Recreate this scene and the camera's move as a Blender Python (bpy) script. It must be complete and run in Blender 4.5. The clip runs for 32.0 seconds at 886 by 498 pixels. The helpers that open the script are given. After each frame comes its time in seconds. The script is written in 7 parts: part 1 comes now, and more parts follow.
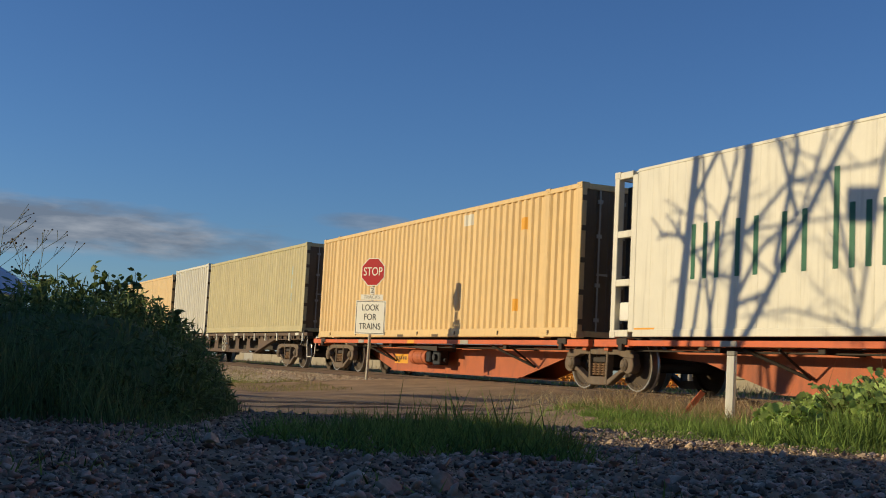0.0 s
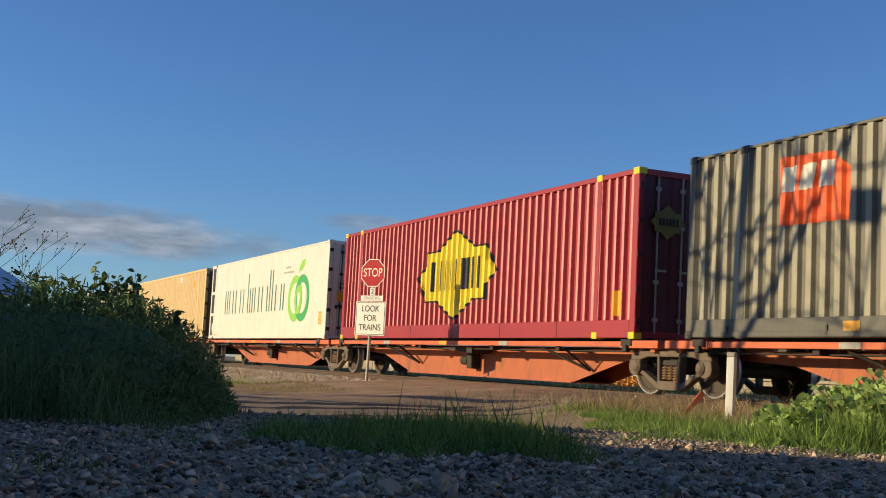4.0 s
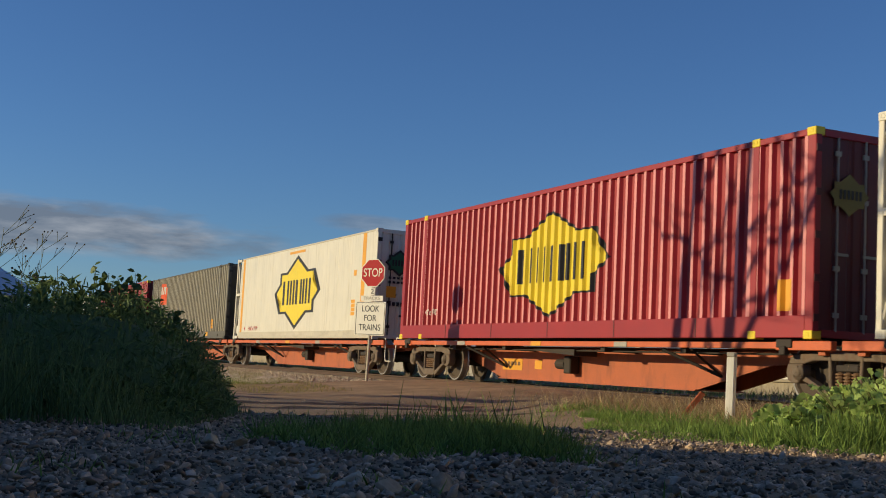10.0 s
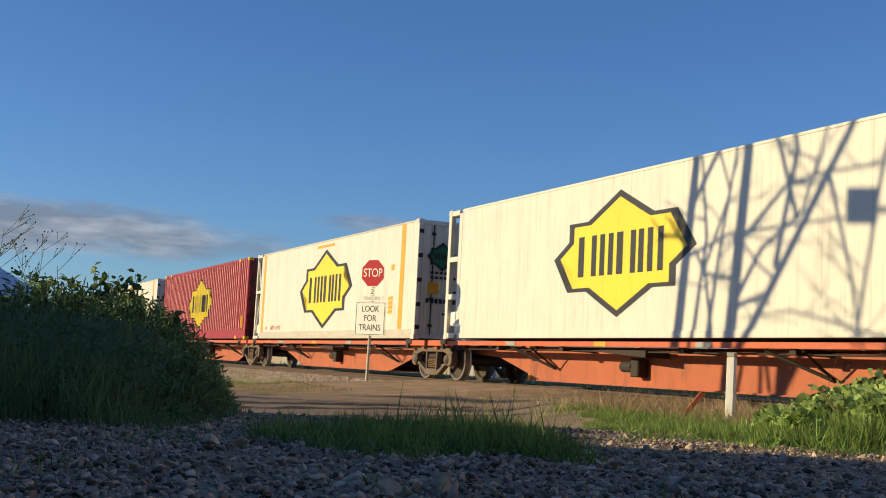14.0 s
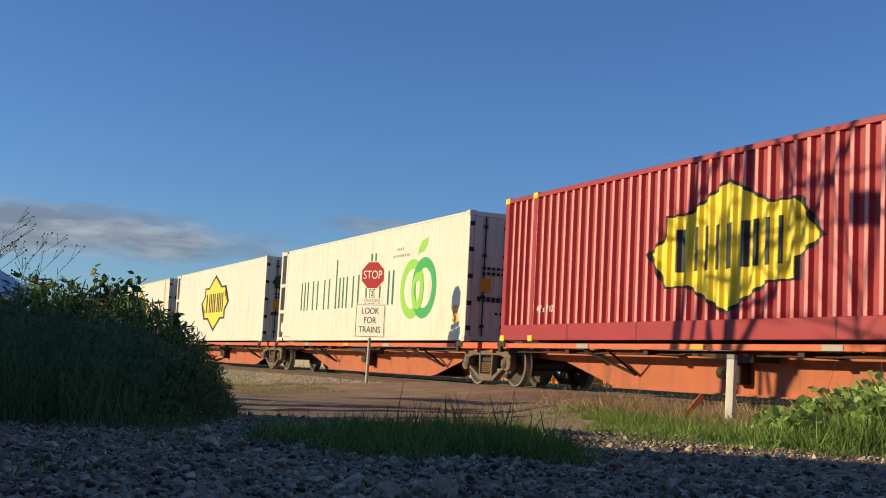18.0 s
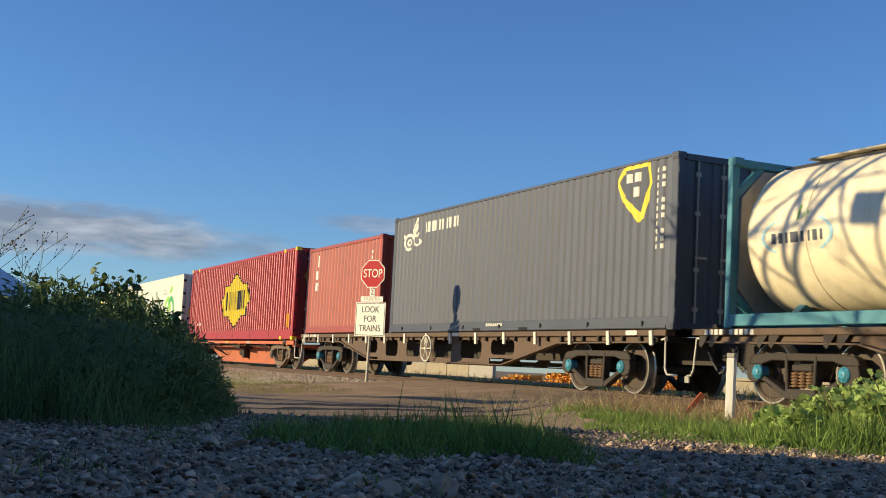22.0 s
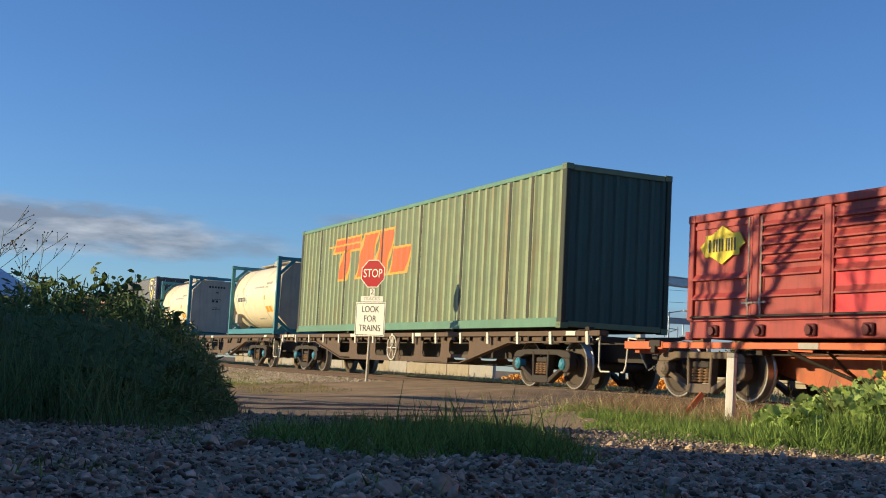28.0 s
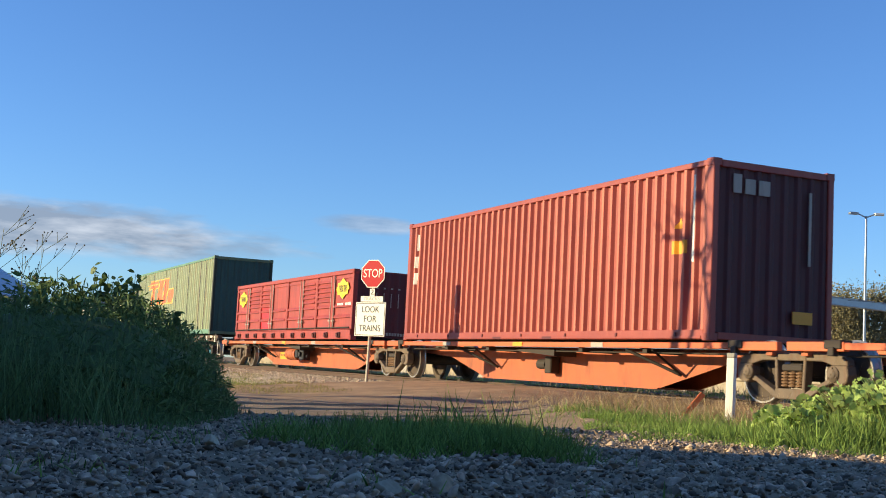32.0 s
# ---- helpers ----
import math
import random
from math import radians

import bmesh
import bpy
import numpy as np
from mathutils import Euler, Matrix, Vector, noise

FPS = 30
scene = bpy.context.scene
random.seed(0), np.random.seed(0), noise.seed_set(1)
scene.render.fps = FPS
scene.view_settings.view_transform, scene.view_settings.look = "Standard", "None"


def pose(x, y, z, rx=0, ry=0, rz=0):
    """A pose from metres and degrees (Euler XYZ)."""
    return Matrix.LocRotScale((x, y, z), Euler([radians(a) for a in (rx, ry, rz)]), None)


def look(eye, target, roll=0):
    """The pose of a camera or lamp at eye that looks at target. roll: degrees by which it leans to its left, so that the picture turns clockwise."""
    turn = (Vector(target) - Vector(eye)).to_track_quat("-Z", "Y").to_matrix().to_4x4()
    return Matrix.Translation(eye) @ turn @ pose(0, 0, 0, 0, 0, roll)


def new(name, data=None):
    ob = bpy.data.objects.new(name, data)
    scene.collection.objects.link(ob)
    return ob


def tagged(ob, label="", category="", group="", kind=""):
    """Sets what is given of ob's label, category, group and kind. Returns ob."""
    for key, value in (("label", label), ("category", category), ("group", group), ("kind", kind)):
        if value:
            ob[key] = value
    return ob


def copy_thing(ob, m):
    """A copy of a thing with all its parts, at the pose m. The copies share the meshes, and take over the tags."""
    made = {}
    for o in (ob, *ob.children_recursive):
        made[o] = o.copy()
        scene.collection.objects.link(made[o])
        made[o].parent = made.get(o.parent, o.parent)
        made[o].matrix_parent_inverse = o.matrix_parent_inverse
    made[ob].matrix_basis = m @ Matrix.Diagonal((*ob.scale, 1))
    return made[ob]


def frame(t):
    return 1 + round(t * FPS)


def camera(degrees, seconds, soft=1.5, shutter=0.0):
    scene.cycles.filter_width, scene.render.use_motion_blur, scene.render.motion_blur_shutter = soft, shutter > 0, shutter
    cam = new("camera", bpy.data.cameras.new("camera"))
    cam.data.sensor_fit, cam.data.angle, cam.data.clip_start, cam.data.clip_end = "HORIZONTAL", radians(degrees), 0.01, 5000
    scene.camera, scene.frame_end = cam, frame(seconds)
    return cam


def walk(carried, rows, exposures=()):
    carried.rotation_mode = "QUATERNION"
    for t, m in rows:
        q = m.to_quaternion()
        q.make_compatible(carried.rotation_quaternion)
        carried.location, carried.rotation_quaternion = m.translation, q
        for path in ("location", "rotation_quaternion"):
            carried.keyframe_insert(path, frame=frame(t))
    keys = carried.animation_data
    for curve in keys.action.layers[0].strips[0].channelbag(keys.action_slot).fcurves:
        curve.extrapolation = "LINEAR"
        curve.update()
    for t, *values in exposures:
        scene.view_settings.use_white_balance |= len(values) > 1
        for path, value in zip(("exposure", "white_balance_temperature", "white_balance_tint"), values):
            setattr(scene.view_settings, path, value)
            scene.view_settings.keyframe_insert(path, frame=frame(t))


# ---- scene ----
# Plan: x to the right, y into the view, z up; the eye rests 0.33 m over the gravel.
# The track runs away to the left, 24.29 degrees off the view's axis.
EYE = Vector((0.0, 0.0, 0.33))
PITCH, ROLL, FOCAL = 5.582, 2.964, 2117.5
cam = camera(40.634, 32.0, soft=1.0, shutter=0.1)
TILT = [(0, 0), (1.5, 0), (2.5, 1.6), (5.5, 1.8), (10, 1.9), (14.5, 2.2), (16.5, 6), (18, 5.8), (20, 4.6), (20.6, 3.4),
        (23.4, 3.2), (24.1, 2.1), (25.5, 2.0), (28, 3), (29.4, 3.1), (30, 4.6), (31, 4.5), (32, 3.2)]


def eye_pose(lift):
    up = radians(PITCH) + lift / FOCAL
    return look(EYE, EYE + Vector((0, math.cos(up), math.sin(up))), ROLL)


walk(cam, [(t, eye_pose(d)) for t, d in TILT], exposures=[(0, -0.32), (1, -0.44), (2, -0.3), (3, 0.06), (6, -0.02), (7, -0.34), (8, -0.22), (9, 0.1), (10, -0.34), (11, -0.11), (12, -0.1), (13, -0.22), (14, 0.06), (16.5, -0.22), (17, -0.24), (18, 0.04), (19, 0.08), (20, 0.24), (21, 0.36), (22, 0.26), (23, 0.17), (24, 0.0), (25, 0.04), (28, 0.26), (29, 0.5), (30, 0.56), (31, 0.58), (32, 0.66)])

# ---- light: low evening sun from the left, clear sky ----
SUN_AZ, SUN_EL = radians(2.3), radians(13.8)
LIGHT = Vector((math.cos(SUN_AZ) * math.cos(SUN_EL), math.sin(SUN_AZ) * math.cos(SUN_EL), -math.sin(SUN_EL)))
world = bpy.data.worlds.new("sky")
scene.world = world
world.use_nodes = True
wn, wl = world.node_tree.nodes, world.node_tree.links
wn.clear()
w_out = wn.new("ShaderNodeOutputWorld")
w_bg = wn.new("ShaderNodeBackground")
w_sky = wn.new("ShaderNodeTexSky")
w_sky.sky_type = "NISHITA"
w_sky.sun_disc = False
w_sky.sun_elevation = SUN_EL
w_sky.sun_rotation = radians(-92.3)
w_sky.air_density, w_sky.dust_density, w_sky.ozone_density = 1.0, 0.0, 4.0


def node(kind, **inputs):
    n = wn.new(kind)
    for k, v in inputs.items():
        n.inputs[k].default_value = v
    return n


def calc(op, a, b):
    n = wn.new("ShaderNodeMath")
    n.operation = op
    for i, v in enumerate((a, b)):
        if isinstance(v, (int, float)):
            n.inputs[i].default_value = v
        else:
            wl.new(v, n.inputs[i])
    return n.outputs[0]


w_tint = node("ShaderNodeMix")
w_tint.data_type, w_tint.blend_type = "RGBA", "MULTIPLY"
w_tint.inputs["Factor"].default_value = 1.0
w_tint.inputs["B"].default_value = (0.71, 0.885, 1.165, 1)
wl.new(w_sky.outputs[0], w_tint.inputs["A"])
# low evening clouds: a long bank to the left, a small streak, thin ones near the horizon
w_tc = node("ShaderNodeTexCoord")
w_xyz = node("ShaderNodeSeparateXYZ")
wl.new(w_tc.outputs["Generated"], w_xyz.inputs[0])
w_map = node("ShaderNodeMapping")
w_map.inputs["Scale"].default_value = (7, 7, 34)
wl.new(w_tc.outputs["Generated"], w_map.inputs[0])
w_noise = node("ShaderNodeTexNoise", Scale=1.0, Detail=6.0, Roughness=0.6)
wl.new(w_map.outputs[0], w_noise.inputs["Vector"])


def cloud(cx, cz, rx, rz):
    dx = calc("DIVIDE", calc("SUBTRACT", w_xyz.outputs[0], cx), rx)
    dz = calc("DIVIDE", calc("SUBTRACT", w_xyz.outputs[2], cz), rz)
    d = calc("ADD", calc("MULTIPLY", dx, dx), calc("MULTIPLY", dz, dz))
    d = calc("ADD", d, calc("MULTIPLY", calc("SUBTRACT", 0.5, w_noise.outputs[0]), 3.2))
    r = wn.new("ShaderNodeMapRange")
    r.inputs["From Min"].default_value, r.inputs["From Max"].default_value = 1.25, 0.35
    wl.new(d, r.inputs["Value"])
    ahead = calc("GREATER_THAN", w_xyz.outputs[1], 0.0)
    return calc("MULTIPLY", r.outputs[0], ahead)


w_cover = calc("MAXIMUM", calc("MAXIMUM", cloud(-0.30, 0.094, 0.19, 0.022), calc("MULTIPLY", cloud(-0.06, 0.115, 0.045, 0.008), 0.6)), calc("MULTIPLY", cloud(0.12, 0.030, 0.5, 0.026), 0.55))
w_mix = node("ShaderNodeMix")
w_mix.data_type = "RGBA"
w_body = node("ShaderNodeMix")
w_body.data_type = "RGBA"
w_body.inputs["A"].default_value, w_body.inputs["B"].default_value = (1.75, 2.05, 2.6, 1), (4.0, 4.2, 4.6, 1)
w_lit = node("ShaderNodeMapRange")
w_lit.inputs["From Min"].default_value, w_lit.inputs["From Max"].default_value = 0.45, 0.72
w_map2 = node("ShaderNodeMapping")
w_map2.inputs["Scale"].default_value, w_map2.inputs["Location"].default_value = (16, 16, 70), (3, 1, 5)
wl.new(w_tc.outputs["Generated"], w_map2.inputs[0])
w_noise2 = node("ShaderNodeTexNoise", Scale=1.0, Detail=5.0, Roughness=0.55)
wl.new(w_map2.outputs[0], w_noise2.inputs["Vector"])
wl.new(w_noise2.outputs[0], w_lit.inputs["Value"])
wl.new(w_lit.outputs[0], w_body.inputs["Factor"])
wl.new(w_body.outputs["Result"], w_mix.inputs["B"])
wl.new(calc("MULTIPLY", w_cover, 0.85), w_mix.inputs["Factor"])
wl.new(w_tint.outputs["Result"], w_mix.inputs["A"])
w_bg.inputs["Strength"].default_value = 0.113
wl.new(w_mix.outputs["Result"], w_bg.inputs[0])
wl.new(w_bg.outputs[0], w_out.inputs[0])
sun = new("sun", bpy.data.lights.new("sun", "SUN"))
sun.data.energy, sun.data.angle, sun.data.color = 5.0, radians(0.5), (1.0, 0.82, 0.50)
sun.matrix_world = look(Vector((-40, -2, 12)), Vector((-40, -2, 12)) + LIGHT)


# ---- small tools ----
def link_mesh(name, me, material, parent=None, label=""):
    ob = new(name, me)
    if material is not None and not me.materials:
        for m in material if isinstance(material, (list, tuple)) else (material,):
            me.materials.append(m)
    if parent is not None:
        ob.parent = parent
    if label:
        ob["label"] = label
    return ob


def part(name, bm, material, parent=None, label="", smooth=False):
    me = bpy.data.meshes.new(name)
    bm.normal_update()
    bm.to_mesh(me)
    bm.free()
    if smooth:
        me.shade_smooth()
    return link_mesh(name, me, material, parent, label)


def sheet(name, verts, faces, material, parent=None, label="", smooth=False):
    me = bpy.data.meshes.new(name)
    me.from_pydata([tuple(v) for v in verts], [], [tuple(f) for f in faces])
    me.update()
    if smooth:
        me.shade_smooth()
    return link_mesh(name, me, material, parent, label)


def fast_mesh(name, verts, faces, smooth=False):
    """Mesh from numpy arrays: verts (n, 3), faces (m, k)."""
    me = bpy.data.meshes.new(name)
    v, f = np.asarray(verts, dtype=np.float32), np.asarray(faces, dtype=np.int32)
    k = f.shape[1]
    me.vertices.add(len(v))
    me.vertices.foreach_set("co", v.ravel())
    me.loops.add(f.size)
    me.loops.foreach_set("vertex_index", f.ravel())
    me.polygons.add(len(f))
    me.polygons.foreach_set("loop_start", np.arange(0, f.size, k, dtype=np.int32))
    me.polygons.foreach_set("loop_total", np.full(len(f), k, dtype=np.int32))
    me.update(calc_edges=True)
    me.validate()
    if smooth:
        me.shade_smooth()
    return me


def scatter(name, base_v, base_f, mats, material, parent=None, label="", smooth=False):
    """Many copies of one small shape joined: mats is (n, 4, 4)."""
    bv = np.c_[np.asarray(base_v, dtype=float), np.ones(len(base_v))]
    bf = np.asarray(base_f)
    v = np.einsum("nij,kj->nki", np.asarray(mats), bv)[..., :3].reshape(-1, 3)
    f = (bf[None] + (np.arange(len(mats)) * len(bv))[:, None, None]).reshape(-1, bf.shape[1])
    return link_mesh(name, fast_mesh(name, v, f, smooth), material, parent, label)


def box(bm, x0, x1, y0, y1, z0, z1):
    v = [bm.verts.new(c) for c in ((x0, y0, z0), (x1, y0, z0), (x1, y1, z0), (x0, y1, z0), (x0, y0, z1), (x1, y0, z1), (x1, y1, z1), (x0, y1, z1))]
    for f in ((0, 3, 2, 1), (4, 5, 6, 7), (0, 1, 5, 4), (1, 2, 6, 5), (2, 3, 7, 6), (3, 0, 4, 7)):
        bm.faces.new([v[i] for i in f])
    return v


def boxed(*boxes, bevel=0.0):
    bm = bmesh.new()
    for b in boxes:
        box(bm, *b)
    if bevel:
        bmesh.ops.bevel(bm, geom=bm.edges[:], offset=bevel, segments=1, affect="EDGES")
    return bm


def prism(bm, outline, axis, a0, a1):
    """Extrude a closed outline of 2D points along an axis ('x', 'y' or 'z') from a0 to a1."""
    def at(p, a):
        return {"x": (a, p[0], p[1]), "y": (p[0], a, p[1]), "z": (p[0], p[1], a)}[axis]
    lo = [bm.verts.new(at(p, a0)) for p in outline]
    hi = [bm.verts.new(at(p, a1)) for p in outline]
    bm.faces.new(lo)
    bm.faces.new(hi[::-1])
    n = len(outline)
    for i in range(n):
        bm.faces.new((lo[i], hi[i], hi[(i + 1) % n], lo[(i + 1) % n]))
    return bm


def shaped(outline, axis, a0, a1, bevel=0.0):
    bm = prism(bmesh.new(), outline, axis, a0, a1)
    bmesh.ops.recalc_face_normals(bm, faces=bm.faces[:])
    if bevel:
        bmesh.ops.bevel(bm, geom=bm.edges[:], offset=bevel, segments=1, affect="EDGES")
    return bm


def rod(bm, a, b, r, seg=8, r2=None):
    a, b = Vector(a), Vector(b)
    q = (b - a).to_track_quat("Z", "Y").to_matrix().to_4x4()
    bmesh.ops.create_cone(bm, cap_ends=True, segments=seg, radius1=r, radius2=r if r2 is None else r2, depth=(b - a).length,
                          matrix=Matrix.Translation((a + b) / 2) @ q)
    return bm


def rods(*list_of, seg=8):
    bm = bmesh.new()
    for a, b, r in list_of:
        rod(bm, a, b, r, seg)
    return bm


def lathe(bm, profile, axis_y0=0.0, seg=32):
    """Turn (radius, y) pairs round the local y axis."""
    rings = []
    for r, y in profile:
        rings.append([bm.verts.new((r * math.cos(2 * math.pi * i / seg), y + axis_y0, r * math.sin(2 * math.pi * i / seg))) for i in range(seg)])
    for p, q in zip(rings, rings[1:]):
        for i in range(seg):
            bm.faces.new((p[i], p[(i + 1) % seg], q[(i + 1) % seg], q[i]))
    return bm


def lettering(name, body, size, material, parent, m, label="", width=None):
    """Built-in font, flat on the local xy plane of m, turned to a mesh."""
    cu = bpy.data.curves.new(name, "FONT")
    cu.body, cu.size, cu.extrude, cu.align_x, cu.align_y = body, size, 0.001, "CENTER", "CENTER"
    tmp = new(name, cu)
    bpy.context.view_layer.update()
    me = bpy.data.meshes.new_from_object(tmp)
    bpy.data.objects.remove(tmp)
    bpy.data.curves.remove(cu)
    if width:
        xs = [v.co.x for v in me.vertices]
        k = width / (max(xs) - min(xs))
        me.transform(Matrix.Diagonal((k, 1, 1, 1)))
    me.transform(m)
    me.materials.clear()
    return link_mesh(name, me, material, parent, label)


# ---- materials ----
def srgb(r, g, b):
    return tuple((c / 255 / 12.92) if c <= 10 else ((c / 255 + 0.055) / 1.055) ** 2.4 for c in (r, g, b))


def paint(name, rgb, rough=0.5, metal=0.0, var=0.12, scale=2.0, fine=60.0, bump=0.15, streak=None, streak_amount=0.3, rand=0.0, streak_scale=(9, 9, 0.5), spec=None, island=0.0, through_light=0.0):
    """A surface with broad and fine variation; streak: a second colour run down it in stains."""
    m = bpy.data.materials.new(name)
    m.use_nodes = True
    n, l = m.node_tree.nodes, m.node_tree.links
    b = n["Principled BSDF"]
    tc = n.new("ShaderNodeTexCoord")
    big = n.new("ShaderNodeTexNoise")
    big.inputs["Scale"].default_value, big.inputs["Detail"].default_value, big.inputs["Roughness"].default_value = scale, 6, 0.65
    l.new(tc.outputs["Object"], big.inputs["Vector"])
    small = n.new("ShaderNodeTexNoise")
    small.inputs["Scale"].default_value, small.inputs["Detail"].default_value = fine, 4
    l.new(tc.outputs["Object"], small.inputs["Vector"])
    lo, hi = [max(0.0, c * (1 - var)) for c in rgb], [min(1.0, c * (1 + var)) for c in rgb]
    ramp = n.new("ShaderNodeMapRange")
    ramp.inputs["From Min"].default_value, ramp.inputs["From Max"].default_value = 0.3, 0.7
    l.new(big.outputs["Fac"], ramp.inputs["Value"])
    mix = n.new("ShaderNodeMix")
    mix.data_type = "RGBA"
    mix.inputs["A"].default_value, mix.inputs["B"].default_value = (*lo, 1), (*hi, 1)
    l.new(ramp.outputs["Result"], mix.inputs["Factor"])
    col = mix.outputs["Result"]
    if streak:
        mp = n.new("ShaderNodeMapping")
        mp.inputs["Scale"].default_value = streak_scale
        l.new(tc.outputs["Object"], mp.inputs["Vector"])
        st = n.new("ShaderNodeTexNoise")
        st.inputs["Scale"].default_value, st.inputs["Detail"].default_value, st.inputs["Roughness"].default_value = 1.0, 8, 0.7
        l.new(mp.outputs["Vector"], st.inputs["Vector"])
        sr = n.new("ShaderNodeMapRange")
        sr.inputs["From Min"].default_value, sr.inputs["From Max"].default_value = 0.5, 0.78
        sr.inputs["To Max"].default_value = streak_amount
        l.new(st.outputs["Fac"], sr.inputs["Value"])
        m2 = n.new("ShaderNodeMix")
        m2.data_type = "RGBA"
        m2.inputs["B"].default_value = (*streak, 1)
        l.new(col, m2.inputs["A"])
        l.new(sr.outputs["Result"], m2.inputs["Factor"])
        col = m2.outputs["Result"]
    if rand or island:
        hsv = n.new("ShaderNodeHueSaturation")
        if rand:
            src = n.new("ShaderNodeObjectInfo").outputs["Random"]
        else:
            src = n.new("ShaderNodeNewGeometry").outputs["Random Per Island"]
        k = rand or island
        rr = n.new("ShaderNodeMapRange")
        rr.inputs["To Min"].default_value, rr.inputs["To Max"].default_value = 1 - k, 1 + k
        l.new(src, rr.inputs["Value"])
        l.new(rr.outputs["Result"], hsv.inputs["Value"])
        l.new(col, hsv.inputs["Color"])
        col = hsv.outputs["Color"]
    fm = n.new("ShaderNodeMix")
    fm.data_type, fm.blend_type = "RGBA", "OVERLAY"
    fm.inputs["Factor"].default_value = 0.25
    l.new(col, fm.inputs["A"])
    l.new(small.outputs["Color"], fm.inputs["B"])
    sat = n.new("ShaderNodeRGBToBW")
    l.new(small.outputs["Color"], sat.inputs["Color"])
    l.new(sat.outputs["Val"], fm.inputs["B"])
    l.new(fm.outputs["Result"], b.inputs["Base Color"])
    rg = n.new("ShaderNodeMapRange")
    rg.inputs["To Min"].default_value, rg.inputs["To Max"].default_value = max(0, rough - 0.12), min(1, rough + 0.12)
    l.new(big.outputs["Fac"], rg.inputs["Value"])
    l.new(rg.outputs["Result"], b.inputs["Roughness"])
    b.inputs["Metallic"].default_value = metal
    if spec is not None:
        b.inputs["Specular IOR Level"].default_value = spec
    if bump:
        bp = n.new("ShaderNodeBump")
        bp.inputs["Strength"].default_value, bp.inputs["Distance"].default_value = bump, 0.01
        l.new(small.outputs["Fac"], bp.inputs["Height"])
        l.new(bp.outputs["Normal"], b.inputs["Normal"])
    if through_light:
        tr = n.new("ShaderNodeBsdfTranslucent")
        l.new(fm.outputs["Result"], tr.inputs["Color"])
        ms = n.new("ShaderNodeMixShader")
        ms.inputs[0].default_value = through_light
        l.new(b.outputs[0], ms.inputs[1])
        l.new(tr.outputs[0], ms.inputs[2])
        l.new(ms.outputs[0], n["Material Output"].inputs["Surface"])
    return m


RUST = srgb(110, 62, 36)
GRIME = srgb(70, 62, 50)
# Darker paint for tan and beige ends, with their shade put into the colour.
M_TANEND = paint("shaded_end_and_slot_tan", srgb(104, 86, 62), 0.6, streak=srgb(60, 48, 36), streak_amount=0.6, var=0.15)
M_TAN = paint("tan_paint", srgb(222, 189, 130), 0.5, streak=srgb(150, 105, 60), streak_amount=0.35, var=0.06)
M_BEIGE = paint("beige_paint", srgb(190, 178, 132), 0.55, streak=RUST, streak_amount=0.35)
M_CREAM = paint("cream_panel", srgb(222, 216, 196), 0.42, streak=srgb(140, 126, 96), streak_amount=0.42, var=0.05, bump=0.05)
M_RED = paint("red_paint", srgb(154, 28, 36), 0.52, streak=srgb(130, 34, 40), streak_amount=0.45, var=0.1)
M_REDCREST = paint("red_crest_paint", srgb(220, 142, 138), 0.6, streak=srgb(186, 78, 76), streak_amount=0.5, var=0.1)
M_OXIDECREST = paint("oxide_crest_paint", srgb(188, 104, 82), 0.6, streak=srgb(152, 66, 52), streak_amount=0.8, var=0.14)
M_GREENCREST = paint("green_crest_paint", srgb(140, 154, 116), 0.6, streak=srgb(142, 110, 64), streak_amount=0.9, var=0.16, streak_scale=(2.2, 2.2, 0.5))
# Oxide paint made darker on the end wall: painted shade.
M_OXIDEEND = paint("shaded_oxide_end_paint", srgb(84, 44, 44), 0.65, streak=srgb(54, 30, 32), streak_amount=0.7, var=0.16)
# Dark streaked red; on the end walls the shade is in the colour.
M_LOWEND = paint("shaded_grimy_dark_red", srgb(92, 36, 36), 0.65, streak=srgb(58, 26, 26), streak_amount=0.7, var=0.2)
# Olive door end carries its shade in the base colour; castings share this.
M_GREYEND = paint("shaded_end_and_casting_olive", srgb(62, 60, 52), 0.55, streak=srgb(40, 36, 30), streak_amount=0.6, var=0.15)
# Red doors darkened to paint in the end's shade; rail joints use it too.
M_REDEND = paint("shaded_end_and_joint_red", srgb(92, 26, 30), 0.55, streak=srgb(58, 22, 24), streak_amount=0.6, var=0.15)
# Logo yellow dimmed for the rear star, its shade put into the colour.
M_DULLYELLOW = paint("shaded_yellow_paint", srgb(124, 114, 52), 0.6, var=0.15)
# The side's green, darkened to teal to paint the shade on the end.
M_GREENEND = paint("shaded_green_end_paint", srgb(46, 78, 70), 0.6, streak=srgb(50, 52, 36), streak_amount=0.8, var=0.16)
M_GREENRAIL = paint("mint_green_rail", srgb(94, 136, 112), 0.55, streak=RUST, streak_amount=0.5, var=0.12)
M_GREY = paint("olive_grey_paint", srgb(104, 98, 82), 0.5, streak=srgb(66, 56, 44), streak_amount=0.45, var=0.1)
M_GREYCREST = paint("olive_crest_paint", srgb(156, 148, 124), 0.55, streak=srgb(104, 96, 78), streak_amount=0.6, var=0.12)
M_GREYRAIL = paint("dark_olive_rail_paint", srgb(92, 88, 76), 0.55, streak=srgb(58, 50, 40), streak_amount=0.5, var=0.12)
M_PALERAIL = paint("dusty_pale_rail", srgb(198, 190, 168), 0.5, streak=srgb(130, 116, 92), streak_amount=0.5, var=0.08, streak_scale=(2, 2, 6))
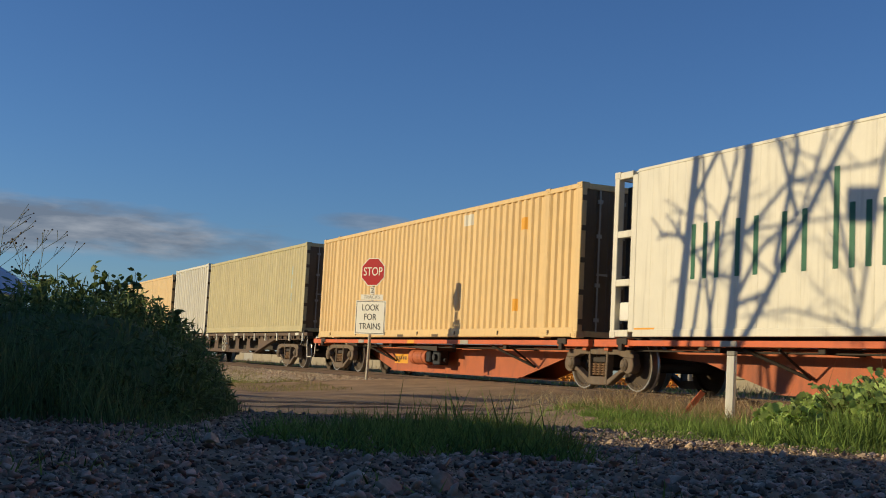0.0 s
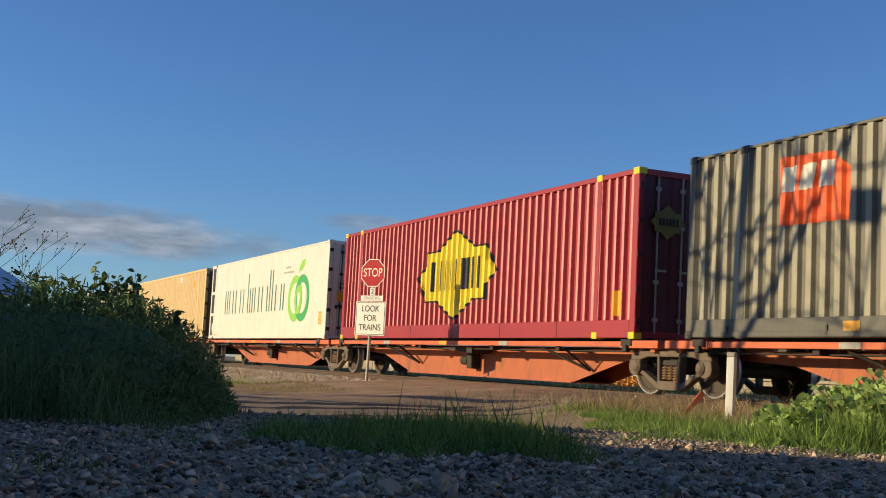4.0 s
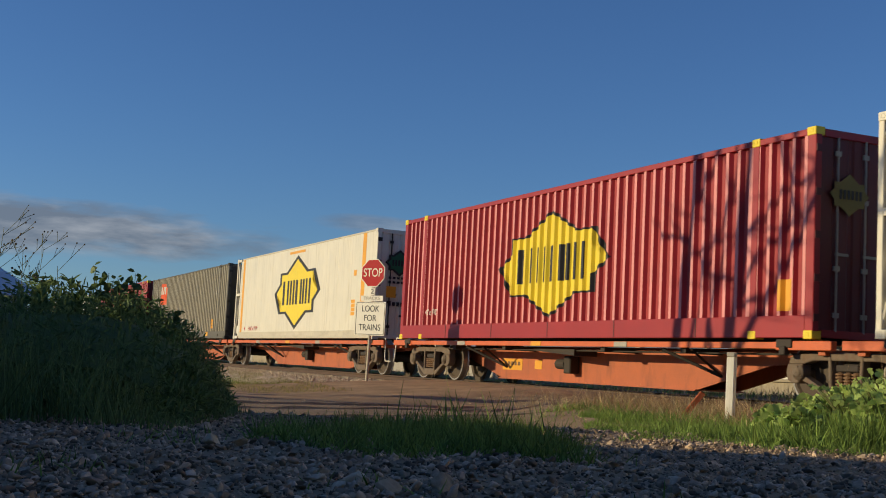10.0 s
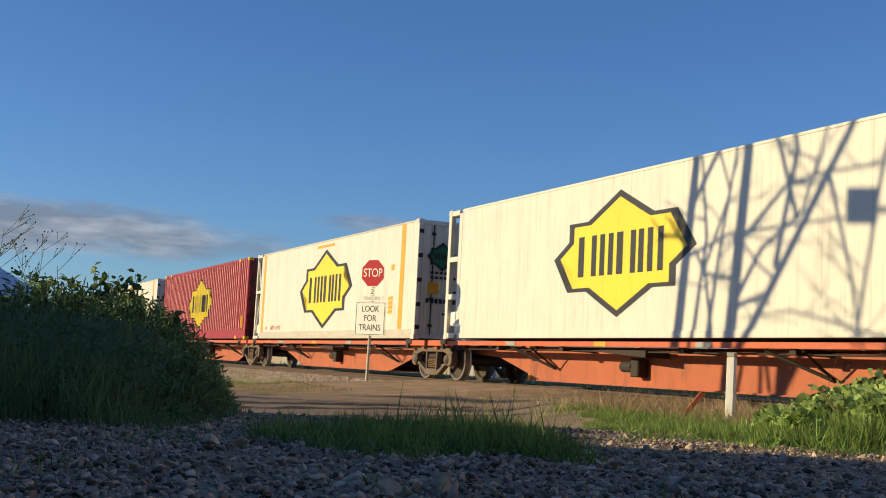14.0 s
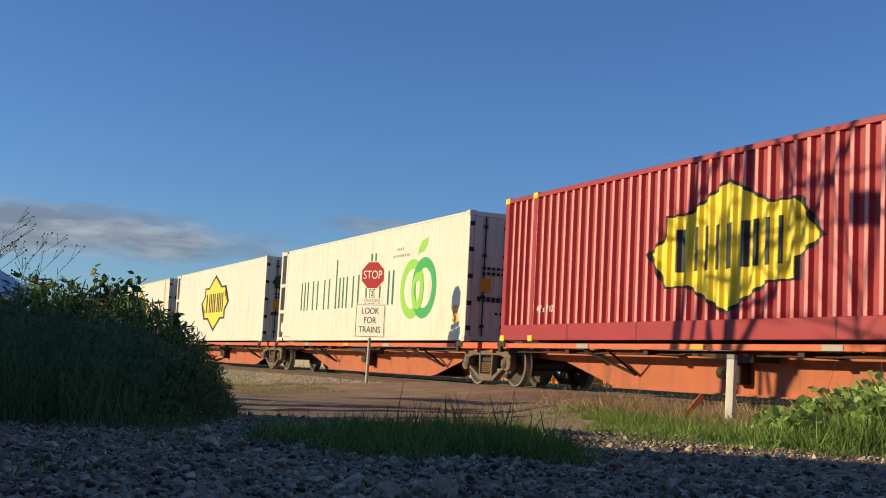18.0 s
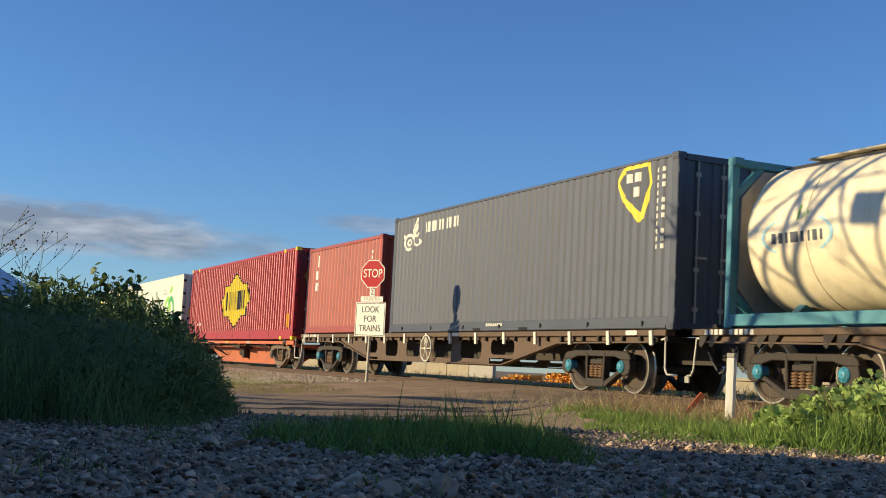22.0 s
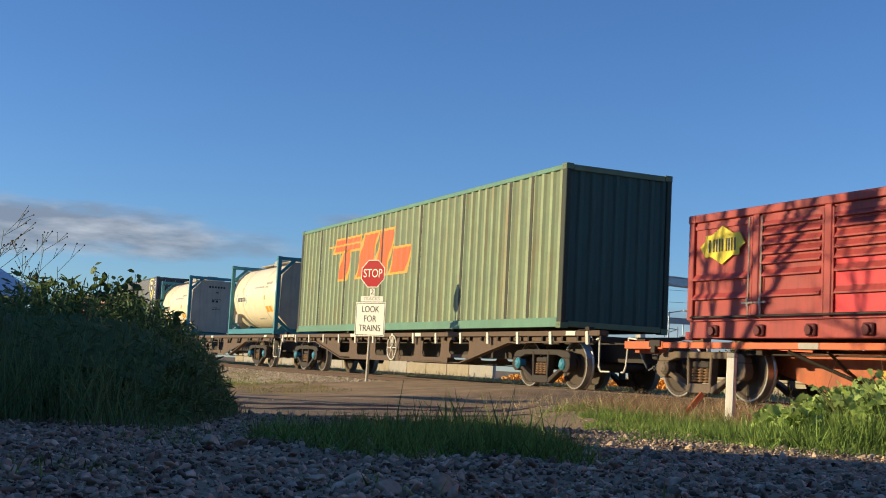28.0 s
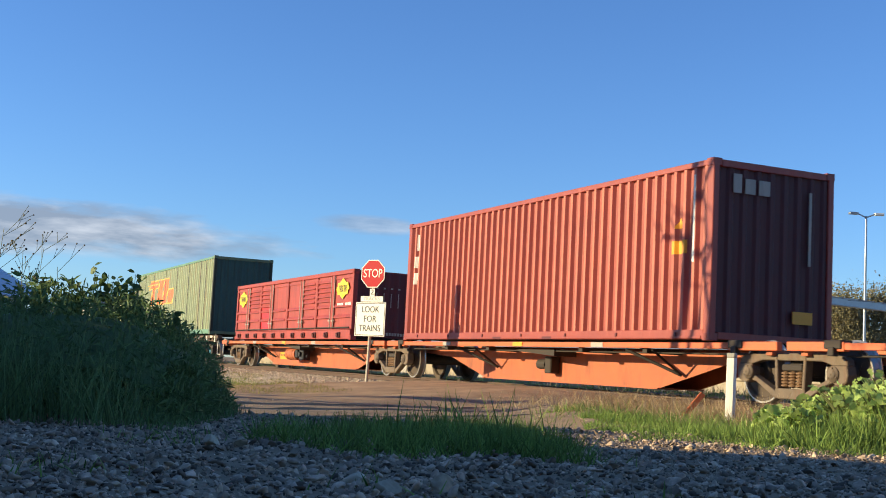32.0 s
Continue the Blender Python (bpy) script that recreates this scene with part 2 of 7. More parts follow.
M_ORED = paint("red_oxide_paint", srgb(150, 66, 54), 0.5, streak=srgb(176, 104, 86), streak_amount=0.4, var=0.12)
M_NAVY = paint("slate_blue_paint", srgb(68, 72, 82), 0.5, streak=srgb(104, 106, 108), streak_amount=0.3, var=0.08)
M_NAVYCREST = paint("slate_crest_paint", srgb(84, 88, 97), 0.55, streak=srgb(68, 72, 82), streak_amount=0.4, var=0.1)
M_GREEN = paint("faded_green_paint", srgb(104, 120, 88), 0.6, streak=srgb(120, 92, 52), streak_amount=0.9, var=0.18, streak_scale=(3.5, 3.5, 0.4))
M_GREENDARK = paint("rusty_green_post", srgb(40, 50, 36), 0.65, streak=srgb(104, 66, 36), streak_amount=0.9, var=0.2)
M_LOWRED = paint("weathered_red_paint", srgb(158, 60, 52), 0.6, streak=srgb(92, 36, 34), streak_amount=0.85, var=0.16)
M_BRIGHTRED = paint("fresh_red_paint", srgb(206, 34, 40), 0.45)
M_TEAL = paint("teal_steel", srgb(58, 128, 140), 0.5, streak=GRIME, streak_amount=0.4)
M_TANK = paint("cream_tank_shell", srgb(244, 228, 190), 0.35, streak=srgb(170, 140, 95), streak_amount=0.35, var=0.05, bump=0.04)
M_TANKEND = paint("pale_tank_end", srgb(166, 160, 146), 0.55, streak=GRIME, streak_amount=0.4)
M_WHITEP = paint("white_paint", srgb(232, 228, 214), 0.5, streak=GRIME, streak_amount=0.25)
M_BLACK = paint("black_paint", srgb(28, 28, 30), 0.55)
M_DARK = paint("dark_interior", srgb(22, 21, 20), 0.9)
M_YELLOW = paint("yellow_paint", srgb(232, 206, 44), 0.5, var=0.05)
M_AMBER = paint("amber_paint", srgb(226, 160, 36), 0.5, var=0.06)
M_GREENLOGO = paint("dark_green_paint", srgb(20, 96, 62), 0.5, var=0.05)
M_LIME = paint("lime_paint", srgb(140, 198, 62), 0.5, var=0.06)
M_MIDGREEN = paint("leaf_green_paint", srgb(54, 160, 76), 0.5, var=0.06)
M_ORANGELOGO = paint("orange_paint", srgb(236, 92, 26), 0.55, var=0.1)
M_SKYLOGO = paint("pale_blue_paint", srgb(160, 200, 212), 0.5)
M_REDTEXT = paint("red_lettering", srgb(190, 50, 50), 0.5)
M_WAGON = paint("orange_wagon_paint", srgb(178, 94, 54), 0.65, streak=srgb(96, 58, 42), streak_amount=0.75, var=0.12, streak_scale=(3, 3, 0.8))
M_WAGONRAIL = paint("orange_sill_paint", srgb(204, 98, 50), 0.55, streak=srgb(120, 60, 40), streak_amount=0.5, streak_scale=(1.5, 6, 6))
M_BROWNW = paint("grey_brown_wagon_paint", srgb(94, 74, 56), 0.75, streak=srgb(62, 42, 32), streak_amount=0.6, var=0.15)
M_BOGIE = paint("dusty_cast_steel", srgb(110, 96, 80), 0.85, streak=RUST, streak_amount=0.5, var=0.2, scale=5)
M_BOGIEDARK = paint("dark_steel", srgb(56, 48, 40), 0.8, var=0.2)
M_WHEEL = paint("wheel_steel", srgb(78, 66, 54), 0.75, 0.1, var=0.2)
M_TREAD = paint("polished_tread", srgb(176, 170, 160), 0.35, 0.7, bump=0.02)
M_SPRING = paint("rusty_spring", srgb(124, 94, 64), 0.8, var=0.2)
M_BLUECAP = paint("blue_plastic_cap", srgb(62, 140, 160), 0.5)


# ---- track frame: u runs along the track (away), n across it (away from the eye) ----
ANG = radians(24.2876)
U = Vector((-math.sin(ANG), math.cos(ANG), 0))
N = Vector((math.cos(ANG), math.sin(ANG), 0))
FACE = 11.383            # distance from the eye to the near faces of the containers
HALF = 1.219
RAIL_Z = 0.05
CENTRE = FACE + HALF


def track_pose(s, z=RAIL_Z):
    p = U * s + N * CENTRE
    return pose(p.x, p.y, z, 0, 0, 90 + 24.2876)


def on_track(s, across, z):
    """A place s metres along the track, 'across' metres beyond the containers' near faces."""
    p = U * s + N * (FACE + across)
    return Vector((p.x, p.y, z))


def ease(k):
    k = min(1.0, max(0.0, k))
    return k * k * (3 - 2 * k)


def ground_z(x, y):
    """Height of the ground sheet: a gravel verge, a dip before the line, a ramp up to the crossing, a ballast bank."""
    perp = FACE - (x * N.x + y * N.y)
    s = x * U.x + y * U.y
    low = -0.27 + 0.16 * ease((x - 0.7) / 1.6)
    far = ease((y - 6.9) / 4.2)
    z = low * far
    rough = 0.02 * noise.noise((x * 0.35, y * 0.35, 0)) + 0.008 * noise.noise((x * 1.7, y * 1.7, 3.1))
    if perp < 6.5:
        ramp = ease((s - 16.6) / 1.5) * ease((25.4 - s) / 2.0)
        z += (0.03 - z) * ramp * ease((6.2 - perp) / 5.6)
        bank = (1 - ramp) * ease((3.3 + 1.5 * ease((s - 22) / 3) - perp) / 2.0)
        z += (-0.10 - z) * bank
        rough *= min(1, max(0.15, (perp - 0.5) / 3))
    return z + rough


def spaced(lo, hi, fine_lo, fine_hi, step, grow=1.25):
    out = list(np.arange(fine_lo, fine_hi + 1e-6, step))
    d, x = step, fine_hi
    while x < hi:
        d *= grow
        x += d
        out.append(min(x, hi))
    d, x = step, fine_lo
    while x > lo:
        d *= grow
        x -= d
        out.insert(0, max(x, lo))
    return out


M_GROUND = paint("dry_earth", srgb(152, 131, 105), 0.95, var=0.25, scale=1.3, fine=45, bump=0.6, spec=0.1)
M_ROAD = paint("packed_gravel", srgb(168, 141, 110), 0.95, var=0.3, scale=1.6, fine=70, bump=0.5, spec=0.1, streak=srgb(80, 70, 56), streak_amount=0.5, streak_scale=(0.7, 2.0, 1))
M_STONE = paint("grey_gravel_stone", srgb(170, 149, 127), 0.9, var=0.42, scale=14, fine=120, island=0.75, spec=0.2)
M_BALLAST = paint("pale_ballast_stone", srgb(190, 172, 146), 0.9, var=0.2, scale=9, fine=80, island=0.35, spec=0.15)
M_RAIL = paint("rusty_rail", srgb(84, 64, 50), 0.7, 0.3, var=0.2)
M_RAILTOP = paint("worn_rail_head", srgb(112, 100, 88), 0.65, 0.6)
M_CONCRETE = paint("weathered_concrete", srgb(160, 148, 124), 0.85, var=0.15, streak=GRIME, streak_amount=0.4)

gx, gy = spaced(-900, 900, -10, 8, 0.3), spaced(-300, 1500, 1.2, 34, 0.3)
gv = [(x, y, ground_z(x, y)) for y in gy for x in gx]
gw = len(gx)
gf = [(j * gw + i, j * gw + i + 1, (j + 1) * gw + i + 1, (j + 1) * gw + i) for j in range(len(gy) - 1) for i in range(gw - 1)]
ground = sheet("ground", gv, gf, M_GROUND, smooth=True)
tagged(ground, "dry brown earth with gravel and patches of grass", "ground", kind="structure")


def strip(s0, s1, p0, p1, zf, ns, npp):
    """Sheet between track coordinates; zf(s, perp) is its height. perp counts towards the eye."""
    v, f = [], []
    for i in range(ns + 1):
        for j in range(npp + 1):
            s, p = s0 + (s1 - s0) * i / ns, p0 + (p1 - p0) * j / npp
            v.append(on_track(s, -p, zf(s, p)))
    for i in range(ns):
        for j in range(npp):
            a = i * (npp + 1) + j
            f.append((a, a + 1, a + npp + 2, a + npp + 1))
    return v, f


def road_z(s, p):
    q = on_track(s, -p, 0)
    k = ease((0.9 - p) / 0.6)
    edge = 0.012 - 0.05 * (1 - ease((s - 17.0) / 0.8)) - 0.05 * (1 - ease((24.8 - s) / 1.2)) - 0.05 * (1 - ease((8.2 - p) / 1.5))
    rise = ease((s - 17.2) / 1.3)
    return (ground_z(q.x, q.y) + edge) * (1 - k) + k * (RAIL_Z - 0.012 - 0.2 * (1 - rise)) + 0.005 * noise.noise((s * 2.5, p * 2.5, 9))


rv, rf = strip(17.2, 24.8, -0.42, 8.4, road_z, 66, 60)
road = sheet("road", rv, rf, M_ROAD, smooth=True)
tagged(road, "packed gravel level crossing road over the rails", "road", kind="structure")
rv, rf = strip(17.2, 24.8, -1.85, -0.58, lambda s, p: RAIL_Z - 0.012 - 0.2 * (1 - ease((s - 17.2) / 1.3)), 30, 4)
tagged(sheet("road_between_rails", rv, rf, M_ROAD, smooth=True), "packed gravel infill between the rails of the crossing", "road", kind="structure")


def rail(perp):
    bm = bmesh.new()
    prof = [(-0.07, -0.155), (0.07, -0.155), (0.07, -0.14), (0.012, -0.12), (0.012, -0.04), (0.035, -0.03), (0.035, -0.003), (-0.035, -0.003), (-0.035, -0.03), (-0.012, -0.04), (-0.012, -0.12), (-0.07, -0.14)]
    prism(bm, prof, "x", -60, 140)
    bmesh.ops.recalc_face_normals(bm, faces=bm.faces[:])
    return bm


def road_ridge(a, b, h, seed):
    """A low ridge of packed gravel, steep on one side, placed to fit the camera's view of dark road lines."""
    a, b = Vector(a), Vector(b)
    d = (b - a).normalized()
    side = Vector((-d.y, d.x))
    v, f, n = [], [], 70
    for i in range(n + 1):
        k = i / n
        q = a.lerp(b, k) + side * 0.10 * noise.noise((k * 6, seed, 0))
        hh = h * min(1, 8 * k, 8 * (1 - k)) * (0.75 + 0.6 * noise.noise((k * 14, seed, 5)))
        for off, up in ((-0.05, -0.02), (0.0, hh), (0.14, hh * 0.8), (0.45, -0.02)):
            w = q + side * off
            v.append((w.x, w.y, ground_z(w.x, w.y) + up))
    for i in range(n):
        for j in range(3):
            p = i * 4 + j
            f.append((p, p + 4, p + 5, p + 1))
    ob = sheet("road_ridge", v, f, M_ROAD, smooth=False)
    tagged(ob, "low packed gravel ridge placed along a dark line on the road", "rut", kind="structure")


road_ridge((-3.4, 15.0), (1.0, 19.0), 0.034, 1)
road_ridge((-3.4, 13.3), (1.9, 18.3), 0.03, 2)
road_ridge((-2.6, 12.2), (1.7, 16.2), 0.022, 3)
track = new("railway_track")
track.matrix_world = track_pose(0)
tagged(track, "rusty steel railway track laid on pale ballast", "railway track")
for yy in (0.7535, -0.7535):
    bm = rail(0)
    for v in bm.verts:
        v.co.y += yy
    r = part("rail", bm, M_RAIL, track)
    part("rail_head", boxed((-60, 140, yy - 0.033, yy + 0.033, -0.0028, 0.0)), M_RAILTOP, r, "bright worn rail head")
slv = [bpy.data.meshes.new("sleeper")]
bm = boxed((-0.12, 0.12, -1.3, 1.3, -0.26, -0.157), bevel=0.012)
bm.to_mesh(slv[0])
bm.free()
slv[0].materials.append(M_CONCRETE)
for k in range(-30, 130):
    o = new("sleeper", slv[0])
    o.parent = track
    o.location = (k * 0.68, 0, 0)


# ---- train: speed and rolling ----
def travelled(t):
    """Metres along the track that the train has gone by t seconds."""
    w = t / 16 - 1
    return sum(c * (w ** (k + 1) - (-1) ** (k + 1)) * 16 / (k + 1) for k, c in enumerate((7.31095, -0.10248, -0.09524, -0.20545, -0.09797)))


WHEEL_R = 0.46
MOVING, WHEELSETS = [], []


def on_train(ob, s, z):
    """Set a thing on the train, its middle s metres along the track at the start."""
    ob.matrix_world = track_pose(s, z)
    MOVING.append((ob, s, z))
    return ob


# ---- bogies ----
def wheelset_mesh():
    bm = bmesh.new()
    for sgn in (1, -1):
        prof = [(0.05, 0.87), (0.17, 0.86), (0.19, 0.82), (0.36, 0.80), (0.385, 0.83), (0.43, 0.83), (0.455, 0.83), (0.46, 0.80), (0.465, 0.72), (0.49, 0.705), (0.49, 0.685), (0.385, 0.685), (0.36, 0.75), (0.19, 0.76), (0.1, 0.70)]
        lathe(bm, [(r, y * sgn) for r, y in prof], seg=28)
    lathe(bm, [(0.02, -1.1), (0.08, -1.1), (0.08, -0.86), (0.085, 0), (0.08, 0.86), (0.08, 1.1), (0.02, 1.1)], seg=14)
    bmesh.ops.recalc_face_normals(bm, faces=bm.faces[:])
    me = bpy.data.meshes.new("wheelset")
    me.materials.append(M_WHEEL)
    me.materials.append(M_TREAD)
    for f in bm.faces:
        c = f.calc_center_median()
        if math.hypot(c.x, c.z) > 0.436 and abs(c.y) > 0.5:
            f.material_index = 1
    bm.to_mesh(me)
    bm.free()
    me.shade_smooth()
    me.set_sharp_from_angle(angle=radians(40))
    return me


def side_frame_bm(sgn):
    """Cast three-piece bogie side frame, with its two windows and the spring opening."""
    bm = bmesh.new()
    y0, y1 = 0.94 * sgn, 1.08 * sgn
    lo, hi = min(y0, y1), max(y0, y1)
    top = [(-1.12, 0.58), (-1.10, 0.66), (-1.02, 0.71), (-0.70, 0.74), (0.70, 0.74), (1.02, 0.71), (1.10, 0.66), (1.12, 0.58), (0.84, 0.58), (0.62, 0.635), (-0.62, 0.635), (-0.84, 0.58)]
    prism(bm, top, "y", lo, hi)
    for sx in (1, -1):
        prism(bm, [(sx * 1.12, 0.58), (sx * 1.15, 0.46), (sx * 1.12, 0.36), (sx * 1.02, 0.31), (sx * 0.92, 0.31), (sx * 0.84, 0.36), (sx * 0.81, 0.58)], "y", lo - 0.005, hi + 0.02)
        prism(bm, [(sx * 0.84, 0.44), (sx * 0.83, 0.34), (sx * 0.74, 0.32), (sx * 0.30, 0.08), (sx * 0.25, 0.17)], "y", lo, hi)
        prism(bm, [(sx * 0.33, 0.70), (sx * 0.30, 0.18), (sx * 0.24, 0.18), (sx * 0.27, 0.70)], "y", lo + 0.01, hi + 0.012)
    prism(bm, [(-0.31, 0.24), (-0.31, 0.12), (-0.25, 0.09), (0.25, 0.09), (0.31, 0.12), (0.31, 0.24)], "y", lo - 0.01, hi + 0.01)
    bmesh.ops.recalc_face_normals(bm, faces=bm.faces[:])
    bmesh.ops.bevel(bm, geom=[e for e in bm.edges], offset=0.012, segments=1, affect="EDGES")
    return bm


def make_bogie_meshes():
    out = {}
    def keep(name, bm, mat, smooth=False):
        me = bpy.data.meshes.new(name)
        bm.normal_update()
        bm.to_mesh(me)
        bm.free()
        me.materials.append(mat)
        if smooth:
            me.shade_smooth()
        out[name] = me
    keep("bolster", boxed((-0.19, 0.19, -0.93, 0.93, 0.42, 0.66), (-0.3, 0.3, -0.3, 0.3, 0.66, 0.72), (-0.21, 0.21, 0.93, 1.06, 0.49, 0.585), (-0.21, 0.21, -1.06, -0.93, 0.49, 0.585), (-0.6, -0.52, -0.75, 0.75, 0.36, 0.46), (0.52, 0.6, -0.75, 0.75, 0.36, 0.46), bevel=0.015), M_BOGIEDARK)
    keep("side_frame_near", side_frame_bm(1), M_BOGIE)
    keep("side_frame_far", side_frame_bm(-1), M_BOGIE)
    bm = bmesh.new()
    coil = [(0.01, 0.25)]
    for k in range(5):
        coil += [(0.046, 0.262 + k * 0.044), (0.07, 0.270 + k * 0.044), (0.07, 0.290 + k * 0.044), (0.046, 0.300 + k * 0.044)]
    lathe(bm, coil + [(0.01, 0.49)], seg=12)
    for v in bm.verts:
        v.co = Vector((v.co.x, v.co.z, v.co.y))
    keep("spring", bm, M_SPRING)
    bm = bmesh.new()
    lathe(bm, [(0.01, 1.152), (0.05, 1.15), (0.066, 1.138), (0.07, 1.126), (0.105, 1.122), (0.11, 1.105), (0.11, 0.98)], seg=18)
    for k in range(3):
        a = radians(90 + 120 * k)
        rod(bm, (0.085 * math.cos(a), 1.115, 0.085 * math.sin(a)), (0.085 * math.cos(a), 1.135, 0.085 * math.sin(a)), 0.014, 6)
    bmesh.ops.recalc_face_normals(bm, faces=bm.faces[:])
    keep("axle_cap", bm, M_BOGIE, True)
    out["axle_cap_blue"] = out["axle_cap"].copy()
    out["axle_cap_blue"].materials.clear()
    out["axle_cap_blue"].materials.append(M_BLUECAP)
    for side in ("near", "far"):
        me = out["side_frame_" + side].copy()
        me.materials.clear()
        me.materials.append(M_BOGIEDARK)
        out["side_frame_" + side + "_dark"] = me
    out["wheelset"] = wheelset_mesh()
    return out


BM = make_bogie_meshes()


def bogie(parent, x, blue=False):
    b = new("bogie", BM["bolster"])
    b.parent = parent
    b.location = (x, 0, 0)
    b["label"] = "dusty cast steel bogie with two wheelsets"
    springs, dark = 0, "_dark" if blue else ""
    for nm, key in (("side_frame", "side_frame_near" + dark), ("side_frame", "side_frame_far" + dark), ("spring", "spring"), ("spring", "spring"), ("spring", "spring")):
        o = new(nm, BM[key])
        o.parent = b
        if key == "spring":
            springs += 1
            o.location = (0.15 * (springs - 2), 1.02, 0)
    for sx in (0.88, -0.88):
        o = new("wheelset", BM["wheelset"])
        o.parent = b
        o.location = (sx, 0, WHEEL_R)
        WHEELSETS.append((o, sx))
        c = new("axle_cap", BM["axle_cap_blue" if blue else "axle_cap"])
        c.parent = b
        c.location = (sx * 1.0, 0, WHEEL_R)
        if blue:
            c["label"] = "bright blue axle cap"
    return b


# ---- wagons ----
def orange_wagon(s_left, s_right, left_end, right_end, gear="", label="orange skeletal container wagon with a deep centre sill"):
    """Platform of an articulated set. left_end / right_end: 'own' bogie set in, 'share' carries the shared bogie, 'rest' rests on the neighbour's."""
    mid, half = (s_left + s_right) / 2, (s_left - s_right) / 2
    w = new("container_wagon")
    tagged(w, label, "rail wagon", "orange wagons of the train")
    xl, xr = half - 0.12, -half + 0.12
    for sgn in (1, -1):
        part("side_sill", boxed((xr, xl, sgn * 1.20 - 0.05, sgn * 1.20 + 0.035, 0.785, 0.88), (xr, xl, sgn * 1.20 - 0.08, sgn * 1.20 - 0.05, 0.79, 0.81), bevel=0.006), M_WAGONRAIL, w)
        for x0, x1 in ((xr - 0.02, xr + 1.1), (xl - 1.1, xl + 0.02)):
            part("end_sill_plate", boxed((x0, x1, sgn * 1.20 - 0.06, sgn * 1.20 + 0.045, 0.765, 0.895), bevel=0.008), M_WAGONRAIL, w)
    inL = 2.75 if left_end == "own" else 2.35
    inR = 2.75 if right_end == "own" else 2.35
    belly = [(xr + 0.1, 0.74), (xr + 0.1, 0.66), (xr + inR - 0.2, 0.56), (xr + inR + 1.6, 0.13), (xl - inL - 1.6, 0.13), (xl - inL + 0.2, 0.56), (xl - 0.1, 0.66), (xl - 0.1, 0.74)]
    for sgn in (1, -1):
        part("sill_web", shaped(belly, "y", sgn * 0.42 - 0.012, sgn * 0.42 + 0.012), M_WAGON, w, "deep orange centre sill web")
    part("sill_flange", boxed((xr + inR + 1.6, xl - inL - 1.6, -0.5, 0.5, 0.105, 0.13), (xr + 0.1, xl - 0.1, -0.5, 0.5, 0.74, 0.765)), M_WAGON, w)
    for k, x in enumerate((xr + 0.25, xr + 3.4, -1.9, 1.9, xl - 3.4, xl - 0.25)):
        # Inner bearers take the darker steel; the two end ones are orange.
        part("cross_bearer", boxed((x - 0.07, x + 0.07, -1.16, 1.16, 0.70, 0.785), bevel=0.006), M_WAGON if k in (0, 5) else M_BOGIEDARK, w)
    for x in (xr + 4.0, xl - 4.0):
        for sgn in (1, -1):
            part("brace", rods(((x, sgn * 1.14, 0.76), (x - 0.75, sgn * 0.5, 0.36), 0.028), ((x - 0.8, sgn * 1.14, 0.76), (x - 0.75, sgn * 0.5, 0.36), 0.022), seg=6), M_BOGIEDARK, w)
    part("brake_pipe", rods(((xr + 0.9, 1.0, 0.715), (xl - 0.9, 1.0, 0.715), 0.016), seg=6), M_BOGIEDARK, w)
    part("equipment_tray", shaped([(-0.75, 0.62), (0.75, 0.70), (0.75, 0.74), (-0.75, 0.74)], "y", 0.55, 1.05), M_BOGIEDARK, w)
    for x in (0.4, -2.6, 3.8):
        part("lashing_plate", boxed((x - 0.2, x + 0.2, 1.236, 1.246, 0.79, 0.875)), M_AMBER if x == 0.4 else M_TANKEND, w)
    for x in (xl - 0.9, xr + 0.9):
        part("twist_lock", boxed((x - 0.16, x + 0.16, 1.05, 1.27, 0.80, 0.915), (x - 0.06, x + 0.06, 1.2, 1.3, 0.70, 0.82), bevel=0.01), M_BOGIEDARK, w)
        part("twist_lock", boxed((x - 0.16, x + 0.16, -1.27, -1.05, 0.80, 0.915), bevel=0.01), M_BOGIEDARK, w)
    if gear == "tank":
        part("air_reservoir", rods(((0.25, 0.74, 0.48), (1.25, 0.74, 0.48), 0.185), ((0.19, 0.74, 0.48), (1.31, 0.74, 0.48), 0.13), ((0.45, 0.74, 0.48), (0.5, 0.74, 0.48), 0.195), ((1.0, 0.74, 0.48), (1.05, 0.74, 0.48), 0.195), seg=20), M_WAGON, w, "dull orange brake air reservoir")
        bm = boxed((-0.5, -0.1, 0.6, 0.86, 0.30, 0.64), (-0.02, 0.22, 0.55, 0.9, 0.36, 0.62), bevel=0.025)
        rod(bm, (-0.62, 0.72, 0.42), (0.0, 0.72, 0.42), 0.05, 8)
        rod(bm, (-0.3, 0.86, 0.48), (-0.3, 0.93, 0.48), 0.08, 10)
        part("brake_valve", bm, M_BLACK, w, "black brake valve block")
    else:
        bm = boxed((0.05, 0.3, 0.44, 0.66, 0.28, 0.62), bevel=0.02)
        rod(bm, (0.28, 0.58, 0.46), (0.62, 0.58, 0.46), 0.1, 12)
        part("brake_valve", bm, M_BOGIEDARK, w)
    if gear:
        part("warning_plate", boxed((1.55, 1.85, 0.434, 0.438, 0.34, 0.52)), M_AMBER, w)
        part("code_plate", boxed((2.4, 3.3, 0.434, 0.437, 0.30, 0.54)), M_AMBER, w, "faded amber code plate")
        for q in range(5):
            part("code_mark", boxed((2.5 + q * 0.15, 2.6 + q * 0.15, 0.438, 0.44, 0.40, 0.48)), M_SPRING, w)
    if left_end == "own":
        bogie(w, half - 2.0)
        coupler(w, half, 1)
    if left_end == "share":
        bogie(w, half)
    if right_end == "own":
        bogie(w, -half + 2.0)
        coupler(w, -half, -1)
